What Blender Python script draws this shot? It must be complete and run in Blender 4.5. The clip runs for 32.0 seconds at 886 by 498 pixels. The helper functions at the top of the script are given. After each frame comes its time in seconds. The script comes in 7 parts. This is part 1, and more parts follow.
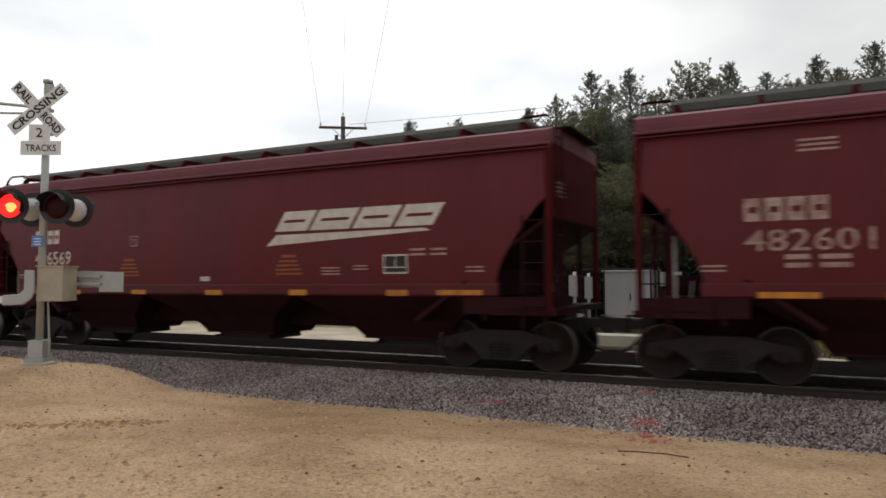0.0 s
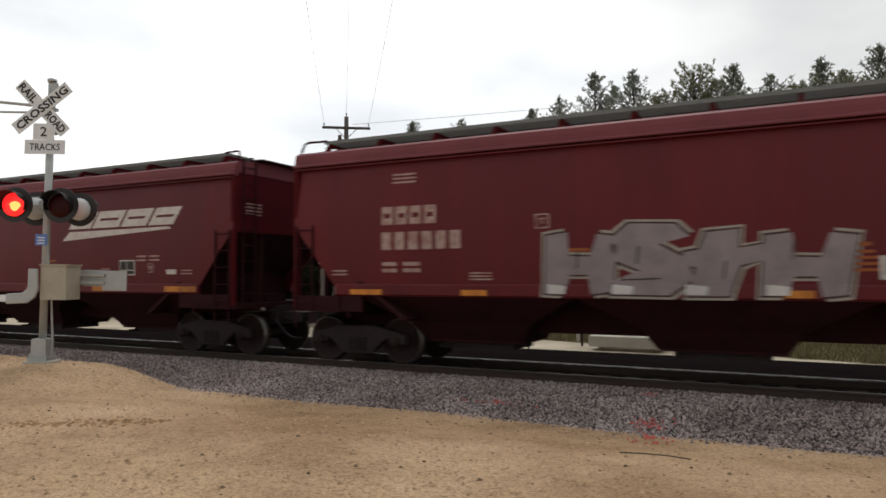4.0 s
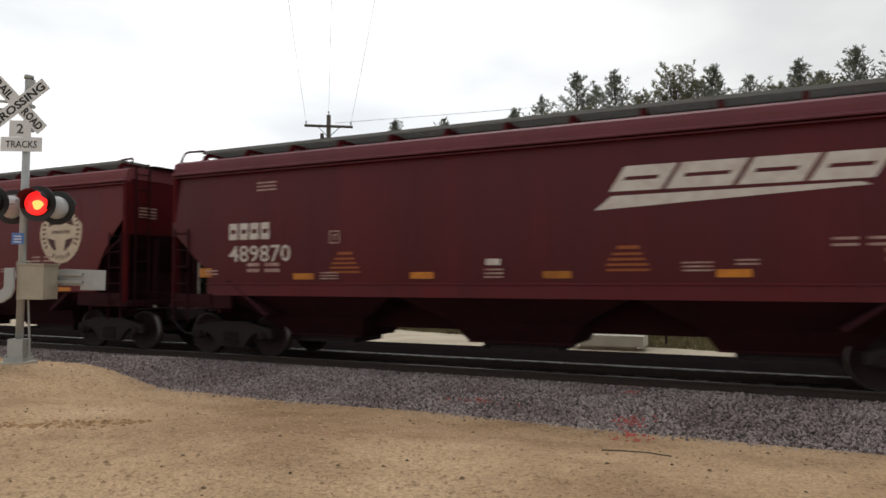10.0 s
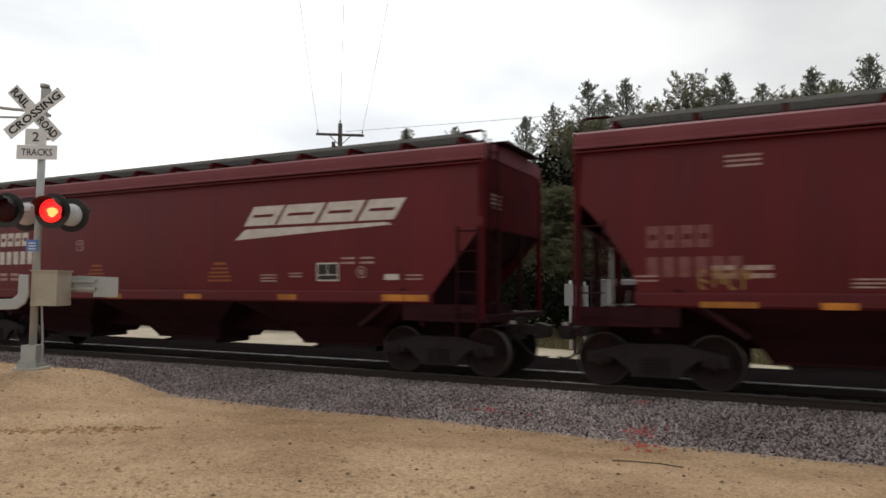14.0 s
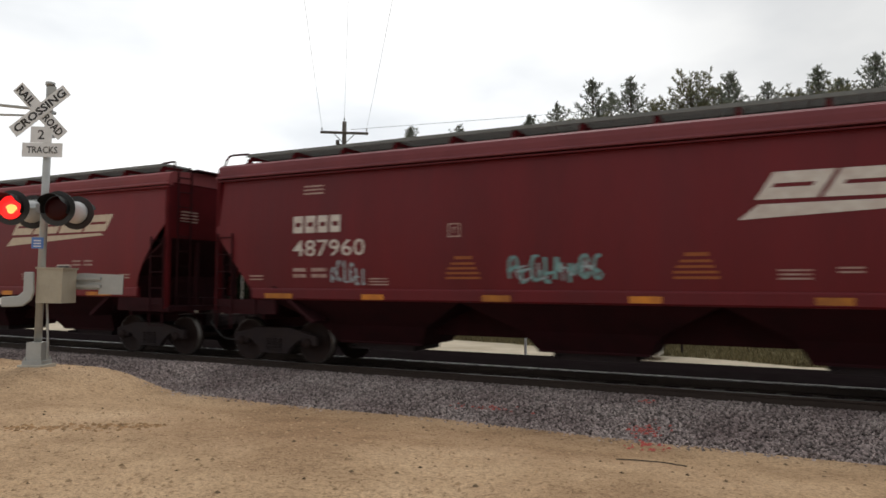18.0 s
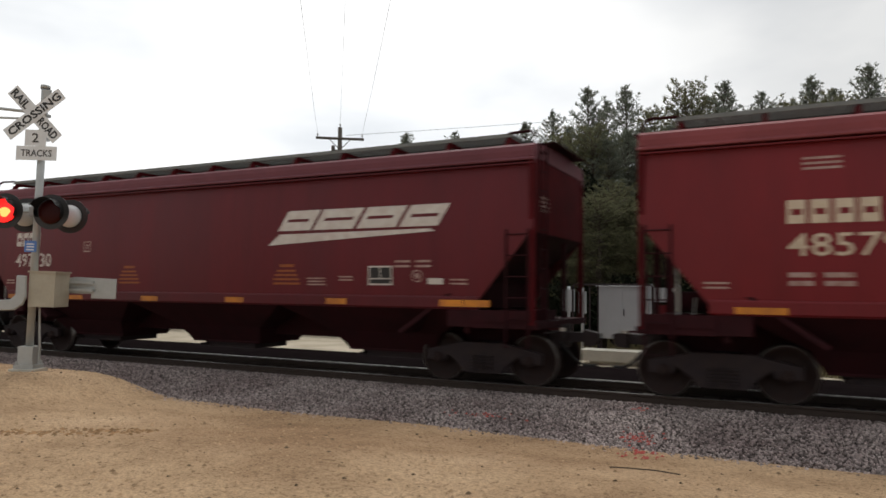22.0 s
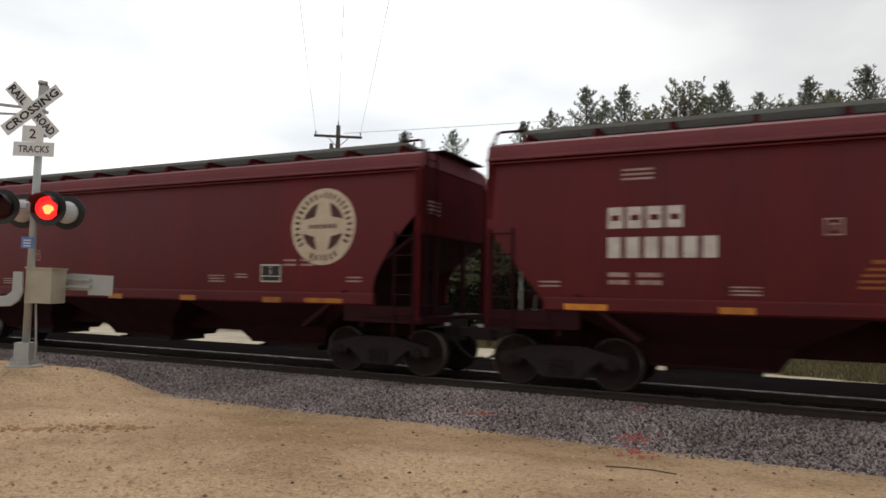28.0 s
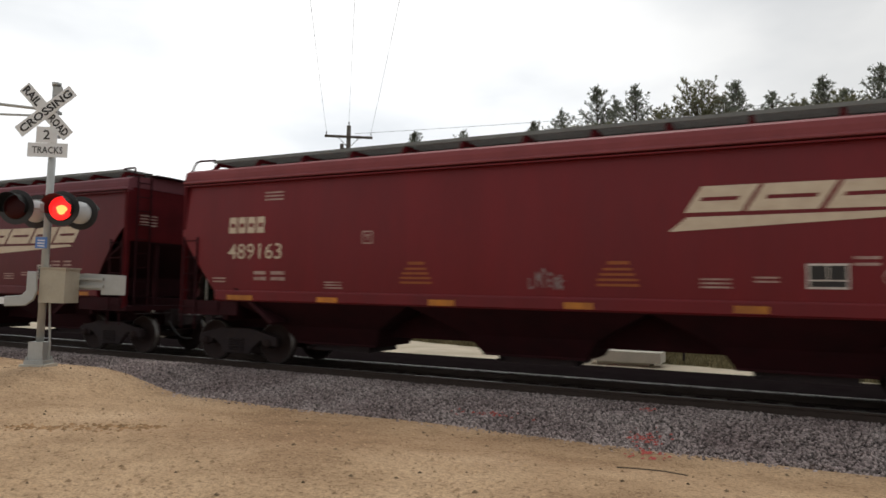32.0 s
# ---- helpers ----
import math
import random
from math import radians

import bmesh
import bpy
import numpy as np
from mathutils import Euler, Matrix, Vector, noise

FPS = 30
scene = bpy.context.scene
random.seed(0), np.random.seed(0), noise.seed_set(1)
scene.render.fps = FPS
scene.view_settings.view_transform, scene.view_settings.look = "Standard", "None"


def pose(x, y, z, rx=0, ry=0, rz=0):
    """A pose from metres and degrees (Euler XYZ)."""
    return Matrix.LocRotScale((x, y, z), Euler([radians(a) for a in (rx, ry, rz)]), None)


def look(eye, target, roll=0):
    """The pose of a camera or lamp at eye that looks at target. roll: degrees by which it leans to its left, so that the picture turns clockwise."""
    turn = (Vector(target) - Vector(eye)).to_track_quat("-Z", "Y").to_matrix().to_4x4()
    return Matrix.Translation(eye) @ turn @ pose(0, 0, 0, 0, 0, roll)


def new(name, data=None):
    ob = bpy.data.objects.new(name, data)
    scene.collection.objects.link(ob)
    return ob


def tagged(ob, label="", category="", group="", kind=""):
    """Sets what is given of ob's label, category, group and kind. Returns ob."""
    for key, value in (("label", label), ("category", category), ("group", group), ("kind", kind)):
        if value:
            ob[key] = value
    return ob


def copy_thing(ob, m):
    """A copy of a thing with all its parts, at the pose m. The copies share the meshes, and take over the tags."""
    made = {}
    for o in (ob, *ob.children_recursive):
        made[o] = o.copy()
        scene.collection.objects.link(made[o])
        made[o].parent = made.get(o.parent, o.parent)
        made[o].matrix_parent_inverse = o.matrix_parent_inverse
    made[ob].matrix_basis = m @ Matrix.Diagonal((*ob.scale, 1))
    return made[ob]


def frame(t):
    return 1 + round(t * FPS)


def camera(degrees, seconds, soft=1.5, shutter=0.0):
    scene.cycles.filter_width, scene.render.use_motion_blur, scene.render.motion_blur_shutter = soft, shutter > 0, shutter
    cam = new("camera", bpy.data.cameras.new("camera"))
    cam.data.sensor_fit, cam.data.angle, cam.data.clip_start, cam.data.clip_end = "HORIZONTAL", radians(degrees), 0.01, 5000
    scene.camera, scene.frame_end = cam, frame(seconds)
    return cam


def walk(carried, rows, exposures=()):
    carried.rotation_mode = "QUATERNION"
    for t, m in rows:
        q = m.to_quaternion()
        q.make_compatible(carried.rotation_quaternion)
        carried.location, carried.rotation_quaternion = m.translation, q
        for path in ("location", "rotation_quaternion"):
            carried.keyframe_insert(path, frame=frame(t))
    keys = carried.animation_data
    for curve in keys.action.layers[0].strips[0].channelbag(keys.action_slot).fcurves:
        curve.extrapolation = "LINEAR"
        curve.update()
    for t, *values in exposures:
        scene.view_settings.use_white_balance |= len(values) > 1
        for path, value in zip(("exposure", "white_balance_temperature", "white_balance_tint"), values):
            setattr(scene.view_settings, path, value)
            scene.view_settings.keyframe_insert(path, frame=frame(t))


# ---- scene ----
# ---------------------------------------------------------------- camera
EYE = (0.0, 0.0, 1.70)
cam = camera(65.66, 32.0, soft=1.6, shutter=0.15)
TURNS = [
(0, 26.66, 2.39, 0.39), (0.5, 26.70, 2.54, 0.53), (1, 26.72, 2.76, 0.38), (1.5, 26.79, 2.82, 0.37),
(2, 26.79, 2.92, 0.56), (2.5, 26.88, 3.24, 0.51), (3, 26.83, 3.16, 0.29), (3.5, 26.89, 2.76, 0.29),
(5.5, 26.70, 2.05, -0.54), (6, 26.72, 2.15, -0.21), (6.5, 26.34, 2.09, -0.03), (7, 25.91, 2.17, 0.25),
(7.5, 25.66, 2.61, 0.36), (8, 25.72, 2.97, 0.47), (8.5, 25.73, 2.97, 0.21), (9, 25.39, 3.00, 0.02),
(9.5, 25.54, 2.72, 0.02), (10, 25.44, 2.33, 0.20), (10.5, 25.82, 2.05, 0.31), (11, 25.95, 2.23, -0.10),
(11.5, 26.06, 2.18, -0.22), (12, 26.07, 2.40, -0.34), (12.5, 25.95, 2.56, -0.08), (13, 25.82, 2.72, -0.03),
(13.5, 26.04, 2.90, -0.06), (15.5, 26.64, 3.17, 0.01), (16, 26.40, 3.09, 0.04), (16.5, 26.59, 2.82, -0.50),
(17, 26.79, 2.89, -0.56), (17.5, 26.68, 2.76, -0.60), (18, 26.63, 2.88, -0.18), (18.5, 26.60, 3.06, -0.15),
(19, 26.29, 3.11, -0.43), (19.5, 26.24, 3.32, -0.23), (20, 26.56, 3.45, -0.20), (20.5, 26.92, 3.53, -0.32),
(21, 26.89, 3.68, -0.45), (21.5, 26.60, 3.72, -0.47), (22, 26.17, 3.42, -0.57), (22.5, 25.93, 3.26, -0.58),
(23, 26.16, 2.95, -0.90), (23.5, 26.35, 2.74, -0.85), (24, 26.15, 2.66, -0.71), (24.5, 26.03, 2.71, -0.74),
(25, 26.03, 2.83, -0.48), (25.5, 25.88, 3.04, -0.32), (26, 25.86, 3.23, -0.65), (26.5, 25.67, 3.36, -0.90),
(28.5, 26.10, 3.29, -0.80), (29, 26.18, 3.27, -0.67), (29.5, 26.12, 3.31, -0.66), (30, 25.99, 3.38, -0.60),
(30.5, 26.24, 3.55, -0.67), (31, 26.45, 3.49, -0.72), (31.5, 26.69, 3.25, -0.78), (32, 26.81, 3.30, -0.95)
]
walk(cam, [(t, pose(*EYE, 90 + p, r, y)) for t, y, p, r in TURNS])

# ---------------------------------------------------------------- light
world = bpy.data.worlds.new("overcast_sky")
scene.world = world
world.use_nodes = True
wn, wl = world.node_tree.nodes, world.node_tree.links
wn.clear()
w_out = wn.new("ShaderNodeOutputWorld")
w_bg = wn.new("ShaderNodeBackground")
w_sky = wn.new("ShaderNodeTexSky")
w_sky.sky_type, w_sky.sun_disc = "NISHITA", False
w_sky.sun_elevation, w_sky.sun_rotation = radians(48), radians(-20)
w_co = wn.new("ShaderNodeTexCoord")
w_map = wn.new("ShaderNodeMapping")
w_map.inputs["Scale"].default_value = (1.0, 1.0, 2.4)
w_map.inputs["Location"].default_value = (0.35, 0.1, 0.6)
w_n1 = wn.new("ShaderNodeTexNoise")
w_n1.inputs["Scale"].default_value, w_n1.inputs["Detail"].default_value, w_n1.inputs["Roughness"].default_value = 1.9, 5, 0.5
w_ramp = wn.new("ShaderNodeValToRGB")
w_ramp.color_ramp.elements[0].position, w_ramp.color_ramp.elements[0].color = 0.34, (0.72, 0.745, 0.77, 1)
w_ramp.color_ramp.elements[1].position, w_ramp.color_ramp.elements[1].color = 0.58, (1.06, 1.06, 1.045, 1)
w_skyk = wn.new("ShaderNodeVectorMath")
w_skyk.operation = "SCALE"
w_skyk.inputs["Scale"].default_value = 0.08
w_mix = wn.new("ShaderNodeMixRGB")
w_mix.inputs["Fac"].default_value = 0.92
wl.new(w_co.outputs["Generated"], w_map.inputs["Vector"])
wl.new(w_map.outputs["Vector"], w_n1.inputs["Vector"])
wl.new(w_n1.outputs["Fac"], w_ramp.inputs["Fac"])
wl.new(w_sky.outputs["Color"], w_skyk.inputs[0])
wl.new(w_skyk.outputs["Vector"], w_mix.inputs["Color1"])
wl.new(w_ramp.outputs["Color"], w_mix.inputs["Color2"])
w_dot = wn.new("ShaderNodeVectorMath")
w_dot.operation = "DOT_PRODUCT"
w_dot.inputs[1].default_value = (-0.62, 0.76, 0.18)
w_wide = wn.new("ShaderNodeMapRange")
w_wide.inputs["From Min"].default_value, w_wide.inputs["From Max"].default_value = -0.9, 0.9
w_wide.inputs["To Min"].default_value, w_wide.inputs["To Max"].default_value = 0.66, 0.80
w_lobe = wn.new("ShaderNodeMapRange")
w_lobe.interpolation_type = "SMOOTHSTEP"
w_lobe.inputs["From Min"].default_value, w_lobe.inputs["From Max"].default_value = 0.72, 1.0
w_lobe.inputs["To Min"].default_value, w_lobe.inputs["To Max"].default_value = 0.0, 0.40
w_sum = wn.new("ShaderNodeMath")
wl.new(w_co.outputs["Generated"], w_dot.inputs[0])
wl.new(w_dot.outputs["Value"], w_wide.inputs["Value"])
wl.new(w_dot.outputs["Value"], w_lobe.inputs["Value"])
wl.new(w_wide.outputs["Result"], w_sum.inputs[0])
wl.new(w_lobe.outputs["Result"], w_sum.inputs[1])
wl.new(w_sum.outputs[0], w_bg.inputs["Strength"])
wl.new(w_mix.outputs["Color"], w_bg.inputs["Color"])
wl.new(w_bg.outputs["Background"], w_out.inputs["Surface"])

sun = new("sun", bpy.data.lights.new("sun", "SUN"))
sun.data.energy, sun.data.angle, sun.data.color = 1.3, radians(25), (1.0, 0.97, 0.92)
sun.matrix_world = look((0, 0, 40), (8, -22, 0))


# ---------------------------------------------------------------- materials
def mat(name, base, rough=0.6, metal=0.0, spots=None, scale=3.0, amount=0.35, bump=0.0, bump_scale=40.0,
        stretch=(1, 1, 1), by_object=0.0, by_island=0.0, spec=0.5, emit=None, emit_strength=0.0):
    """A surface with grain and stains at two scales; spots is the colour of its stains."""
    m = bpy.data.materials.new(name)
    m.use_nodes = True
    n, l = m.node_tree.nodes, m.node_tree.links
    b = n["Principled BSDF"]
    b.inputs["Roughness"].default_value, b.inputs["Metallic"].default_value = rough, metal
    b.inputs["Specular IOR Level"].default_value = spec
    co = n.new("ShaderNodeTexCoord")
    mp = n.new("ShaderNodeMapping")
    mp.inputs["Scale"].default_value = stretch
    l.new(co.outputs["Object"], mp.inputs["Vector"])
    big = n.new("ShaderNodeTexNoise")
    big.inputs["Scale"].default_value, big.inputs["Detail"].default_value = scale, 6
    fine = n.new("ShaderNodeTexNoise")
    fine.inputs["Scale"].default_value, fine.inputs["Detail"].default_value = scale * 11, 4
    for x in (big, fine):
        l.new(mp.outputs["Vector"], x.inputs["Vector"])
    add = n.new("ShaderNodeMath")
    add.operation = "MULTIPLY_ADD"
    l.new(fine.outputs["Fac"], add.inputs[0])
    add.inputs[1].default_value = 0.45
    l.new(big.outputs["Fac"], add.inputs[2])
    ramp = n.new("ShaderNodeValToRGB")
    dark = spots or tuple(c * 0.55 for c in base)
    ramp.color_ramp.elements[0].position, ramp.color_ramp.elements[0].color = 0.55, (*base, 1)
    ramp.color_ramp.elements[1].position = 0.95
    ramp.color_ramp.elements[1].color = (*[base[i] * (1 - amount) + dark[i] * amount for i in range(3)], 1)
    l.new(add.outputs[0], ramp.inputs["Fac"])
    col = ramp.outputs["Color"]
    if by_object or by_island:
        if by_object:
            src = n.new("ShaderNodeObjectInfo").outputs["Random"]
        else:
            src = n.new("ShaderNodeNewGeometry").outputs["Random Per Island"]
        mr = n.new("ShaderNodeMapRange")
        k = by_object or by_island
        mr.inputs["To Min"].default_value, mr.inputs["To Max"].default_value = 1 - k, 1 + k
        l.new(src, mr.inputs["Value"])
        hs = n.new("ShaderNodeHueSaturation")
        l.new(mr.outputs["Result"], hs.inputs["Value"])
        l.new(col, hs.inputs["Color"])
        col = hs.outputs["Color"]
    l.new(col, b.inputs["Base Color"])
    if bump:
        bn = n.new("ShaderNodeTexNoise")
        bn.inputs["Scale"].default_value, bn.inputs["Detail"].default_value = bump_scale, 5
        l.new(co.outputs["Object"], bn.inputs["Vector"])
        bp = n.new("ShaderNodeBump")
        bp.inputs["Strength"].default_value, bp.inputs["Distance"].default_value = bump, 0.02
        l.new(bn.outputs["Fac"], bp.inputs["Height"])
        l.new(bp.outputs["Normal"], b.inputs["Normal"])
    if emit:
        b.inputs["Emission Color"].default_value, b.inputs["Emission Strength"].default_value = (*emit, 1), emit_strength
    return m


def paint_mat(name, base, wear):
    """Car-body paint: vertical streaks of grime, faint sheet seams and a dull gloss."""
    m = mat(name, base, rough=0.48, spots=wear, scale=0.9, amount=0.65, stretch=(1.6, 1.0, 0.22), bump=0.05, bump_scale=2.2, spec=0.27)
    n, l = m.node_tree.nodes, m.node_tree.links
    b = n["Principled BSDF"]
    # every car has its own stains
    info = n.new("ShaderNodeObjectInfo")
    shift = n.new("ShaderNodeVectorMath")
    shift.operation = "MULTIPLY"
    shift.inputs[1].default_value = (61.0, 0.0, 17.0)
    l.new(info.outputs["Random"], shift.inputs[0])
    mp = next(x for x in n if x.type == "MAPPING")
    l.new(shift.outputs["Vector"], mp.inputs["Location"])
    src = b.inputs["Base Color"].links[0].from_socket
    big = n.new("ShaderNodeTexNoise")
    big.inputs["Scale"].default_value, big.inputs["Detail"].default_value, big.inputs["Roughness"].default_value = 0.42, 5, 0.6
    l.new(mp.outputs["Vector"], big.inputs["Vector"])
    edge = n.new("ShaderNodeMapRange")
    edge.inputs["From Min"].default_value, edge.inputs["From Max"].default_value = 0.46, 0.72
    edge.inputs["To Max"].default_value = 0.55
    l.new(big.outputs["Fac"], edge.inputs["Value"])
    dusty = n.new("ShaderNodeMixRGB")
    dusty.inputs["Color2"].default_value = (base[0] * 0.66 + 0.008, base[1] + 0.005, base[2] + 0.006, 1)
    l.new(edge.outputs["Result"], dusty.inputs["Fac"])
    l.new(src, dusty.inputs["Color1"])
    tint = n.new("ShaderNodeMapRange")
    tint.inputs["To Min"].default_value, tint.inputs["To Max"].default_value = 0.88, 1.12
    l.new(info.outputs["Random"], tint.inputs["Value"])
    hs = n.new("ShaderNodeHueSaturation")
    l.new(tint.outputs["Result"], hs.inputs["Value"])
    l.new(dusty.outputs["Color"], hs.inputs["Color"])
    l.new(hs.outputs["Color"], b.inputs["Base Color"])
    return m


M_RED = paint_mat("mineral_red_paint", (0.128, 0.0084, 0.0128), (0.073, 0.0058, 0.0090))
M_RED_FADED = paint_mat("faded_red_paint", (0.171, 0.0119, 0.0168), (0.110, 0.0090, 0.0126))
M_PLUM = paint_mat("plum_red_paint", (0.108, 0.0088, 0.0144), (0.062, 0.0064, 0.0100))
# roof and eave paints: body colours paled by the sky's reflection
M_ROOF_RED = mat("sky_lit_red_roof_paint", (0.180, 0.042, 0.050), rough=0.62, spots=(0.12, 0.028, 0.034), scale=1.1, amount=0.6, stretch=(1.2, 1, 1), spec=0.3)
M_ROOF_FADED = mat("sky_lit_brick_roof_paint", (0.225, 0.049, 0.054), rough=0.62, spots=(0.15, 0.032, 0.036), scale=1.1, amount=0.6, stretch=(1.2, 1, 1), spec=0.3)
M_ROOF_PLUM = mat("sky_lit_plum_roof_paint", (0.150, 0.040, 0.052), rough=0.62, spots=(0.10, 0.028, 0.036), scale=1.1, amount=0.6, stretch=(1.2, 1, 1), spec=0.3)
ROOF_OF = {M_RED: M_ROOF_RED, M_RED_FADED: M_ROOF_FADED, M_PLUM: M_ROOF_PLUM}
# end red, toned darker than the sides to hold the shade between cars
M_ENDRED = mat("shade_toned_end_paint", (0.098, 0.0095, 0.0125), rough=0.8, spots=(0.046, 0.0070, 0.0085), scale=1.3, amount=0.7, spec=0.08)
# base colour also carries the shade under the cars and in their ends
M_UNDER = mat("grimy_shaded_underframe_paint", (0.037, 0.0078, 0.0105), rough=0.85, spots=(0.019, 0.0066, 0.0082), scale=2.5, amount=0.7, bump=0.1, spec=0.15)
M_STEEL = mat("dirty_cast_steel", (0.029, 0.0220, 0.0245), rough=0.65, metal=0.0, spots=(0.048, 0.033, 0.030), scale=6, amount=0.6, bump=0.2, bump_scale=30, spec=0.15)
M_TREAD = mat("worn_tread_rim_glint", (0.16, 0.15, 0.14), rough=0.38, metal=0.85, scale=12, amount=0.4)
M_WHEEL = mat("rusty_wheel_plate", (0.030, 0.021, 0.0205), rough=0.6, metal=0.0, spots=(0.034, 0.018, 0.014), scale=8, amount=0.6, spec=0.1)
M_GALV = mat("galvanised_grating", (0.20, 0.215, 0.205), rough=0.6, metal=0.3, scale=8, amount=0.5)
M_GALV_DARK = mat("weathered_grating", (0.098, 0.106, 0.098), rough=0.75, metal=0.1, scale=8, amount=0.5)
M_HATCH = mat("grey_hatch_cover", (0.19, 0.20, 0.20), rough=0.6, scale=4, amount=0.5)
M_RUBBER = mat("black_rubber", (0.018, 0.017, 0.017), rough=0.7, scale=10, amount=0.3)
M_PIPE = mat("bright_pipe", (0.42, 0.42, 0.40), rough=0.35, metal=0.8, scale=9, amount=0.3)
M_CREAM = mat("cream_lettering_paint", (0.60, 0.51, 0.38), rough=0.6, spots=(0.36, 0.24, 0.17), scale=5, amount=0.45)
M_RINGDARK = mat("dark_brown_emblem_paint", (0.058, 0.014, 0.013), rough=0.6, scale=5, amount=0.4)
M_TAN = mat("tan_weathered_lettering_paint", (0.47, 0.335, 0.20), rough=0.65, spots=(0.26, 0.13, 0.08), scale=5, amount=0.6)
M_RUSTED = mat("rusted_lettering_paint", (0.30, 0.185, 0.115), rough=0.7, spots=(0.15, 0.05, 0.035), scale=6, amount=0.85)
M_WHITE = mat("white_lettering_paint", (0.62, 0.59, 0.54), rough=0.6, spots=(0.33, 0.22, 0.19), scale=6, amount=0.45)
M_DULL = mat("worn_white_lettering_paint", (0.43, 0.32, 0.28), rough=0.65, spots=(0.22, 0.09, 0.075), scale=9, amount=0.9)
M_GHOST = mat("faded_lettering_paint", (0.215, 0.085, 0.075), rough=0.65, spots=(0.14, 0.03, 0.03), scale=8, amount=0.9)
M_YELLOW = mat("yellow_reflective_sheeting", (0.56, 0.205, 0.012), rough=0.5, spots=(0.26, 0.07, 0.015), scale=5, amount=0.7, by_object=0.30)
M_AMBER = mat("faded_amber_stencil", (0.30, 0.078, 0.012), rough=0.6, scale=10, amount=0.5)
M_BLACK = mat("black_stencil_paint", (0.016, 0.015, 0.015), rough=0.6, scale=5, amount=0.2)
M_BALLAST = mat("granite_ballast", (0.335, 0.284, 0.268), rough=0.9, spots=(0.170, 0.126, 0.122), scale=0.7, amount=0.8, by_island=0.68, spec=0.2)
M_SHADE_BALLAST = mat("train_shade_ballast", (0.0105, 0.0075, 0.0082), rough=0.95, spots=(0.016, 0.0135, 0.013), scale=3.0, amount=0.6, bump=0.6, bump_scale=22, spec=0.0)
M_TIE = mat("creosoted_timber", (0.06, 0.05, 0.042), rough=0.85, scale=3, amount=0.5, stretch=(8, 1, 8), bump=0.3)
M_RAIL = mat("rusty_rail", (0.052, 0.034, 0.026), rough=0.7, metal=0.3, scale=7, amount=0.5)
M_RAILTOP = mat("polished_railhead", (0.26, 0.25, 0.245), rough=0.4, metal=0.9, scale=5, amount=0.2)
M_GAUGE = mat("sky_bright_gauge_steel", (0.46, 0.45, 0.44), rough=0.6, metal=0.1, spots=(0.05, 0.04, 0.04), scale=5, amount=1.0)
M_CLOD = mat("sandy_clods", (0.45, 0.308, 0.188), rough=0.95, spots=(0.33, 0.22, 0.132), scale=5, amount=0.6, by_island=0.33, spec=0.1)
M_ALU = mat("aluminium_mast", (0.44, 0.455, 0.445), rough=0.45, metal=0.4, spots=(0.26, 0.265, 0.255), scale=4, amount=0.4, bump=0.03)
M_SIGN = mat("white_sign_sheeting", (0.77, 0.79, 0.80), rough=0.5, spots=(0.50, 0.51, 0.52), scale=6, amount=0.3)
M_SIGNBLACK = mat("black_sign_lettering", (0.02, 0.02, 0.02), rough=0.5, scale=6, amount=0.2)
M_BLUE = mat("blue_notice_plate", (0.10, 0.22, 0.55), rough=0.45, scale=8, amount=0.3)
M_BEIGE = mat("beige_gate_cabinet", (0.44, 0.40, 0.31), rough=0.55, spots=(0.30, 0.26, 0.2), scale=4, amount=0.5)
M_LAMPBLACK = mat("matt_black_lamp_hood", (0.022, 0.022, 0.022), rough=0.55, scale=6, amount=0.3)
M_LENS = mat("unlit_red_lens", (0.035, 0.003, 0.003), spec=0.15, rough=0.4, scale=30, amount=0.4)
M_GLOW = mat("lit_red_lamp", (0.6, 0.03, 0.02), rough=0.3, emit=(1.0, 0.014, 0.014), emit_strength=1.5)
M_HOT = mat("lit_lamp_filament", (0.9, 0.5, 0.2), rough=0.3, emit=(1.0, 0.46, 0.10), emit_strength=1.35)
M_HOUSING = mat("pale_grey_lamp_housing", (0.56, 0.57, 0.57), rough=0.5, scale=5, amount=0.25)
M_GATERED = mat("red_gate_stripe", (0.42, 0.03, 0.03), rough=0.5, scale=5, amount=0.3)
M_CONCRETE = mat("pale_concrete", (0.53, 0.50, 0.43), rough=0.85, scale=2, amount=0.4, bump=0.15)
M_GUARD = mat("yellow_plastic_guard", (0.62, 0.50, 0.06), rough=0.5, scale=5, amount=0.3)
M_SILVER = mat("silver_relay_case", (0.50, 0.51, 0.53), rough=0.45, metal=0.2, scale=1.5, amount=0.2)
M_POLE = mat("weathered_pole_timber", (0.10, 0.085, 0.07), rough=0.85, scale=3, amount=0.5, stretch=(6, 6, 0.5))
M_WIRE = mat("grey_wire", (0.16, 0.16, 0.165), rough=0.6, scale=3, amount=0.1)
M_BARK = mat("pine_bark", (0.075, 0.055, 0.042), rough=0.9, scale=4, amount=0.6, stretch=(3, 3, 0.7))
M_NEEDLE = mat("pine_needles", (0.175, 0.190, 0.150), rough=0.85, spots=(0.205, 0.220, 0.170), scale=0.5, amount=0.8, by_island=0.35, spec=0.15)
# for the round-crowned pines, which are only more olive in colour
M_OLIVE_NEEDLE = mat("olive_needles", (0.150, 0.152, 0.090), rough=0.8, spots=(0.19, 0.18, 0.10), scale=0.5, amount=0.8, by_island=0.35, spec=0.15)
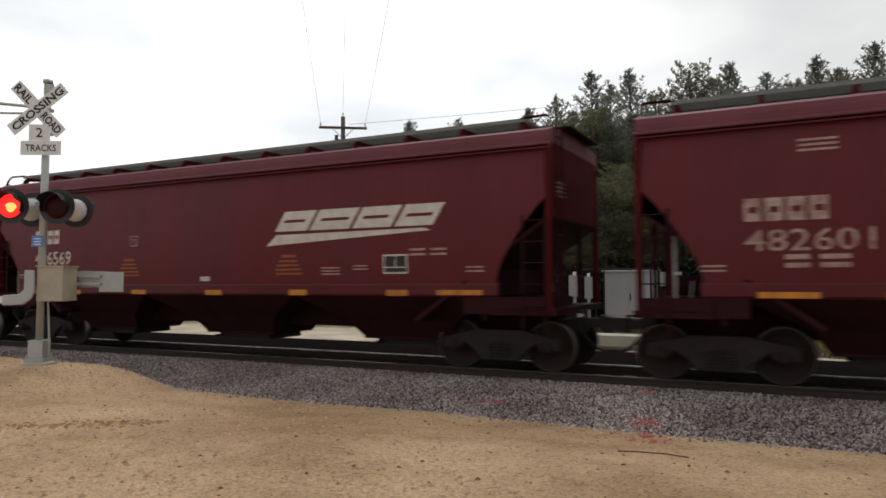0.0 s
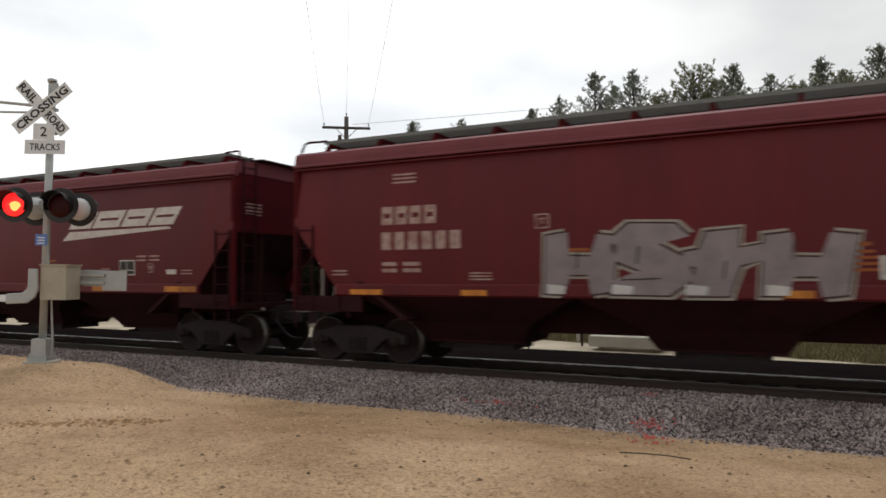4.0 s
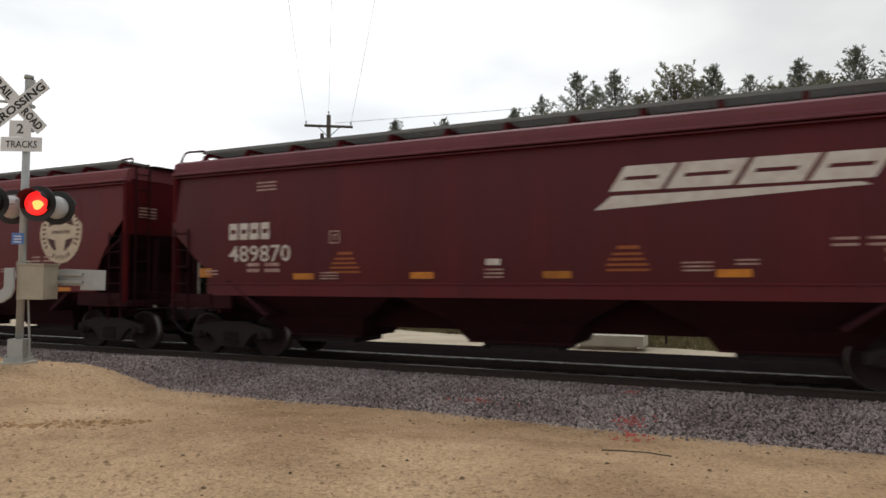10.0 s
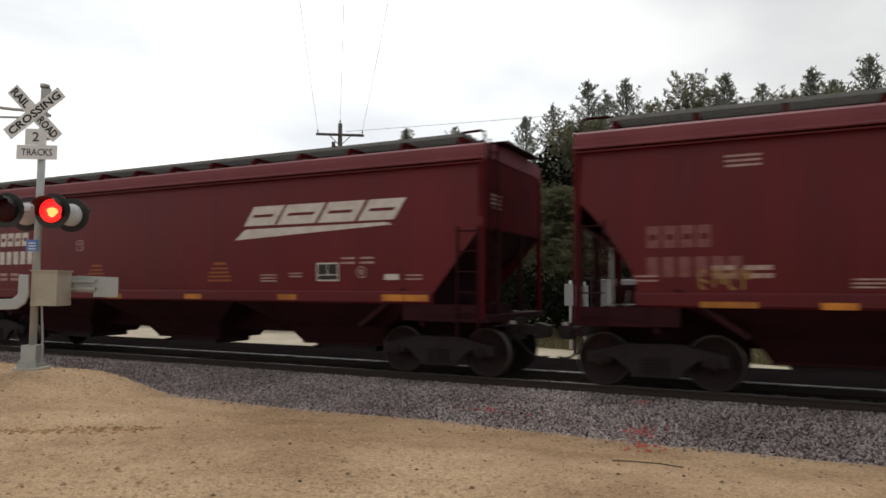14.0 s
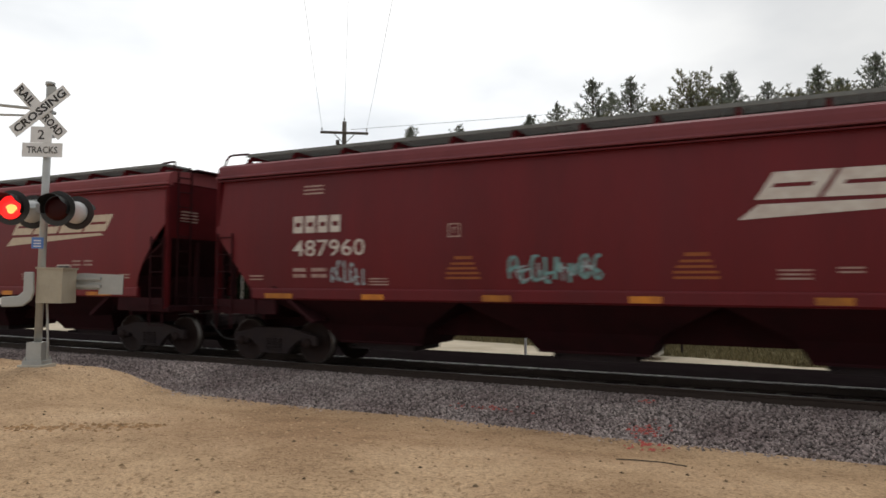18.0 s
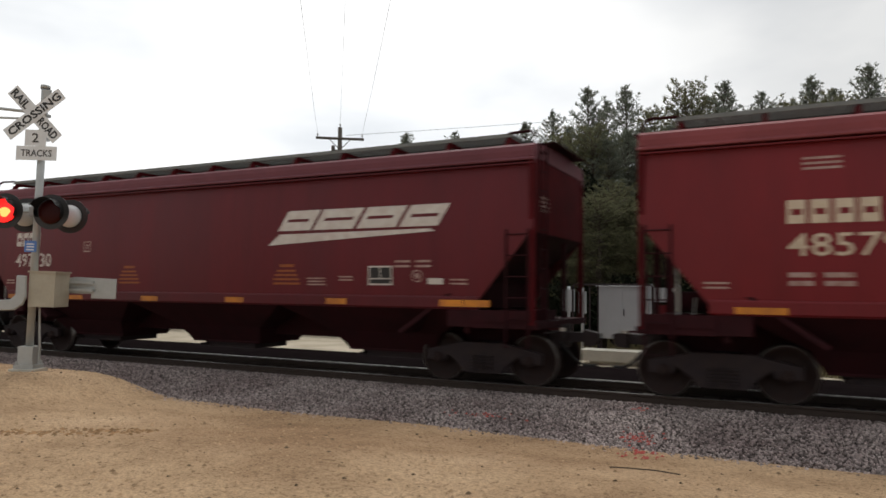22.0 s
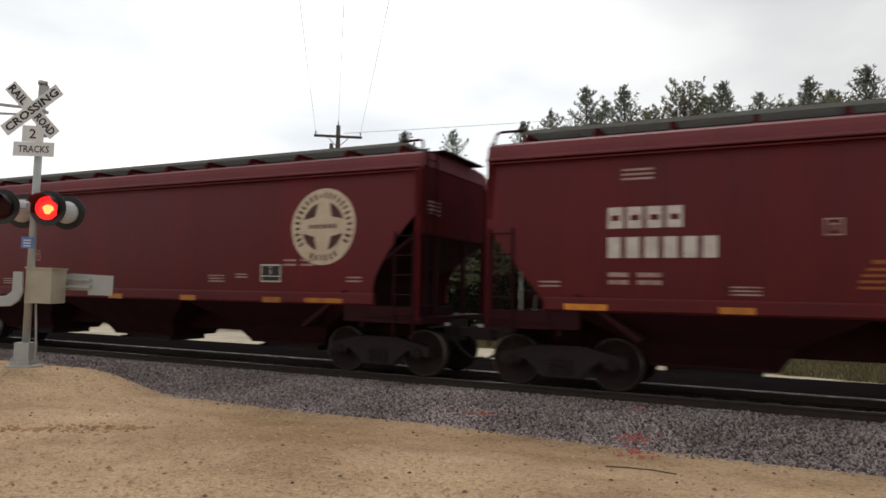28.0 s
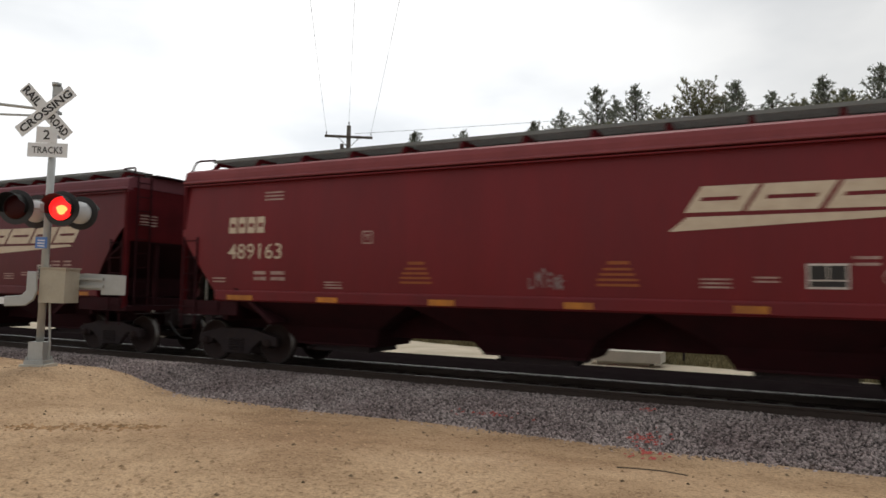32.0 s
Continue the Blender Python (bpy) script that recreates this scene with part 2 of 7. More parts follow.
# foliage with the shade inside the wood put into its base colour
M_SHADE_SHRUB = mat("shade_dark_shrub_leaves", (0.010, 0.0128, 0.0085), rough=0.95, spots=(0.016, 0.017, 0.0105), scale=0.3, amount=0.8, by_island=0.4, spec=0.0)
M_SHADE_NEEDLE = mat("shade_dark_needles", (0.0105, 0.0130, 0.0090), rough=0.95, spots=(0.016, 0.018, 0.0125), scale=0.4, amount=0.8, by_island=0.3, spec=0.0)
M_DRYGRASS = mat("dry_grass_blades", (0.175, 0.145, 0.072), rough=0.85, scale=1.2, amount=0.5, by_island=0.4)
M_STONE = mat("dark_pebble", (0.15, 0.105, 0.068), rough=0.95, scale=8, amount=0.5, by_island=0.6, spec=0.1)
M_EARTH = mat("crumbled_brown_earth", (0.33, 0.20, 0.105), rough=0.95, scale=5, amount=0.5, by_island=0.35, spec=0.1)
M_MARK = mat("red_survey_paint", (0.50, 0.085, 0.065), rough=0.8, spots=(0.3, 0.10, 0.09), scale=14, amount=0.6)


def translucent(m, share):
    """Lets light through leaves and needles."""
    n, l = m.node_tree.nodes, m.node_tree.links
    b, out = n["Principled BSDF"], n["Material Output"]
    t = n.new("ShaderNodeBsdfTranslucent")
    l.new(b.inputs["Base Color"].links[0].from_socket, t.inputs["Color"])
    mx = n.new("ShaderNodeMixShader")
    mx.inputs["Fac"].default_value = share
    l.new(b.outputs["BSDF"], mx.inputs[1])
    l.new(t.outputs["BSDF"], mx.inputs[2])
    l.new(mx.outputs["Shader"], out.inputs["Surface"])


for m_leaf, share in ((M_NEEDLE, 0.5), (M_OLIVE_NEEDLE, 0.5), (M_DRYGRASS, 0.3)):
    translucent(m_leaf, share)


def ground_mat():
    """Tan gravelly sand by the track, turning to grass and a pale road beyond it."""
    m = bpy.data.materials.new("sandy_gravel_ground")
    m.use_nodes = True
    n, l = m.node_tree.nodes, m.node_tree.links
    b = n["Principled BSDF"]
    b.inputs["Roughness"].default_value = 0.95
    b.inputs["Specular IOR Level"].default_value = 0.15
    co = n.new("ShaderNodeTexCoord")

    def tex(scale, detail=6, rough=0.55):
        x = n.new("ShaderNodeTexNoise")
        x.inputs["Scale"].default_value, x.inputs["Detail"].default_value, x.inputs["Roughness"].default_value = scale, detail, rough
        l.new(co.outputs["Object"], x.inputs["Vector"])
        return x.outputs["Fac"]

    def ramp(fac, stops):
        r = n.new("ShaderNodeValToRGB")
        while len(r.color_ramp.elements) < len(stops):
            r.color_ramp.elements.new(0.5)
        for e, (p, c) in zip(r.color_ramp.elements, stops):
            e.position, e.color = p, (*c, 1)
        l.new(fac, r.inputs["Fac"])
        return r.outputs["Color"]

    def mix(fac, a, c, mode="MIX"):
        x = n.new("ShaderNodeMixRGB")
        x.blend_type = mode
        if isinstance(fac, float):
            x.inputs["Fac"].default_value = fac
        else:
            l.new(fac, x.inputs["Fac"])
        l.new(a, x.inputs["Color1"])
        l.new(c, x.inputs["Color2"])
        return x.outputs["Color"]

    sand = ramp(tex(0.55, 8, 0.6), [(0.32, (0.34, 0.221, 0.129)), (0.5, (0.515, 0.355, 0.216)), (0.68, (0.605, 0.430, 0.275))])
    grit = ramp(tex(38, 5, 0.7), [(0.36, (0.22, 0.20, 0.18)), (0.46, (0.82, 0.80, 0.78)), (0.56, (1.0, 1.0, 1.0)), (0.68, (1.35, 1.33, 1.30))])
    sand = mix(0.6, sand, grit, "MULTIPLY")
    damp = ramp(tex(0.21, 5, 0.55), [(0.38, (0.74, 0.69, 0.66)), (0.52, (1.0, 1.0, 1.0)), (0.7, (1.06, 1.06, 1.06))])
    sand = mix(1.0, sand, damp, "MULTIPLY")
    pit = ramp(tex(15, 6, 0.68), [(0.34, (0.46, 0.42, 0.38)), (0.45, (0.98, 0.98, 0.98)), (0.55, (1.04, 1.04, 1.04)), (0.7, (1.22, 1.21, 1.20))])
    sand = mix(0.8, sand, pit, "MULTIPLY")
    road = ramp(tex(0.8, 6), [(0.35, (0.42, 0.36, 0.27)), (0.65, (0.56, 0.49, 0.38))])
    grass = ramp(tex(0.7, 8, 0.65), [(0.35, (0.075, 0.067, 0.030)), (0.55, (0.15, 0.126, 0.060)), (0.75, (0.26, 0.21, 0.115))])
    sep = n.new("ShaderNodeSeparateXYZ")
    l.new(co.outputs["Object"], sep.inputs["Vector"])
    wob = n.new("ShaderNodeMath")
    wob.operation = "MULTIPLY_ADD"
    l.new(tex(0.5, 4), wob.inputs[0])
    wob.inputs[1].default_value = 3.0
    l.new(sep.outputs["Y"], wob.inputs[2])

    def edge(y0, y1):
        r = n.new("ShaderNodeMapRange")
        r.inputs["From Min"].default_value, r.inputs["From Max"].default_value = y0, y1
        l.new(wob.outputs[0], r.inputs["Value"])
        return r.outputs["Result"]

    col = mix(edge(16.0, 17.0), sand, road)
    slant = n.new("ShaderNodeMath")
    slant.operation = "MULTIPLY_ADD"
    l.new(sep.outputs["X"], slant.inputs[0])
    slant.inputs[1].default_value = 0.28
    l.new(sep.outputs["Y"], slant.inputs[2])
    fray = n.new("ShaderNodeMath")
    fray.operation = "MULTIPLY_ADD"
    l.new(tex(1.3, 5), fray.inputs[0])
    fray.inputs[1].default_value = 0.7
    l.new(slant.outputs[0], fray.inputs[2])
    verge = n.new("ShaderNodeMapRange")
    verge.inputs["From Min"].default_value, verge.inputs["From Max"].default_value = 19.25, 19.55
    l.new(fray.outputs[0], verge.inputs["Value"])
    col = mix(verge.outputs["Result"], col, grass)
    l.new(col, b.inputs["Base Color"])
    bp = n.new("ShaderNodeBump")
    bp.inputs["Strength"].default_value, bp.inputs["Distance"].default_value = 0.75, 0.04
    l.new(tex(26, 8, 0.75), bp.inputs["Height"])
    l.new(bp.outputs["Normal"], b.inputs["Normal"])
    return m


M_GROUND = ground_mat()


# ---------------------------------------------------------------- mesh helpers
def part(name, bm, material, parent=None, label=""):
    """Links a bmesh as one mesh object, under its thing if one is given."""
    me = bpy.data.meshes.new(name)
    bm.to_mesh(me)
    bm.free()
    return mesh_part(name, me, material, parent, label)


def mesh_part(name, me, material, parent=None, label=""):
    if material and not me.materials:
        me.materials.append(material)
    ob = new(name, me)
    ob.parent = parent
    return tagged(ob, label)


def raw(name, verts, faces, material, parent=None, label=""):
    me = bpy.data.meshes.new(name)
    me.from_pydata(verts, [], faces)
    me.update()
    return mesh_part(name, me, material, parent, label)


def empty(name, m=None):
    ob = new(name)
    ob.empty_display_size = 0.2
    if m is not None:
        ob.matrix_basis = m
    return ob


def box(bm, x0, x1, y0, y1, z0, z1):
    v = [bm.verts.new((x, y, z)) for x in (x0, x1) for y in (y0, y1) for z in (z0, z1)]
    for f in ((0, 1, 3, 2), (4, 6, 7, 5), (0, 4, 5, 1), (2, 3, 7, 6), (0, 2, 6, 4), (1, 5, 7, 3)):
        bm.faces.new([v[i] for i in f])


def prism_xz(bm, pts, y0, y1):
    """A plate with the outline pts (x, z), from y0 to y1."""
    a = [bm.verts.new((x, y0, z)) for x, z in pts]
    b = [bm.verts.new((x, y1, z)) for x, z in pts]
    bm.faces.new(a)
    bm.faces.new(b[::-1])
    for i in range(len(pts)):
        j = (i + 1) % len(pts)
        bm.faces.new((a[i], b[i], b[j], a[j]))
    bmesh.ops.recalc_face_normals(bm, faces=bm.faces)


def prism_yz(bm, pts, x0, x1):
    a = [bm.verts.new((x0, y, z)) for y, z in pts]
    b = [bm.verts.new((x1, y, z)) for y, z in pts]
    bm.faces.new(a)
    bm.faces.new(b[::-1])
    for i in range(len(pts)):
        j = (i + 1) % len(pts)
        bm.faces.new((a[i], b[i], b[j], a[j]))
    bmesh.ops.recalc_face_normals(bm, faces=bm.faces)


def rod(bm, p0, p1, r, r1=None, seg=8, caps=True):
    p0, p1 = Vector(p0), Vector(p1)
    r1 = r if r1 is None else r1
    d = (p1 - p0).normalized()
    u = d.cross(Vector((0, 0, 1)) if abs(d.z) < 0.95 else Vector((1, 0, 0))).normalized()
    w = d.cross(u)
    rings = []
    for p, rad in ((p0, r), (p1, r1)):
        rings.append([bm.verts.new(p + rad * (math.cos(2 * math.pi * i / seg) * u + math.sin(2 * math.pi * i / seg) * w)) for i in range(seg)])
    for i in range(seg):
        j = (i + 1) % seg
        f = bm.faces.new((rings[0][i], rings[0][j], rings[1][j], rings[1][i]))
        f.smooth = seg > 8
    if caps:
        bm.faces.new(rings[0][::-1])
        bm.faces.new(rings[1])


def tube(bm, pts, r, seg=6):
    """One continuous bent bar through the points."""
    pts = [Vector(p) for p in pts]
    rings, u = [], None
    for i, p in enumerate(pts):
        d = (pts[min(i + 1, len(pts) - 1)] - pts[max(i - 1, 0)]).normalized()
        if u is None:
            u = d.cross(Vector((0, 0, 1)) if abs(d.z) < 0.95 else Vector((1, 0, 0)))
        u = (u - d * u.dot(d)).normalized()
        w = d.cross(u)
        rings.append([bm.verts.new(p + r * (math.cos(2 * math.pi * k / seg) * u + math.sin(2 * math.pi * k / seg) * w)) for k in range(seg)])
    for a, b in zip(rings, rings[1:]):
        for k in range(seg):
            j = (k + 1) % seg
            bm.faces.new((a[k], a[j], b[j], b[k]))
    bm.faces.new(rings[0][::-1])
    bm.faces.new(rings[-1])


def lathe_y(bm, prof, seg=24, closed=False):
    """Turns the profile (y, radius) about the y axis."""
    rings = [[bm.verts.new((rad * math.cos(2 * math.pi * i / seg), y, rad * math.sin(2 * math.pi * i / seg))) for i in range(seg)] for y, rad in prof]
    for a, b in zip(rings, rings[1:]):
        for i in range(seg):
            j = (i + 1) % seg
            f = bm.faces.new((a[i], a[j], b[j], b[i]))
            f.smooth = True
    if not closed:
        bm.faces.new(rings[0])
        bm.faces.new(rings[-1][::-1])
    bmesh.ops.recalc_face_normals(bm, faces=bm.faces)


def bevel(bm, w=0.01, seg=1):
    bmesh.ops.bevel(bm, geom=[e for e in bm.edges if len(e.link_faces) == 2 and e.calc_face_angle(0) > 0.6], offset=w, segments=seg, affect="EDGES")


TEXTS = {}


def text_mesh(s, height, width=None, bold=0.0, shear=0.0):
    """A flat mesh of the words s in the xz plane, its lower left corner at the origin, reading towards -y."""
    key = (s, height, width, bold, shear)
    if key not in TEXTS:
        cu = bpy.data.curves.new("lettering", "FONT")
        cu.body, cu.size, cu.offset, cu.shear, cu.resolution_u = s, 1.0, bold, shear, 2
        ob = bpy.data.objects.new("lettering", cu)
        me = bpy.data.meshes.new_from_object(ob)
        co = np.zeros(len(me.vertices) * 3)
        me.vertices.foreach_get("co", co)
        co = co.reshape(-1, 3)
        lo, hi = co.min(0), co.max(0)
        k = height / (hi[1] - lo[1])
        kx = k if width is None else width / (hi[0] - lo[0])
        out = np.stack([(co[:, 0] - lo[0]) * kx, np.zeros(len(co)), (co[:, 1] - lo[1]) * k], 1)
        me.vertices.foreach_set("co", out.ravel())
        me.update()
        bpy.data.objects.remove(ob)
        TEXTS[key] = me
    return TEXTS[key]


def lettering(name, s, x, y, z, height, material, parent, width=None, label="", bold=0.0, shear=0.0):
    bm = bmesh.new()
    bm.from_mesh(text_mesh(s, height, width, bold, shear))
    bm.transform(Matrix.Translation((x, y, z)))
    return paint_part(name, bm, material, parent, label)


def flat(bm, pts, y):
    """A painted patch with the outline pts (x, z) at depth y, facing -y."""
    f = bm.faces.new([bm.verts.new((x, y, z)) for x, z in pts])
    f.normal_update()
    if f.normal.y > 0:
        f.normal_flip()


def inward(z):
    """How far a car's bulging side stands in from its widest line at the height z."""
    return 0.055 * ((z - 2.45) / 1.1) ** 2


def conform(bm):
    """Cuts flat paint into strips and lays it on the bulging car side."""
    zs = [v.co.z for v in bm.verts]
    z, top = math.floor(min(zs) / 0.16) * 0.16 + 0.16, max(zs)
    while z < top:
        bmesh.ops.bisect_plane(bm, geom=bm.verts[:] + bm.edges[:] + bm.faces[:], plane_co=(0, 0, z), plane_no=(0, 0, 1), dist=1e-5)
        z += 0.16
    for z in (1.598, 1.604):
        if min(zs) < z < top:
            bmesh.ops.bisect_plane(bm, geom=bm.verts[:] + bm.edges[:] + bm.faces[:], plane_co=(0, 0, z), plane_no=(0, 0, 1), dist=1e-5)
    for v in bm.verts:
        v.co.y += inward(v.co.z) if v.co.z > 1.60 else 0.001


def paint_part(name, bm, material, parent, label="", kind=""):
    conform(bm)
    return tagged(part(name, bm, material, parent, label), kind=kind)


def rect(bm, x0, x1, z0, z1, y):
    flat(bm, [(x0, z0), (x1, z0), (x1, z1), (x0, z1)], y)


# ---------------------------------------------------------------- ground, ballast and track
YC = 12.63          # centre line of the track; the rail heads are at z = 0
GAUGE = 0.7535      # from the centre line to a rail's middle


def smooth(a, b, x):
    t = min(1.0, max(0.0, (x - a) / (b - a)))
    return t * t * (3 - 2 * t)


def toe(x):
    """Where the sand meets the ballast."""
    return 8.90 + 0.10 * math.sin(x * 0.9) + 0.08 * math.sin(2.3 * x + 1)


def ground_z(x, y):
    z = 0.02 - 0.24 * smooth(5.2, 8.8, y)
    z += 0.38 * smooth(-9.4, -11.4, x) * smooth(5.0, 7.8, y) * (1 - smooth(8.4, 9.6, y))
    z += 0.03 * noise.noise(Vector((x * 0.35, y * 0.35, 0))) + 0.012 * noise.noise(Vector((x * 1.7, y * 1.7, 3)))
    if y > 8.6:
        z -= 0.32 * smooth(8.7, 9.4, y)
    if y > 15.0:
        z += 0.26 * smooth(16.0, 17.0, y)
    if y > 23:
        z += 0.5 * smooth(23, 34, y)
    return z


def spaced(stops):
    out = []
    for a, b, step in stops:
        k = max(1, round((b - a) / step))
        out += [a + (b - a) * i / k for i in range(k)]
    return out + [stops[-1][1]]


def ground():
    xs = spaced([(-1500, -200, 260), (-200, -60, 28), (-60, -24, 4), (-24, 8, 0.3), (8, 30, 3), (30, 200, 28), (200, 1500, 260)])
    ys = spaced([(-1500, -200, 260), (-200, -30, 28), (-30, 2.5, 3), (2.5, 12, 0.25), (12, 40, 1.4), (40, 200, 20), (200, 1500, 260)])
    verts = [(x, y, ground_z(x, y)) for y in ys for x in xs]
    w = len(xs)
    faces = [(j * w + i, j * w + i + 1, (j + 1) * w + i + 1, (j + 1) * w + i) for j in range(len(ys) - 1) for i in range(w - 1)]
    ob = raw("ground", verts, faces, M_GROUND)
    for p in ob.data.polygons:
        p.use_smooth = True
    tagged(ob, "tan gravelly sand beside the railway with grass beyond", "ground", kind="structure")


def ballast_z(x, y):
    if y < YC:
        z = -0.105 - 0.155 * smooth(11.0, toe(x), y) - 0.07 * smooth(11.60, 11.86, y) + 0.12 * smooth(-9.6, -12.5, x) * smooth(11.6, 10.4, y)
    else:
        z = -0.20 - 0.35 * smooth(YC + 1.8, YC + 3.0, y)
    return z


def ballast():
    """The bed under the stones, and the broken stones on it."""
    xs = spaced([(-150, -24, 6), (-24, 8, 0.5), (8, 120, 6)])
    n_y = 26
    verts, w = [], n_y + 1
    for x in xs:
        a, b = toe(x) + 0.15, YC + 0.6
        for j in range(n_y + 1):
            y = a + (b - a) * j / n_y
            verts.append((x, y, ballast_z(x, y) - 0.03 - (0.12 if j == 0 else 0)))
    faces = [(i * w + j, (i + 1) * w + j, (i + 1) * w + j + 1, i * w + j + 1) for i in range(len(xs) - 1) for j in range(n_y)]
    bed = raw("ballast_bed", verts, faces, M_BALLAST)
    # far shoulder; its near-black colour stands in for shade by the train
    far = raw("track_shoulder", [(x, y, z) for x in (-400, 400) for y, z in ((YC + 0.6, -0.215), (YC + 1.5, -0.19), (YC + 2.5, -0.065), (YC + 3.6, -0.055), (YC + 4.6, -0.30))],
              [(i, 5 + i, 6 + i, 1 + i) for i in range(4)], M_SHADE_BALLAST)
    tagged(far, "track shoulder beyond the rails, coloured dark for the train's shade", "ballast", kind="structure")
    tagged(bed, "grey crushed-stone ballast bed under the track", "ballast", kind="structure")
    rng = np.random.default_rng(5)
    base = np.array([(1, 0, 0), (-1, 0, 0), (0, 1, 0), (0, -1, 0), (0, 0, 1), (0, 0, -1)], float)
    tri = np.array([(0, 2, 4), (2, 1, 4), (1, 3, 4), (3, 0, 4), (2, 0, 5), (1, 2, 5), (3, 1, 5), (0, 3, 5)])
    pts = []
    count = 84000
    while len(pts) < count:
        x = rng.uniform(-24, 5.5)
        y = rng.uniform(8.4, YC + 0.7)
        if x < -13 and rng.random() < 0.55:
            continue
        a = toe(x) + rng.normal(0, 0.20)
        if y < a or (y > 11.3 and rng.random() < 0.5):
            continue
        pts.append((x, y, max(ballast_z(x, y), ground_z(x, y) + 0.004)))
    pts = np.array(pts)
    size = rng.uniform(0.013, 0.031, (count, 1, 1)) * rng.uniform(0.75, 1.25, (count, 1, 3))
    v = base[None] * size * rng.uniform(0.7, 1.2, (count, 6, 1))
    ang = rng.uniform(0, 2 * np.pi, (count, 3))
    c, s = np.cos(ang), np.sin(ang)
    for i, (p, q) in enumerate(((0, 1), (1, 2), (0, 2))):
        a, b = v[:, :, p].copy(), v[:, :, q].copy()
        v[:, :, p] = a * c[:, i:i + 1] - b * s[:, i:i + 1]
        v[:, :, q] = a * s[:, i:i + 1] + b * c[:, i:i + 1]
    v += pts[:, None] + np.array([0, 0, -0.012])
    f = tri[None] + (np.arange(count) * 6)[:, None, None]
    me = bpy.data.meshes.new("ballast_stones")
    me.vertices.add(count * 6)
    me.vertices.foreach_set("co", v.ravel())
    me.loops.add(count * 24)
    me.loops.foreach_set("vertex_index", f.ravel().astype(np.int32))
    me.polygons.add(count * 8)
    me.polygons.foreach_set("loop_start", np.arange(0, count * 24, 3, dtype=np.int32))
    me.update(calc_edges=True)
    me.validate()
    ob = mesh_part("ballast_stones", me, M_BALLAST)
    tagged(ob, "loose grey and purplish crushed ballast stones", "ballast", kind="stuff")


def rail(y, name):
    pts = [(-0.075, -0.175), (0.075, -0.175), (0.075, -0.160), (0.012, -0.145), (0.012, -0.048), (0.036, -0.038), (0.036, -0.006), (0.030, -0.004),
           (-0.030, -0.004), (-0.036, -0.006), (-0.036, -0.038), (-0.012, -0.048), (-0.012, -0.145), (-0.075, -0.160)]
    bm = bmesh.new()
    prism_yz(bm, [(y + a, b) for a, b in pts], -400, 400)
    ob = part(name, bm, M_RAIL)
    bm = bmesh.new()
    box(bm, -400, 400, y - 0.028, y + 0.028, -0.0039, 0.0)
    part("running_surface", bm, M_RAILTOP, ob, "polished steel running surface")
    # pale matt strip: the polished face's sky reflection put into its colour
    if name == "rail_far":
        bm = bmesh.new()
        prism_yz(bm, [(y - 0.037, -0.024), (y - 0.0365, -0.006), (y - 0.029, -0.002), (y - 0.029, -0.024)], -400, 400)
        part("gauge_face", bm, M_GAUGE, ob, "flange-polished inner face, the sky's reflection in its colour")
    tagged(ob, "rusty steel rail with a polished head", "rail", group="rails of the track", kind="structure")


def sleepers():
    top = empty("railway_sleepers")
    bm = bmesh.new()
    box(bm, -0.11, 0.11, -1.30, 1.30, -0.33, -0.172)
    bevel(bm, 0.012)
    me = bpy.data.meshes.new("sleeper")
    bm.to_mesh(me)
    bm.free()
    for i in range(58):
        ob = mesh_part("sleeper", me, M_TIE, top)
        ob.matrix_basis = pose(-25.0 + i * 0.53, YC, random.uniform(-0.012, 0.0), 0, 0, random.uniform(-1, 1))
    tagged(top, "creosoted timber sleepers sunk in ballast", "sleepers", kind="structure")


# ---------------------------------------------------------------- hopper cars
SIDE = -1.62        # near side of a car, from the centre line


def end_outline(half, kind):
    """The lower corner of a side sheet, from the end down and inwards: (x, z)."""
    if kind == "straight":
        return [(half, 2.80), (half - 0.22, 2.50), (half - 1.05, 1.48)]
    if kind == "long":
        return [(half - a, z) for a, z in ((0, 3.38), (0.52, 2.98), (1.04, 2.57), (1.20, 2.26), (1.28, 1.90), (1.30, 1.55))]
    if kind == "stepped":
        return [(half, 2.62), (half - 0.20, 2.55), (half - 0.78, 2.02), (half - 0.98, 1.88), (half - 1.02, 1.55)]
    return [(half - a, z) for a, z in ((0, 3.13), (0.30, 2.83), (0.54, 2.51), (0.76, 2.19), (0.90, 1.93), (0.97, 1.72), (0.98, 1.55))]


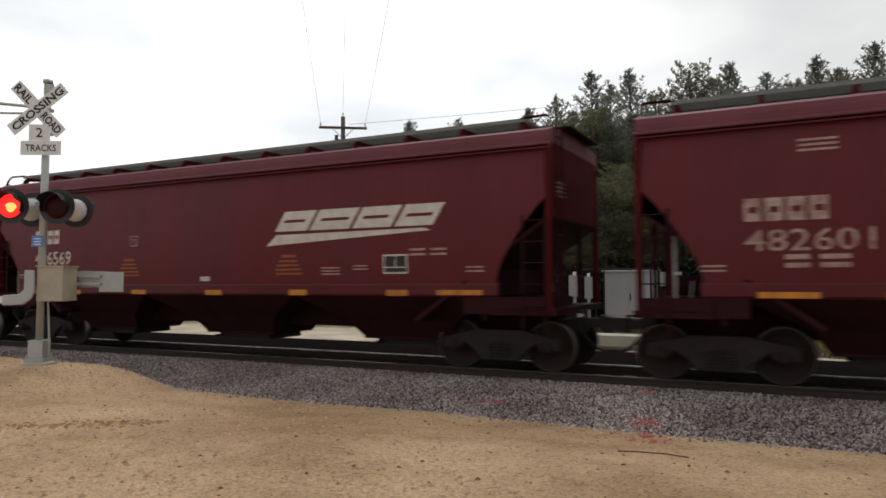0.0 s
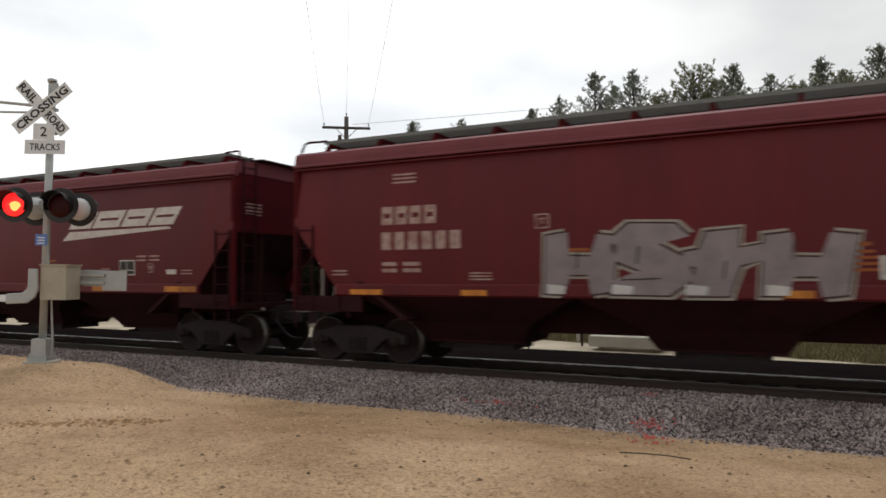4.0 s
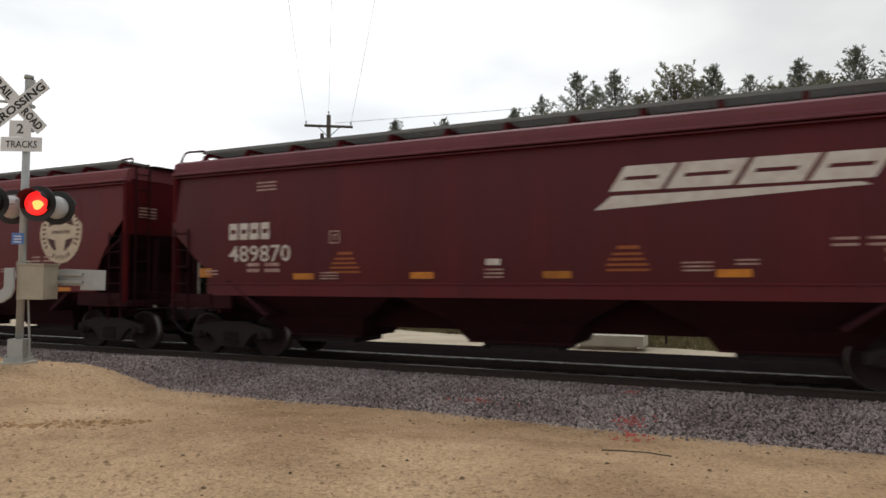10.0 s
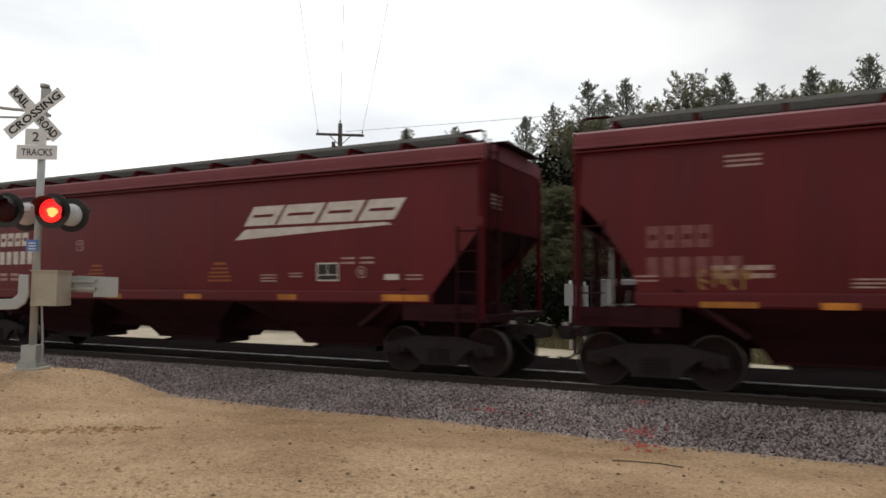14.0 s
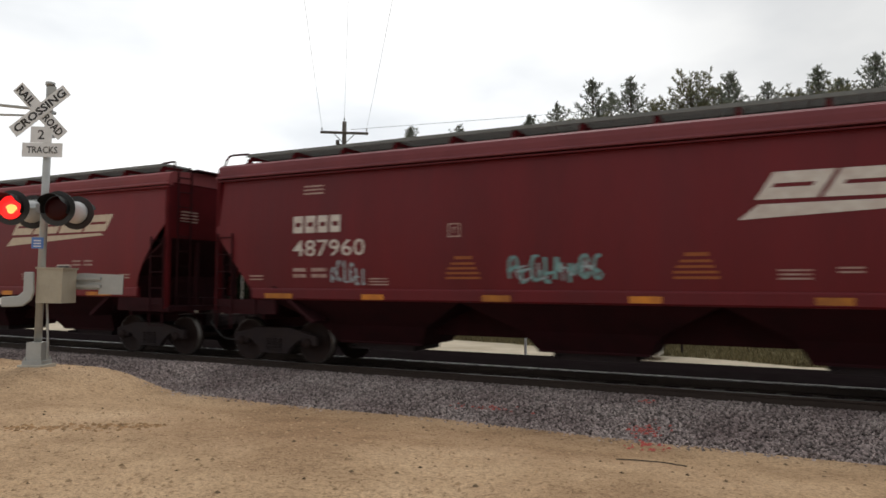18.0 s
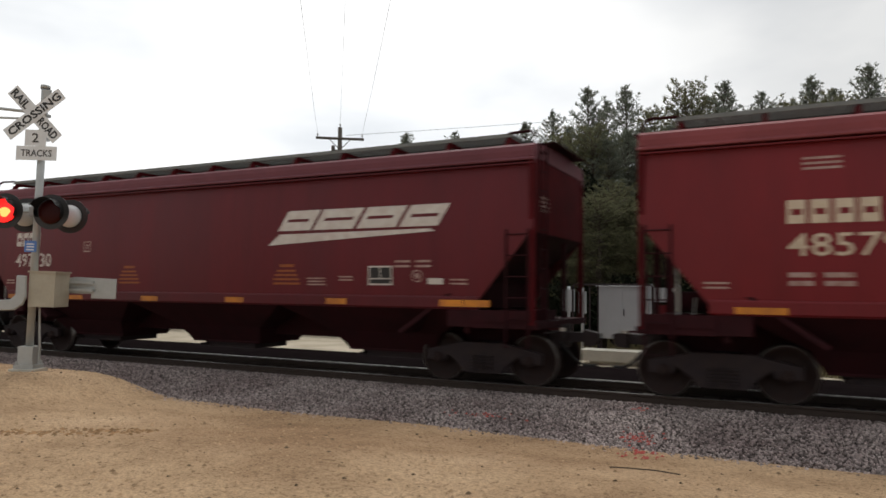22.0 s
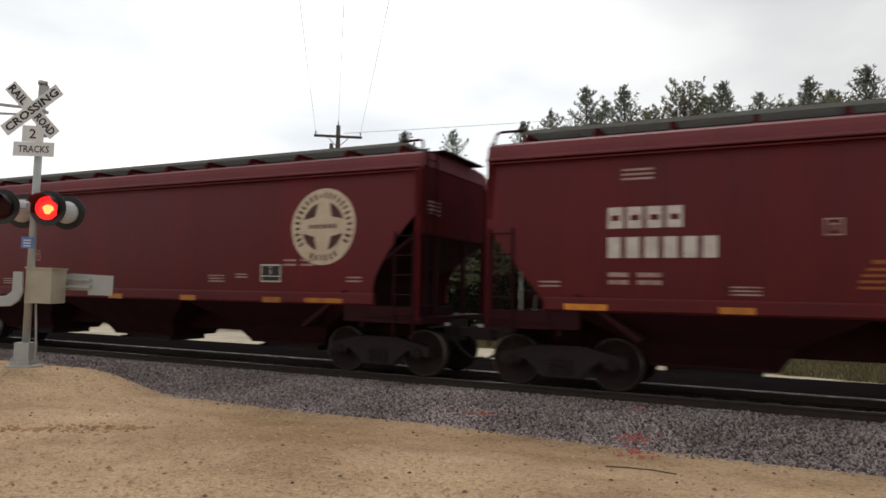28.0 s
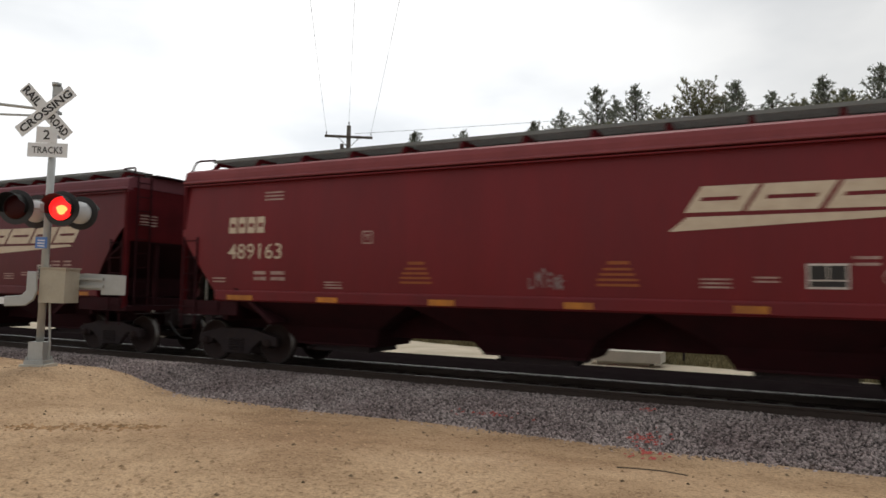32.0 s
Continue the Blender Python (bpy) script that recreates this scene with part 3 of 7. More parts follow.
def car_shell(car, half, kind, deep, paint):
    low = 1.36
    corner = end_outline(half, kind)
    pts = [(-half, 3.95), (half, 3.95)] + corner + [(corner[-1][0], low)]
    pts += [(-x, z) for x, z in reversed(corner + [(corner[-1][0], low)])]
    for name, y0, y1 in (("side_sheet", SIDE, SIDE + 0.02), ("side_sheet", -SIDE - 0.02, -SIDE)):
        bm = bmesh.new()
        prism_xz(bm, pts, y0, y1)
        zz = 1.52
        while zz < 3.95:
            bmesh.ops.bisect_plane(bm, geom=bm.verts[:] + bm.edges[:] + bm.faces[:], plane_co=(0, 0, zz), plane_no=(0, 0, 1), dist=1e-5)
            zz += 0.16
        for v in bm.verts:
            v.co.y += math.copysign(inward(v.co.z), -v.co.y)
        for f in bm.faces:
            f.smooth = True
        sheet = part(name, bm, paint, car)
        sheet.data.set_sharp_from_angle(angle=0.5)
    # eave moulding and roof
    for s in (-1, 1):
        bm = bmesh.new()
        y0, y1 = sorted((s * 1.675, s * 1.56))
        prism_yz(bm, [(s * 1.49, 3.915), (s * 1.600, 3.925), (s * 1.650, 3.932), (s * 1.652, 3.955), (s * 1.600, 4.000), (s * 1.49, 4.005)], -half - 0.01, half + 0.01)
        part("eave_rail", bm, ROOF_OF[paint], car)
        bm = bmesh.new()
        box(bm, -half - 0.005, half + 0.005, *sorted((s * 1.54, s * 1.628)), 3.872, 3.896)
        part("eave_strip", bm, paint, car)
    bm = bmesh.new()
    prof = [(-1.606, 3.998), (-1.596, 4.10), (-1.57, 4.19), (-1.47, 4.245), (-1.0, 4.28), (-0.45, 4.31), (0, 4.315)]
    prof = prof + [(-y, z) for y, z in reversed(prof[:-1])]
    prism_yz(bm, prof, -half, half)
    part("roof", bm, ROOF_OF[paint], car)
    # side sill
    c = corner[-1][0] + 0.03
    for s in (-1, 1):
        bm = bmesh.new()
        if deep:
            prism_yz(bm, [(s * 1.54, 1.60), (s * 1.612, 1.595), (s * 1.612, 1.56), (s * 1.590, 1.55), (s * 1.590, 1.33), (s * 1.54, 1.33)], -c, c)
        else:
            prism_yz(bm, [(s * 1.54, 1.60), (s * 1.602, 1.59), (s * 1.615, 1.565), (s * 1.615, 1.395), (s * 1.595, 1.37), (s * 1.52, 1.36)], -c, c)
        part("side_sill", bm, paint, car)
    # ends: upper wall, slope sheet, posts, platform
    for s in (-1, 1):
        bm = bmesh.new()
        x0, x1 = sorted((s * (half - 0.06), s * (half - 0.02)))
        prism_yz(bm, [(-1.50, 2.72), (1.50, 2.72), (1.50, 4.02), (1.40, 4.18), (-1.40, 4.18), (-1.50, 4.02)], x0, x1)
        part("end_wall", bm, M_ENDRED, car)
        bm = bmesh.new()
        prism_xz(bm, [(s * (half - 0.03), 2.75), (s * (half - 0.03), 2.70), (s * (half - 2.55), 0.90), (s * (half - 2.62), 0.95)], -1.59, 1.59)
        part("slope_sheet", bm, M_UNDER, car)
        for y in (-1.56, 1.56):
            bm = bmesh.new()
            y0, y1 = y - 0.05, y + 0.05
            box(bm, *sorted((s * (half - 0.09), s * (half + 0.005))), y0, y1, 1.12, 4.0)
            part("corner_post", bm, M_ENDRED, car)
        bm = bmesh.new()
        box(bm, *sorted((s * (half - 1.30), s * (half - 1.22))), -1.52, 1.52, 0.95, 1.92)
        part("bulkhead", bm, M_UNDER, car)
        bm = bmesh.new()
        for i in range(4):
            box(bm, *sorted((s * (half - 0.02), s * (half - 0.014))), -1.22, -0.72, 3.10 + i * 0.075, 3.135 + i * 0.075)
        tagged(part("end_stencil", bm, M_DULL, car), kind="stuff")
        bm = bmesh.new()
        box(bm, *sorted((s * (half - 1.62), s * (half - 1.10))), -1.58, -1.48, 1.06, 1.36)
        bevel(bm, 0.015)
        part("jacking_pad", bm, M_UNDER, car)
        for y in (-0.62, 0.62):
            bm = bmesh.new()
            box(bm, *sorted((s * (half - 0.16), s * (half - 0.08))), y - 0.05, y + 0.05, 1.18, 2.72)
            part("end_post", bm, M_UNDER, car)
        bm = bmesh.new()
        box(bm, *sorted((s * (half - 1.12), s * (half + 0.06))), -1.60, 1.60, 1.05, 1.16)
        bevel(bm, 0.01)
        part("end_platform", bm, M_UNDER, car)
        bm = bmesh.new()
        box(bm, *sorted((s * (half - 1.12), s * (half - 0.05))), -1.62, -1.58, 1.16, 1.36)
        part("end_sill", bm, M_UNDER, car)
        # side ladder near the end and its open rungs
        bm = bmesh.new()
        xa, xb = s * (half - 0.485), s * (half - 0.085)
        tube(bm, [(xa, -1.645, 2.75), (xa, -1.645, 0.735), (xb, -1.645, 0.735), (xb, -1.645, 2.75)], 0.018)
        ladder = part("side_ladder", bm, M_UNDER, car)
        bm = bmesh.new()
        rod(bm, (s * (half - 0.50), -1.65, 0), (s * (half - 0.08), -1.65, 0), 0.011, seg=5)
        rung = bpy.data.meshes.new("rung")
        bm.to_mesh(rung)
        bm.free()
        for i in range(5):
            mesh_part("rung", rung, M_UNDER, ladder).matrix_basis = pose(0, 0, 1.22 + i * 0.36)
        bm = bmesh.new()
        box(bm, *sorted((s * (half + 0.04), s * (half + 0.40))), -1.02, -1.00, 1.03, 1.06)
        part("lever_bracket", bm, M_UNDER, car)
        # added bright plate, in place of the coupler pieces that catch light
        bm = bmesh.new()
        box(bm, *sorted((s * (half + 0.30), s * (half + 0.37))), -1.05, -1.02, 1.01, 1.07)
        part("lever_handle", bm, M_PIPE, car, "bright plate standing in for lit coupler pieces")
        bm = bmesh.new()
        for y in (-1.36, -0.98):
            box(bm, *sorted((s * (half + 0.015), s * (half + 0.04))), y, y + 0.03, 1.15, 4.32)
        for i in range(9):
            rod(bm, (s * (half + 0.03), -1.35, 1.4 + i * 0.34), (s * (half + 0.03), -0.96, 1.4 + i * 0.34), 0.011, seg=5)
        part("end_ladder", bm, M_UNDER, car)
        # end running board above the coupler side
        bm = bmesh.new()
        box(bm, *sorted((s * (half - 0.18), s * (half + 0.20))), -0.95, 0.95, 4.325, 4.345)
        part("end_running_board", bm, M_UNDER, car)
    # brake gear at the rear end
    bm = bmesh.new()
    rod(bm, (-half + 0.55, -1.38, 1.15), (-half + 0.55, -1.38, 2.95), 0.022, seg=8)
    rod(bm, (-half + 0.75, -1.30, 1.15), (-half + 0.80, -1.30, 1.62), 0.014, seg=6)
    part("brake_pipe", bm, M_PIPE, car, "bright vertical brake pipe on the end platform")
    bm = bmesh.new()
    rod(bm, (-half + 0.35, -0.45, 1.55), (-half + 1.15, -0.45, 1.55), 0.17, seg=14)
    part("air_reservoir", bm, M_UNDER, car)


def car_roof_gear(car, half, board):
    n = 12
    for s in (-1, 1):
        bm = bmesh.new()
        for i in range(11):
            y = 0.66 + i * 0.0595
            box(bm, -half + 0.50, half - 0.50, *sorted((s * y, s * (y + 0.007))), 4.455, 4.490)
        m = int((2 * half - 1.0) / 0.22)
        for i in range(m + 1):
            x = -half + 0.50 + i * (2 * half - 1.0) / m
            box(bm, x - 0.005, x + 0.005, *sorted((s * 0.667, s * 1.255)), 4.458, 4.486)
        tagged(part("running_board", bm, M_GALV, car, "steel grating roof walkway"), kind="stuff")
        bm = bmesh.new()
        box(bm, -half + 0.5, half - 0.5, *sorted((s * 1.264, s * 1.278)), 4.430, 4.496)
        part("board_edge", bm, M_GALV, car, "pale worn edge of the walkway")
        bm = bmesh.new()
        prism_yz(bm, [(s * 1.255, 4.44), (s * 1.258, 4.385), (s * 1.31, 4.375), (s * 1.325, 4.30), (s * 1.52, 4.208), (s * 1.46, 4.20), (s * 1.28, 4.22), (s * 1.18, 4.36), (s * 0.70, 4.40), (s * 0.70, 4.44)], -0.034, 0.034)
        me = bpy.data.meshes.new("board_bracket")
        bm.to_mesh(me)
        bm.free()
        for i in range(n + 1):
            br = mesh_part("board_bracket", me, M_ENDRED, car)
            br.matrix_basis = pose(-half + 0.60 + i * (2 * half - 1.2) / n, 0, 0)
    for s in (-1, 1):
        bm = bmesh.new()
        x = s * (half - 0.05)
        tube(bm, [(x, -1.46, 4.20), (x, -1.40, 4.36), (x - s * 0.03, -1.36, 4.46), (x - s * 0.10, -1.33, 4.495), (x - s * 0.52, -1.28, 4.495)], 0.024)
        part("corner_grab_iron", bm, M_UNDER, car)
        bm = bmesh.new()
        box(bm, -half + 0.35, half - 0.35, *sorted((s * 0.66, s * 0.62)), 4.26, 4.47)
        part("hatch_coaming", bm, M_GALV_DARK, car)
    n = 5
    for i in range(n):
        bm = bmesh.new()
        x0 = -half + 0.5 + i * (2 * half - 1.0) / n
        x1 = x0 + (2 * half - 1.0) / n - 0.12
        prism_yz(bm, [(-0.36, 4.28), (0.36, 4.28), (0.36, 4.42), (0.26, 4.48), (-0.26, 4.48), (-0.36, 4.42)], x0, x1)
        part("hatch_cover", bm, M_HATCH, car)


def car_hoppers(car, half):
    pitch = 4.36
    for k in (-1, 0, 1):
        cx = k * pitch
        bm = bmesh.new()
        rings = []
        for z, hx, hy in ((1.37, 2.17, 1.53), (0.86, 1.22, 0.96), (0.52, 1.00, 0.70), (0.475, 0.98, 0.70)):
            rings.append([bm.verts.new((cx + a * hx, b * hy, z)) for a, b in ((-1, -1), (1, -1), (1, 1), (-1, 1))])
        for a, b in zip(rings, rings[1:]):
            for i in range(4):
                j = (i + 1) % 4
                bm.faces.new((a[i], b[i], b[j], a[j]))
        bm.faces.new(rings[-1])
        bm.faces.new(rings[0][::-1])
        bmesh.ops.recalc_face_normals(bm, faces=bm.faces)
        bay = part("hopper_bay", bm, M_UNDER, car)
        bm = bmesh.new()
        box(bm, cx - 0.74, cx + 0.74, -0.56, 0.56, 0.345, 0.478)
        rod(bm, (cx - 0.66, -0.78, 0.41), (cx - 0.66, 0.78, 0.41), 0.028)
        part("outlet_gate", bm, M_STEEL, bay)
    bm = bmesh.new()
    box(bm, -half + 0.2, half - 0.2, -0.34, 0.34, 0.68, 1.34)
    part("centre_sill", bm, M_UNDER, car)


def truck(car):
    """A two-axle bogie, its origin on the rail below its middle."""
    bm = bmesh.new()
    box(bm, -0.20, 0.20, -1.02, 1.02, 0.52, 0.74)
    rod(bm, (0, 0, 0.74), (0, 0, 0.90), 0.18, seg=14)
    bevel(bm, 0.02)
    top = part("bogie", bm, M_STEEL, car)
    for s in (-1, 1):
        bm = bmesh.new()
        y = s * 1.0
        out = [(-1.12, 0.60), (-1.12, 0.40), (-0.74, 0.40), (-0.70, 0.52), (-0.46, 0.34), (-0.36, 0.20), (0.36, 0.20), (0.46, 0.34), (0.70, 0.52), (0.74, 0.40), (1.12, 0.40),
               (1.12, 0.60), (0.66, 0.70), (0.42, 0.76), (-0.42, 0.76), (-0.66, 0.70)]
        prism_xz(bm, out, y - 0.06, y + 0.06)
        bevel(bm, 0.015)
        part("side_frame", bm, M_STEEL, top)
        bm = bmesh.new()
        for x in (-0.16, 0.0, 0.16):
            for i in range(5):
                rod(bm, (x, y + s * 0.07, 0.28 + i * 0.055), (x, y + s * 0.07, 0.305 + i * 0.055), 0.062, seg=8)
        tagged(part("spring_nest", bm, M_STEEL, top), kind="stuff")
    for x in (-0.89, 0.89):
        bm = bmesh.new()
        rod(bm, (0, -0.98, 0), (0, 0.98, 0), 0.085, seg=12)
        for s in (-1, 1):
            lathe_y(bm, [(s * 0.70, 0.12), (s * 0.70, 0.36), (s * 0.665, 0.40), (s * 0.665, 0.482), (s * 0.695, 0.482), (s * 0.715, 0.459), (s * 0.80, 0.452), (s * 0.801, 0.436), (s * 0.80, 0.39),
                         (s * 0.745, 0.36), (s * 0.745, 0.16), (s * 0.78, 0.12)], 22)
            lathe_y(bm, [(s * 0.90, 0.10), (s * 1.10, 0.10), (s * 1.12, 0.075), (s * 1.12, 0.02)], 12)
            for i in range(3):
                a = i * 2 * math.pi / 3
                rod(bm, (0.05 * math.cos(a), s * 1.11, 0.05 * math.sin(a)), (0.05 * math.cos(a), s * 1.14, 0.05 * math.sin(a)), 0.014, seg=6)
        for f in bm.faces:
            r = [math.hypot(v.co.x, v.co.z) for v in f.verts]
            # tread metal also rings the outer rim face, drawing its edge highlight
            if min(r) > 0.43 and max(r) < 0.47:
                f.material_index = 1
        ws = part("wheelset", bm, M_WHEEL, top)
        ws.data.materials.append(M_TREAD)
        ws.matrix_basis = pose(x, 0, 0.457)
    return top


def car_couplers(car, half, reach):
    for s in (-1, 1):
        bm = bmesh.new()
        box(bm, *sorted((s * (half - 0.25), s * (half + reach - 0.20))), -0.10, 0.10, 0.77, 0.94)
        prism_xz(bm, [(s * (half + reach - 0.24), 0.70), (s * (half + reach - 0.02), 0.72), (s * (half + reach + 0.03), 0.80), (s * (half + reach + 0.03), 0.94), (s * (half + reach - 0.24), 1.0)], -0.17, 0.13)
        part("coupler", bm, M_STEEL, car)
        bm = bmesh.new()
        box(bm, *sorted((s * (half - 0.12), s * (half + 0.12))), -0.30, 0.30, 0.66, 1.08)
        part("striker", bm, M_STEEL, car)
        bm = bmesh.new()
        pts = []
        for i in range(9):
            u = i / 8
            pts.append((s * (half + 0.10 + (reach - 0.08) * u), -0.36 + 0.18 * u, 0.78 - 0.46 * math.sin(math.pi * 0.5 * min(1, u * 1.25)) + 0.05 * u))
        tube(bm, pts, 0.026)
        part("air_hose", bm, M_RUBBER, car)
        bm = bmesh.new()
        rod(bm, (s * (half + 0.10), -1.35, 0.98), (s * (half + 0.10), -0.05, 0.98), 0.016, seg=6)
        part("uncoupling_lever", bm, M_STEEL, car)


def car_model(kind, half, deep, paint, board):
    car = empty("hopper_car")
    car_shell(car, half, kind, deep, paint)
    car_roof_gear(car, half, board)
    car_hoppers(car, half)
    for x in (-half + 1.16, half - 1.16):
        tr = truck(car)
        tr.matrix_basis = pose(x, 0, 0)
    car_couplers(car, half, 0.70)
    return car


# ---------------------------------------------------------------- paint on the cars
PY = SIDE - 0.005   # depth of the painted marks


def wedge_emblem(car, x, z, material, k=1.0):
    """Four slanted blocks, each with a slit, over a tapering bar."""
    lean = 0.62
    bm = bmesh.new()
    flat(bm, [(x + k * u, z + k * v) for u, v in ((0, 0), (3.82, 0.195), (3.70, 0.245), (0.27, 0.22))], PY)
    bar = paint_part("wedge_emblem", bm, material, car, "slanted pale block emblem over a tapering bar")
    h = 0.40
    for u, w, side in ((0.23, 0.80, 0), (1.10, 0.94, 1), (2.12, 0.86, 0), (3.06, 0.80, 1)):
        lo, hi = (0.16, 0.86) if side else (0.14, 0.80)
        slits = ((lo * w, hi * w, 0.17, 0.23),)
        us, vs = [0, lo * w, hi * w, w], [0, 0.17, 0.23, h]
        bm = bmesh.new()
        for a, b in zip(us, us[1:]):
            for c, d in zip(vs, vs[1:]):
                mu, mv = (a + b) / 2, (c + d) / 2
                if not any(q[0] <= mu <= q[1] and q[2] <= mv <= q[3] for q in slits):
                    flat(bm, [(x + k * (u + p + lean * q), z + k * (0.29 + q)) for p, q in ((a, c), (b, c), (b, d), (a, d))], PY)
        bmesh.ops.remove_doubles(bm, verts=bm.verts, dist=0.0005)
        paint_part("emblem_block", bm, material, bar)


def round_emblem(car, x, z, r, material, worn=None):
    """A disc with a cross in four quadrants and a ring of small bars."""
    n = 40
    bm = bmesh.new()
    ring = [(x + r * math.cos(2 * math.pi * i / n), z + r * math.sin(2 * math.pi * i / n)) for i in range(n)]
    flat(bm, ring, PY)
    disc = paint_part("round_emblem", bm, material, car, "round pale emblem with a cross in it")
    bm = bmesh.new()
    for q in range(4):
        a0 = math.pi / 4 + q * math.pi / 2
        pts = []
        for i in range(7):
            a = a0 - 0.50 + i * 1.0 / 6
            pts.append((x + 0.64 * r * math.cos(a), z + 0.64 * r * math.sin(a)))
        c, s = math.copysign(1, math.cos(a0)), math.copysign(1, math.sin(a0))
        pts.append((x + 0.26 * r * c, z + 0.26 * r * s))
        flat(bm, pts, PY - 0.003)
    for i in range(34):
        a = 2 * math.pi * i / 34 + 0.06
        if abs(math.sin(a) + 0.72) < 0.12:
            continue
        c, s = math.cos(a), math.sin(a)
        p = []
        for u, v in ((-0.036, 0.735 + 0.04 * (i % 3 == 0)), (0.030, 0.735), (0.036, 0.895), (-0.030, 0.895 - 0.05 * (i % 4 == 1))):
            p.append((x + r * (v * c - u * s), z + r * (v * s + u * c)))
        flat(bm, p, PY - 0.003)
    for i in range(9):
        rect(bm, x - 0.42 * r + i * 0.098 * r, x - 0.36 * r + i * 0.098 * r, z - 0.055 * r, z + 0.055 * r, PY - 0.003)
    paint_part("emblem_pattern", bm, M_RINGDARK, disc, kind="stuff")
    if worn:
        bm = bmesh.new()
        flat(bm, [(x + a * r, z + b * r) for a, b in worn], PY - 0.005)
        paint_part("patch", bm, M_RED, disc)


def bars(bm, x, z, w, rows, h, step, y=None, breaks=()):
    for i in range(rows):
        zz = z - i * step
        edges = [0.0] + [b for b in breaks] + [1.0]
        for a, b in zip(edges[::2], edges[1::2]):
            rect(bm, x + a * w, x + b * w, zz - h, zz, PY if y is None else y)


def block_word(car, x, z, w, h, material, count=4):
    """A word drawn as plain blocks, each with a slit."""
    step = w / count
    for i in range(count):
        bm = bmesh.new()
        t = step * 0.80
        us, vs = [0, 0.22 * t, 0.80 * t, t], [0, 0.36 * h, 0.62 * h, h]
        for p, (a, b) in enumerate(zip(us, us[1:])):
            for q, (c, d) in enumerate(zip(vs, vs[1:])):
                if not (p == 1 and q == 1):
                    rect(bm, x + i * step + a, x + i * step + b, z - h + c, z - h + d, PY)
        bmesh.ops.remove_doubles(bm, verts=bm.verts, dist=0.0005)
        paint_part("mark_block", bm, material, car)


# how far along a car's boxed test mark stands from its usual place, and where its two amber notices are
TEST_MARK = {36: -0.35, 22: -0.95, 28: -1.0, 11: -1.0, 26: -0.95, 9: -0.75, 35: -0.12, 3: 0.45, 14: 0.95, 27: -0.7, 18: -1.0, 2: -1.1, 29: -0.4, 13: 0.75, 20: 0.45, 33: -1.3, 12: -1.1, 17: 0.6, 24: 0.7, 6: 0.7, 25: -1.2}
NOTICES = {2: (-2.35, 0.95), 3: (-2.3, 1.35), 36: (-2.3, 1.38), 33: (-2.45, 2.1), 25: (-2.45, 2.1), 21: (-1.2, 0.35), 34: (-2.88, 1.8), 35: (-1.64, 0.6), 9: (), 10: (), 12: (), 15: (), 19: (), 26: (), 27: (), 32: (), 1: ()}


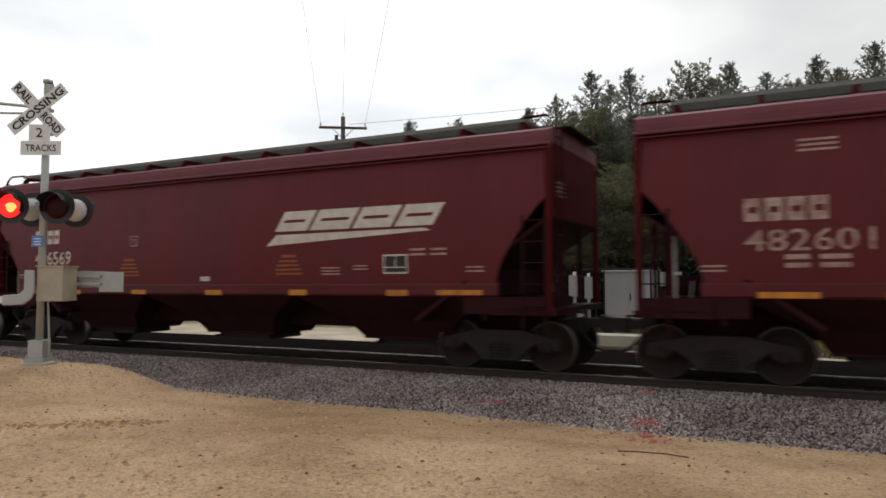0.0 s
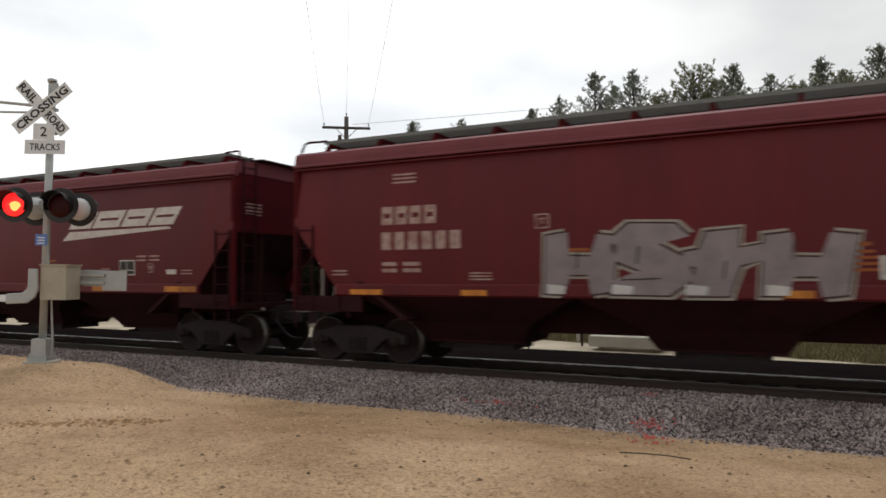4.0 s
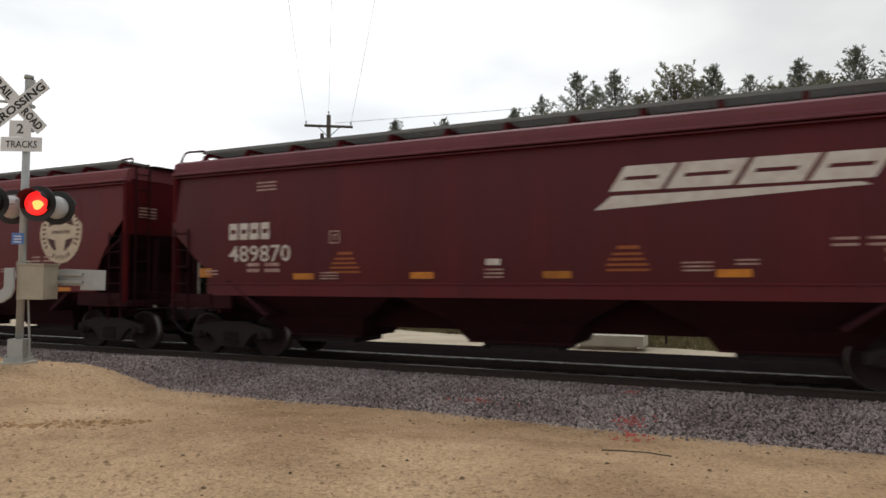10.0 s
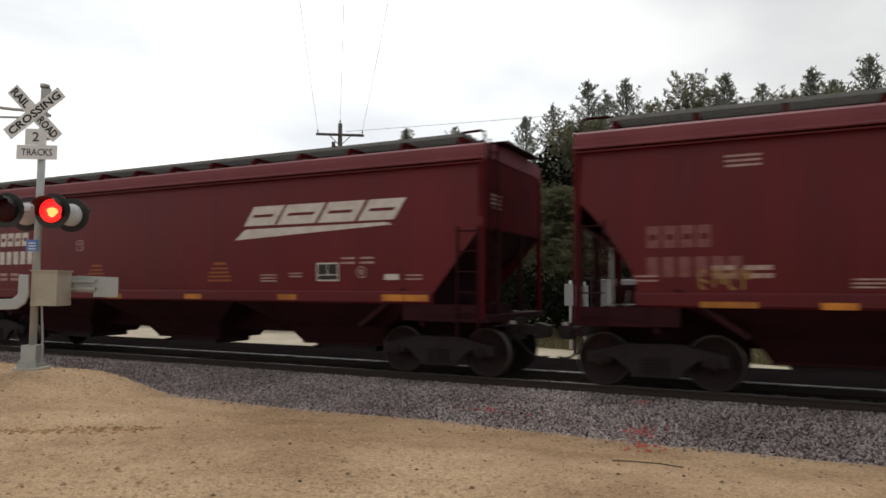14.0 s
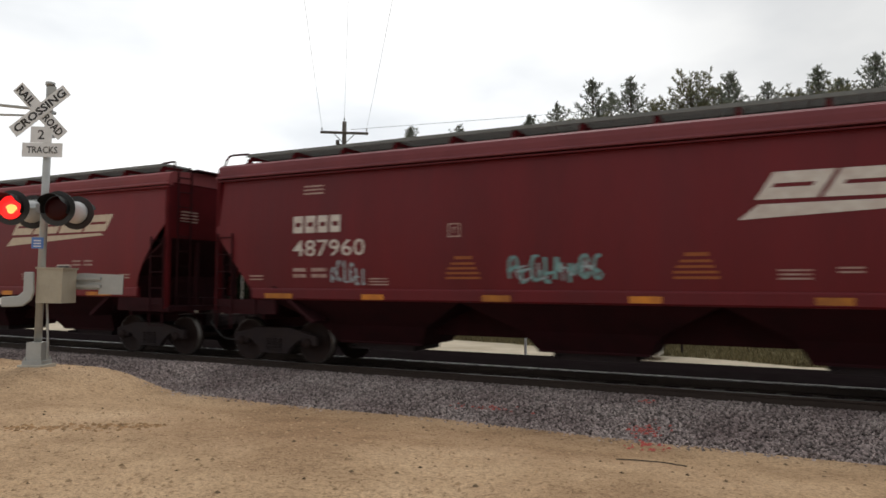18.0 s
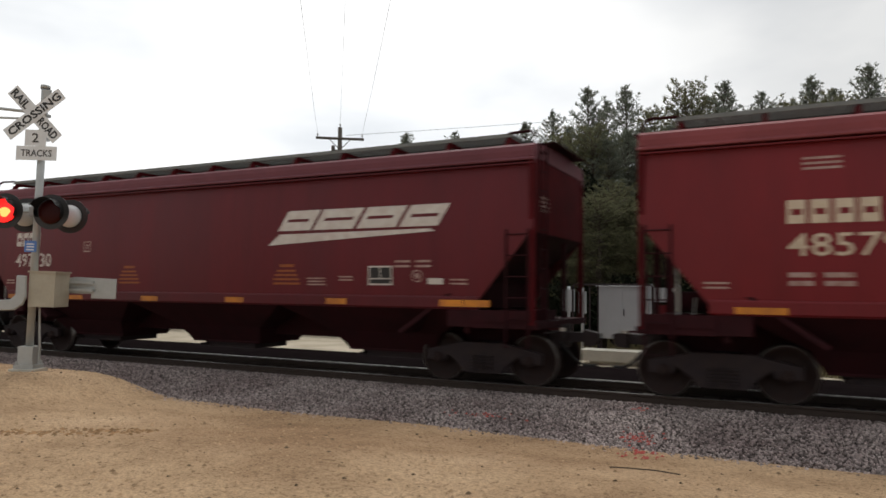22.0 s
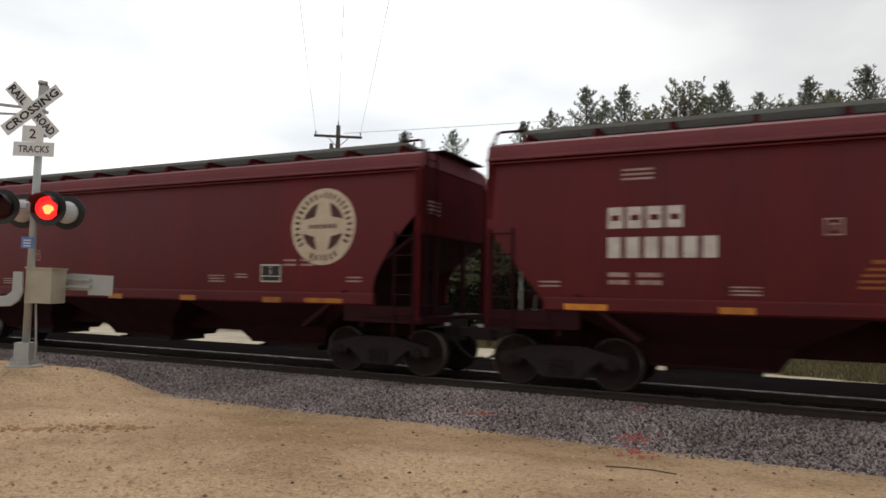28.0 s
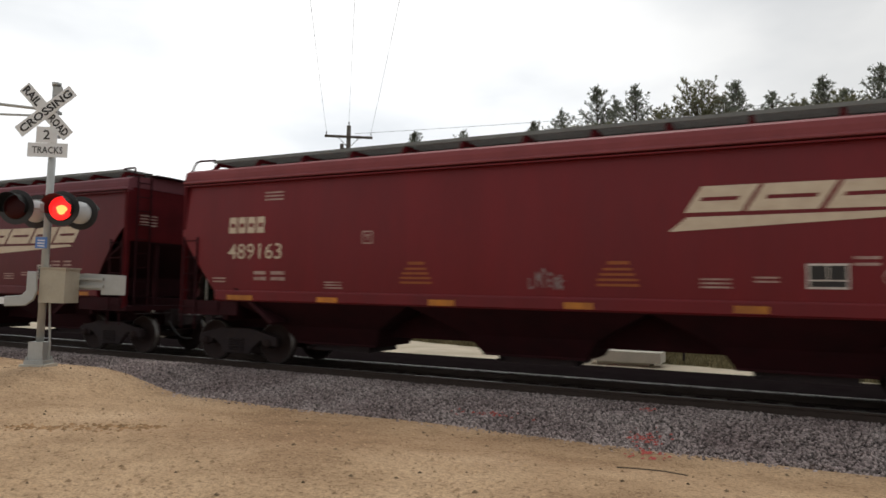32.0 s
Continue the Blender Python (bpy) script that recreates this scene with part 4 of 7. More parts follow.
def stencils(car, half, style, k):
    """Small notices, reflectors and data panels on the side."""
    y = PY
    bm = bmesh.new()
    if style == "deep":
        spots = [(-6.85, 0.34, 1.90, 0.19), (-4.38, 0.49, 1.78, 0.12), (-1.75, 0.47, 1.79, 0.12), (0.75, 0.48, 1.79, 0.12), (3.44, 0.48, 1.80, 0.12), (half - 1.75, 0.5, 1.87, 0.21)]
    elif style == "round":
        spots = [(-6.3, 0.8, 1.46, 0.09), (-4.7, 0.45, 1.46, 0.10), (-2.45, 0.47, 1.47, 0.10), (-0.13, 0.46, 1.47, 0.11), (2.15, 0.45, 1.48, 0.11), (4.45, 0.46, 1.48, 0.11), (5.5, 0.9, 1.48, 0.09)]
    else:
        spots = [(-6.55, 0.7, 1.49, 0.10), (-4.19, 0.49, 1.49, 0.10), (-1.69, 0.52, 1.50, 0.11), (0.83, 0.5, 1.51, 0.11), (3.42, 0.47, 1.52, 0.11), (5.88, 0.45, 1.53, 0.12), (6.35, 0.5, 1.53, 0.12)]
    bm.free()
    for x, w, z, h in spots:
        bm = bmesh.new()
        rect(bm, x, x + w, z - h, z, y if style == "deep" else -1.620)
        (paint_part if style == "deep" else part)("reflector", bm, M_YELLOW, car, "yellow reflective strip")
    bm = bmesh.new()
    for x in NOTICES.get(k, (-3.5, 1.8) if style == "deep" else (-2.4, 1.5) if style == "straight" else (-2.88, 1.80)):
        z = 2.13
        rect(bm, x + 0.17, x + 0.52, z, z + 0.055, y)
        for i, (a, b) in enumerate(((0.10, 0.56), (0.04, 0.60), (0.0, 0.65), (0.0, 0.67))):
            rect(bm, x + a, x + b, z - 0.095 - i * 0.085, z - 0.055 - i * 0.085, y)
    if bm.faces:
        paint_part("notice_stencil", bm, M_AMBER, car, kind="stuff")
    else:
        bm.free()
    bm = bmesh.new()
    bars(bm, -half + 2.3, 3.66, 0.50, 3, 0.035, 0.075)
    bars(bm, -half + 0.95, 1.86, 0.35, 2, 0.03, 0.07)
    bars(bm, -half + 2.1, 2.0, 0.82, 2, 0.07, 0.12, breaks=(0.38, 0.55))
    x, z = -half + 5.13 + TEST_MARK.get(k, 0.0), {"deep": 2.60, "round": 2.50}.get(style, 2.78) + (0.22 if CARS[k][0] == "R" else 0.0)
    for a in (x, x + 0.215):
        rect(bm, a, a + 0.025, z - 0.25, z, y)
    rect(bm, x + 0.03, x + 0.21, z - 0.025, z, y)
    rect(bm, x + 0.03, x + 0.21, z - 0.25, z - 0.225, y)
    rect(bm, x + 0.075, x + 0.165, z - 0.10, z - 0.07, y)
    rect(bm, x + 0.105, x + 0.135, z - 0.18, z - 0.105, y)
    bars(bm, -half + 3.9, 1.80, 0.42, 3, 0.025, 0.055)
    bars(bm, 2.95, 1.92, 0.44, 3, 0.028, 0.06)
    bars(bm, 3.70, 1.95, 0.32, 2, 0.028, 0.06)
    bars(bm, 4.95, 2.24, 0.75, 2, 0.04, 0.09, breaks=(0.42, 0.58))
    bars(bm, half - 1.55, 1.90, 0.34, 2, 0.03, 0.07)
    paint_part("data_stencil", bm, M_DULL, car, kind="stuff")
    if style == "straight":
        bm = bmesh.new()
        for i in range(14):
            a, b = 2 * math.pi * i / 14, 2 * math.pi * (i + 1) / 14
            flat(bm, [(5.42 + r * math.cos(t), 1.95 + r * math.sin(t)) for r, t in ((0.095, a), (0.115, a), (0.115, b), (0.095, b))], y)
        rect(bm, 5.39, 5.45, 1.90, 2.0, y)
        paint_part("ring_stencil", bm, M_DULL, car, kind="stuff")
    bm = bmesh.new()
    rect(bm, half - 2.0, half - 1.69, 1.80, 1.91, y) if style == "straight" else rect(bm, -0.27, 0.0, 1.90, 2.01, y) if style == "deep" else rect(bm, -0.30, -0.02, 1.66, 1.76, y)
    paint_part("white_placard", bm, M_WHITE, car)
    if style == "deep":
        bm = bmesh.new()
        bars(bm, -0.30, 1.84, 0.34, 3, 0.03, 0.065)
        bars(bm, 5.6, 2.08, 1.1, 2, 0.05, 0.13, breaks=(0.16, 0.26, 0.42, 0.56))
        paint_part("data_stencil", bm, M_DULL, car, kind="stuff")
        return
    bm = bmesh.new()
    x0, z0 = (4.68, 1.56) if k == 23 else (4.38, 1.78)
    rect(bm, x0, x0 + 0.52, z0, z0 + 0.36, y)
    plate = paint_part("lubrication_plate", bm, M_WHITE, car, "black data plate with a white border")
    bm = bmesh.new()
    rect(bm, x0 + 0.03, x0 + 0.25, z0 + 0.13, z0 + 0.33, y - 0.003)
    rect(bm, x0 + 0.27, x0 + 0.49, z0 + 0.13, z0 + 0.33, y - 0.003)
    rect(bm, x0 + 0.03, x0 + 0.49, z0 + 0.03, z0 + 0.11, y - 0.003)
    paint_part("plate_pattern", bm, M_BLACK, plate, kind="stuff")


def scribble(car, x, z, w, h, count, material, seed, width=0.03, label=""):
    """Spray-can strokes: a run of bent lines and loops in uneven cells."""
    rng = random.Random(seed)
    bm = bmesh.new()
    cells = max(2, round(count / 2.4))
    n = 0
    for i in range(cells):
        x0 = x + w * (i + rng.uniform(-0.1, 0.1)) / cells
        cw, hh = w / cells * rng.uniform(0.7, 1.05), h * rng.uniform(0.75, 1.15)
        zz = z + rng.uniform(-0.10, 0.12) * h
        lines = []
        kind = rng.random()
        if kind < 0.4:
            r0, r1 = rng.uniform(0, 1.5), rng.uniform(3.6, 5.6)
            lines.append([(0.5 + 0.45 * math.cos(r0 + r1 * j / 6), 0.5 + 0.5 * math.sin(r0 + r1 * j / 6)) for j in range(7)])
        elif kind < 0.75:
            lines.append([(rng.uniform(0, 0.3), 0), (rng.uniform(0.1, 0.4), 1), (rng.uniform(0.5, 0.8), rng.uniform(0.1, 0.5)), (rng.uniform(0.7, 1), rng.uniform(0.7, 1))])
        else:
            lines.append([(0.15, rng.uniform(0.8, 1)), (0.2, 0), (rng.uniform(0.6, 1), rng.uniform(0, 0.2))])
        if rng.random() < 0.6:
            v = rng.uniform(0.3, 0.9)
            lines.append([(0, v), (rng.uniform(0.6, 1.0), v + rng.uniform(-0.25, 0.25))])
        for pts in lines:
            q = [(x0 + u * cw, zz + v * hh) for u, v in pts]
            for (px, pz), (qx, qz) in zip(q, q[1:]):
                d = math.hypot(qx - px, qz - pz) or 1
                k = width * rng.uniform(0.5, 0.9)
                ox, oz = -(qz - pz) / d * k / 2, (qx - px) / d * k / 2
                flat(bm, [(px + ox, pz + oz), (px - ox, pz - oz), (qx - ox, qz - oz), (qx + ox, qz + oz)], PY - 0.001 - 0.0006 * (n % 4))
                n += 1
    paint_part("graffiti_tag", bm, material, car, label, kind="stuff")


def spray(name, c):
    return mat(name, c, rough=0.55, spots=tuple(v * 0.6 for v in c), scale=4, amount=0.6)


G_WHITE, G_SILVER, G_BLACK = spray("white_spray", (0.58, 0.57, 0.55)), spray("silver_spray", (0.345, 0.315, 0.27)), spray("black_spray", (0.02, 0.02, 0.022))
G_OLIVE, G_TEAL, G_ICE = spray("olive_spray", (0.245, 0.235, 0.080)), spray("teal_spray", (0.16, 0.34, 0.34)), spray("ice_blue_spray", (0.46, 0.60, 0.62))
G_PINK, G_GOLD, G_GREEN = spray("pink_spray", (0.55, 0.33, 0.36)), spray("gold_spray", (0.50, 0.40, 0.16)), spray("green_spray", (0.05, 0.28, 0.12))
G_BLUE, G_GREY = spray("dusty_blue_spray", (0.085, 0.135, 0.165)), spray("worn_grey_spray", (0.22, 0.15, 0.15))
G_GREYBLUE, G_SAGE, G_YELLOWISH = spray("grey_blue_spray", (0.34, 0.42, 0.45)), spray("sage_spray", (0.42, 0.46, 0.36)), spray("straw_yellow_spray", (0.56, 0.48, 0.18))
G_GREYTAN, G_MINT = spray("grey_tan_spray", (0.30, 0.27, 0.25)), spray("mint_spray", (0.36, 0.55, 0.50))
G_FRESH = spray("fresh_crimson", (0.22, 0.011, 0.022))
G_DRAB, G_PALEOLIVE = spray("drab_olive_spray", (0.15, 0.12, 0.055)), spray("pale_olive_spray", (0.33, 0.31, 0.14))
G_DUSK = spray("dark_plum_spray", (0.040, 0.0125, 0.0150))
G_HALO = spray("faint_grey_spray", (0.26, 0.22, 0.23))
G_OCHRE = spray("ochre_spray", (0.30, 0.17, 0.04))

# every gap between two cars: how far along the track its middle stands at the start
GAPS = {-2: 32.0, -1: 14.6, 0: -2.80, 1: -19.53, 2: -36.95, 3: -54.15, 4: -71.49, 5: -88.98, 6: -106.47, 7: -123.96, 8: -141.25, 9: -157.95, 10: -175.27, 11: -193.76,
        12: -210.55, 13: -228.44, 14: -245.79, 15: -263.05, 16: -281.0, 17: -298.6, 18: -316.19, 19: -332.93, 20: -350.78, 21: -368.16, 22: -386.03, 23: -402.74,
        24: -420.71, 25: -438.62, 26: -455.31, 27: -472.85, 28: -491.11, 29: -507.86, 30: -525.21, 31: -542.5, 32: -559.5, 33: -577.1, 34: -593.79, 35: -611.12,
        36: -629.05, 37: -646.49, 38: -663.9, 39: -681.4}
SPEED = 19.8

# car: form (R rounded ends and short, D straight ends, W deep sill, C older with round emblem), number or None, emblem, paint, lettering
CARS = {
    -2: ("D", None, "wedge", 0, "white"), -1: ("C", "482601", "wedge", 2, "dull"), 0: ("R", "496569", "wedge", 2, "white"), 1: ("C", None, "round", 0, "ghost"),
    2: ("D", "497584", "wedge", 2, "white"), 3: ("D", "486354", "wedge", 1, "dull"), 4: ("D", None, "wedge", 0, "dull"), 5: ("D", None, "wedge", 0, "white"),
    6: ("D", "485837", "wedge", 1, "cream"), 7: ("D", "487670", "wedge", 2, "white"), 8: ("R", "498123", "wedge", 2, "white"), 9: ("C", None, "round", 0, "serif"),
    10: ("L", "478342", "round", 0, "serif"), 11: ("W", "489870", "wedge", 2, "white"), 12: ("K", "473083", "worn", 0, "serif"), 13: ("D", "485937", "wedge", 1, "cream"),
    14: ("D", "486674", "wedge", 1, "cream"), 15: ("K", None, "round", 0, "ghost"), 16: ("D", None, "wedge", 0, "white"), 17: ("D", "485345", "wedge", 1, "white"),
    18: ("R", "496381", "wedge", 2, "white"), 19: ("K", None, "round", 0, "serif"), 20: ("D", "487960", "wedge", 0, "white"), 21: ("K", "482837", "wedge", 1, "dull"),
    22: ("R", "496325", "wedge", 2, "white"), 23: ("K", "480131", "round", 2, "ghost"), 24: ("D", "485794", "wedge", 1, "cream"), 25: ("S", "497730", "wedge", 2, "white"),
    26: ("C", "472534", "round", 0, "serif"), 27: ("L", None, "round", 2, "ghost"), 28: ("W", "498958", "wedge", 2, "white"), 29: ("D", "489405", "wedge", 0, "white"),
    30: ("W", None, "wedge", 2, "white"), 31: ("D", None, "wedge", 0, "white"), 32: ("C", "473679", "round", 0, "serif"), 33: ("S", "495615", "wedge", 2, "white"),
    34: ("D", "485500", "wedge", 1, "dull"), 35: ("K", "482032", "wedge", 1, "dull"), 36: ("D", "489163", "wedge", 1, "cream"), 37: ("R", None, "wedge", 2, "cream"),
    38: ("D", None, "wedge", 0, "white")}
PAINTS = (M_RED, M_RED_FADED, M_PLUM)
PAINT_WORDS = ("mineral red", "faded brick red", "dark plum red")
# the widest line, marks and emblem of single cars: x of the mark, heights of mark and number; x and z of the emblem
MARKS = {-1: (-6.46, 2.83, 2.37), 2: (-6.60, 3.08, 2.55), 6: (-5.60, 3.17, 2.68), 7: (-5.50, 3.18, 2.65), 10: (-7.25, 2.52, 2.12), 12: (-6.97, 2.65, 2.20), 13: (-5.63, 3.16, 2.66), 14: (-5.59, 3.20, 2.71),
         18: (-6.24, 2.91, 2.39), 21: (-7.00, 2.79, 2.35), 22: (-6.06, 2.99, 2.47), 23: (-6.70, 2.66, 2.18), 26: (-7.20, 2.64, 2.18), 29: (-6.48, 3.16, 2.62), 32: (-6.52, 2.67, 2.25),
         35: (-7.06, 2.72, 2.27), 36: (-6.55, 3.14, 2.58), 33: (-6.3, 3.05, 2.52), 25: (-6.3, 3.05, 2.52), 27: (-7.1, 2.60, 2.14)}
EMBLEMS = {0: (1.57, 2.37), 2: (1.80, 2.59), 8: (1.63, 2.36), 11: (1.63, 2.76), 18: (1.99, 2.42), 20: (2.44, 2.65), 22: (1.95, 2.33), 24: (2.60, 2.62), 25: (1.97, 2.57), 28: (1.64, 2.70),
           29: (2.52, 2.65), 33: (1.95, 2.57), 35: (2.38, 2.64), 36: (2.50, 2.63), 1: (5.87, 2.95), 9: (5.82, 2.87), 10: (5.77, 2.87), 12: (6.01, 2.82), 15: (6.04, 2.85), 23: (4.34, 2.80), 26: (5.93, 2.90),
           27: (5.97, 2.89), 19: (6.30, 2.90)}
FORMS = {"S": ("straight", 7.64, False), "K": ("round", 8.22, False), "L": ("long", 8.45, False), "R": ("round", 7.64, False), "D": ("straight", 7.93, False), "W": ("stepped", 7.64, True), "C": ("round", 8.03, False)}
LETTER = {"white": M_WHITE, "cream": M_CREAM, "dull": M_DULL, "ghost": M_GHOST, "serif": M_DULL}
EMBLEM = {"white": M_WHITE, "cream": M_CREAM, "dull": M_CREAM, "ghost": M_CREAM, "serif": M_CREAM}
MODELS = {}
TRAIN = []


def numerals(car, number, x, z, h, w, ink):
    """The digits of a car's number, each a painted mark of its own."""
    whole = bmesh.new()
    whole.from_mesh(text_mesh(number, h, w, 0.004))
    todo = set(whole.verts)
    while todo:
        island, front = set(), [todo.pop()]
        while front:
            v = front.pop()
            island.add(v)
            for e in v.link_edges:
                o = e.other_vert(v)
                if o in todo:
                    todo.discard(o)
                    front.append(o)
        bm = bmesh.new()
        made = {v: bm.verts.new((v.co.x + x, PY, v.co.z + z)) for v in island}
        for f in whole.faces:
            if f.verts[0] in island:
                bm.faces.new([made[v] for v in f.verts])
        paint_part("numeral", bm, ink, car)
    whole.free()


def decorate(car, k):
    form, number, emblem, paint, letter = CARS[k]
    kind, half, deep = FORMS[form]
    TRAIN.append((car, (GAPS[k] + GAPS[k + 1]) / 2))
    stencils(car, half, "deep" if deep else ("straight" if kind == "straight" else "round"), k)
    ink = LETTER[letter]
    if form in "CKL":
        xm, zm, zn, wn_, hn = -half + 1.15, 2.62, 2.14, 1.42, 0.31
        if emblem == "wedge":
            xm, zm, zn, wn_, hn = -half + 1.55, 2.72, 2.24, 1.50, 0.32
    elif form == "W":
        xm, zm, zn, wn_, hn = -half + 1.62, 2.82, 2.36, 1.58, 0.34
    elif form in "RS":
        xm, zm, zn, wn_, hn = -half + 1.62, 2.95, 2.42, 1.39, 0.34
    else:
        xm, zm, zn, wn_, hn = -half + 2.09, 3.04, 2.56, 1.72, 0.33
    if k in MARKS:
        xm, zm, zn = MARKS[k]
    wn_ = {-1: 1.64, 2: 1.56, 29: 1.55, 36: 1.45, 23: 1.34}.get(k, wn_)
    block_word(car, xm, zm, wn_ * 0.70, 0.34, ink)
    if number:
        numerals(car, number, xm, zn - hn, hn, wn_, ink)
    else:
        for i in range(6):
            bm = bmesh.new()
            rect(bm, xm + i * wn_ / 6, xm + (i + 0.72) * wn_ / 6, zn - hn, zn, PY)
            paint_part("numeral", bm, M_GHOST if letter in ("ghost", "serif") else ink, car)
    ex, ez = EMBLEMS.get(k, (5.9, 2.88) if emblem != "wedge" else {"R": (1.9, 2.40), "S": (1.97, 2.57), "W": (1.63, 2.74)}.get(form, (2.27, 2.64)))
    if emblem == "wedge":
        wedge_emblem(car, ex, ez, EMBLEM[letter])
    else:
        round_emblem(car, ex, ez, 0.76, M_RUSTED if k == 23 else M_TAN if k in (1, 9, 10) else M_CREAM, [(-1.02, 0.25), (-0.3, 0.62), (0.1, 0.45), (0.5, 0.62), (1.02, 0.2), (0.8, 1.02), (-0.8, 1.02)] if emblem == "worn" else None)
    tagged(car, "%s covered hopper car with %s emblem" % (PAINT_WORDS[paint], {"wedge": "a slanted block", "round": "a round pale", "worn": "a half-worn round"}[emblem]),
           "hopper car", group="grain hopper cars of the train")
    return car


def train():
    order = sorted(CARS)
    made = {}
    # undecorated models first, so that copies carry no marks of another car
    firsts = {}
    for k in order:
        firsts.setdefault((CARS[k][0], CARS[k][3]), k)
    for k in order:
        if firsts[(CARS[k][0], CARS[k][3])] != k:
            continue
        form, paint = CARS[k][0], CARS[k][3]
        kind, half, deep = FORMS[form]
        MODELS[(form, paint)] = car_model(kind, half, deep, PAINTS[paint], M_GALV if form == "W" or paint == 2 else M_GALV_DARK)
    for key, model in MODELS.items():
        for k in order:
            if (CARS[k][0], CARS[k][3]) == key:
                mid = (GAPS[k] + GAPS[k + 1]) / 2
                made[k] = model if firsts[key] == k else copy_thing(model, pose(mid, YC, 0))
                made[k].matrix_basis = pose(mid, YC, 0)
    for k in order:
        decorate(made[k], k)
    graffiti(made)
    return made


def strokes(car, lines, width, material, label=""):
    """Spray-can lines through the given (x, z) points."""
    bm = bmesh.new()
    n = 0
    for pts in lines:
        for (ax, az), (bx, bz) in zip(pts, pts[1:]):
            d = math.hypot(bx - ax, bz - az) or 1
            ex, ez = (bx - ax) / d * width * 0.3, (bz - az) / d * width * 0.3
            ox, oz = -(bz - az) / d * width / 2, (bx - ax) / d * width / 2
            flat(bm, [(ax - ex + ox, az - ez + oz), (ax - ex - ox, az - ez - oz), (bx + ex - ox, bz + ez - oz), (bx + ex + ox, bz + ez + oz)], PY - 0.003 - 0.0007 * (n % 4))
            n += 1
    paint_part("graffiti_tag", bm, material, car, label, kind="stuff")


def patch(car, shapes, material, depth, label="", name="graffiti"):
    bm = bmesh.new()
    for pts in shapes:
        flat(bm, pts, PY - depth)
    bmesh.ops.triangulate(bm, faces=bm.faces[:])
    return paint_part(name, bm, material, car, label, kind="stuff")


def ring(x, z, rx, rz, n=14):
    return [(x + rx * math.cos(2 * math.pi * i / n), z + rz * math.sin(2 * math.pi * i / n)) for i in range(n)]


def wobble(pts, seed, amount, grow=1.0):
    rng = random.Random(seed)
    cx, cz = sum(p[0] for p in pts) / len(pts), sum(p[1] for p in pts) / len(pts)
    return [(cx + (x - cx) * grow + rng.uniform(-amount, amount), cz + (z - cz) * grow + rng.uniform(-amount, amount)) for x, z in pts]


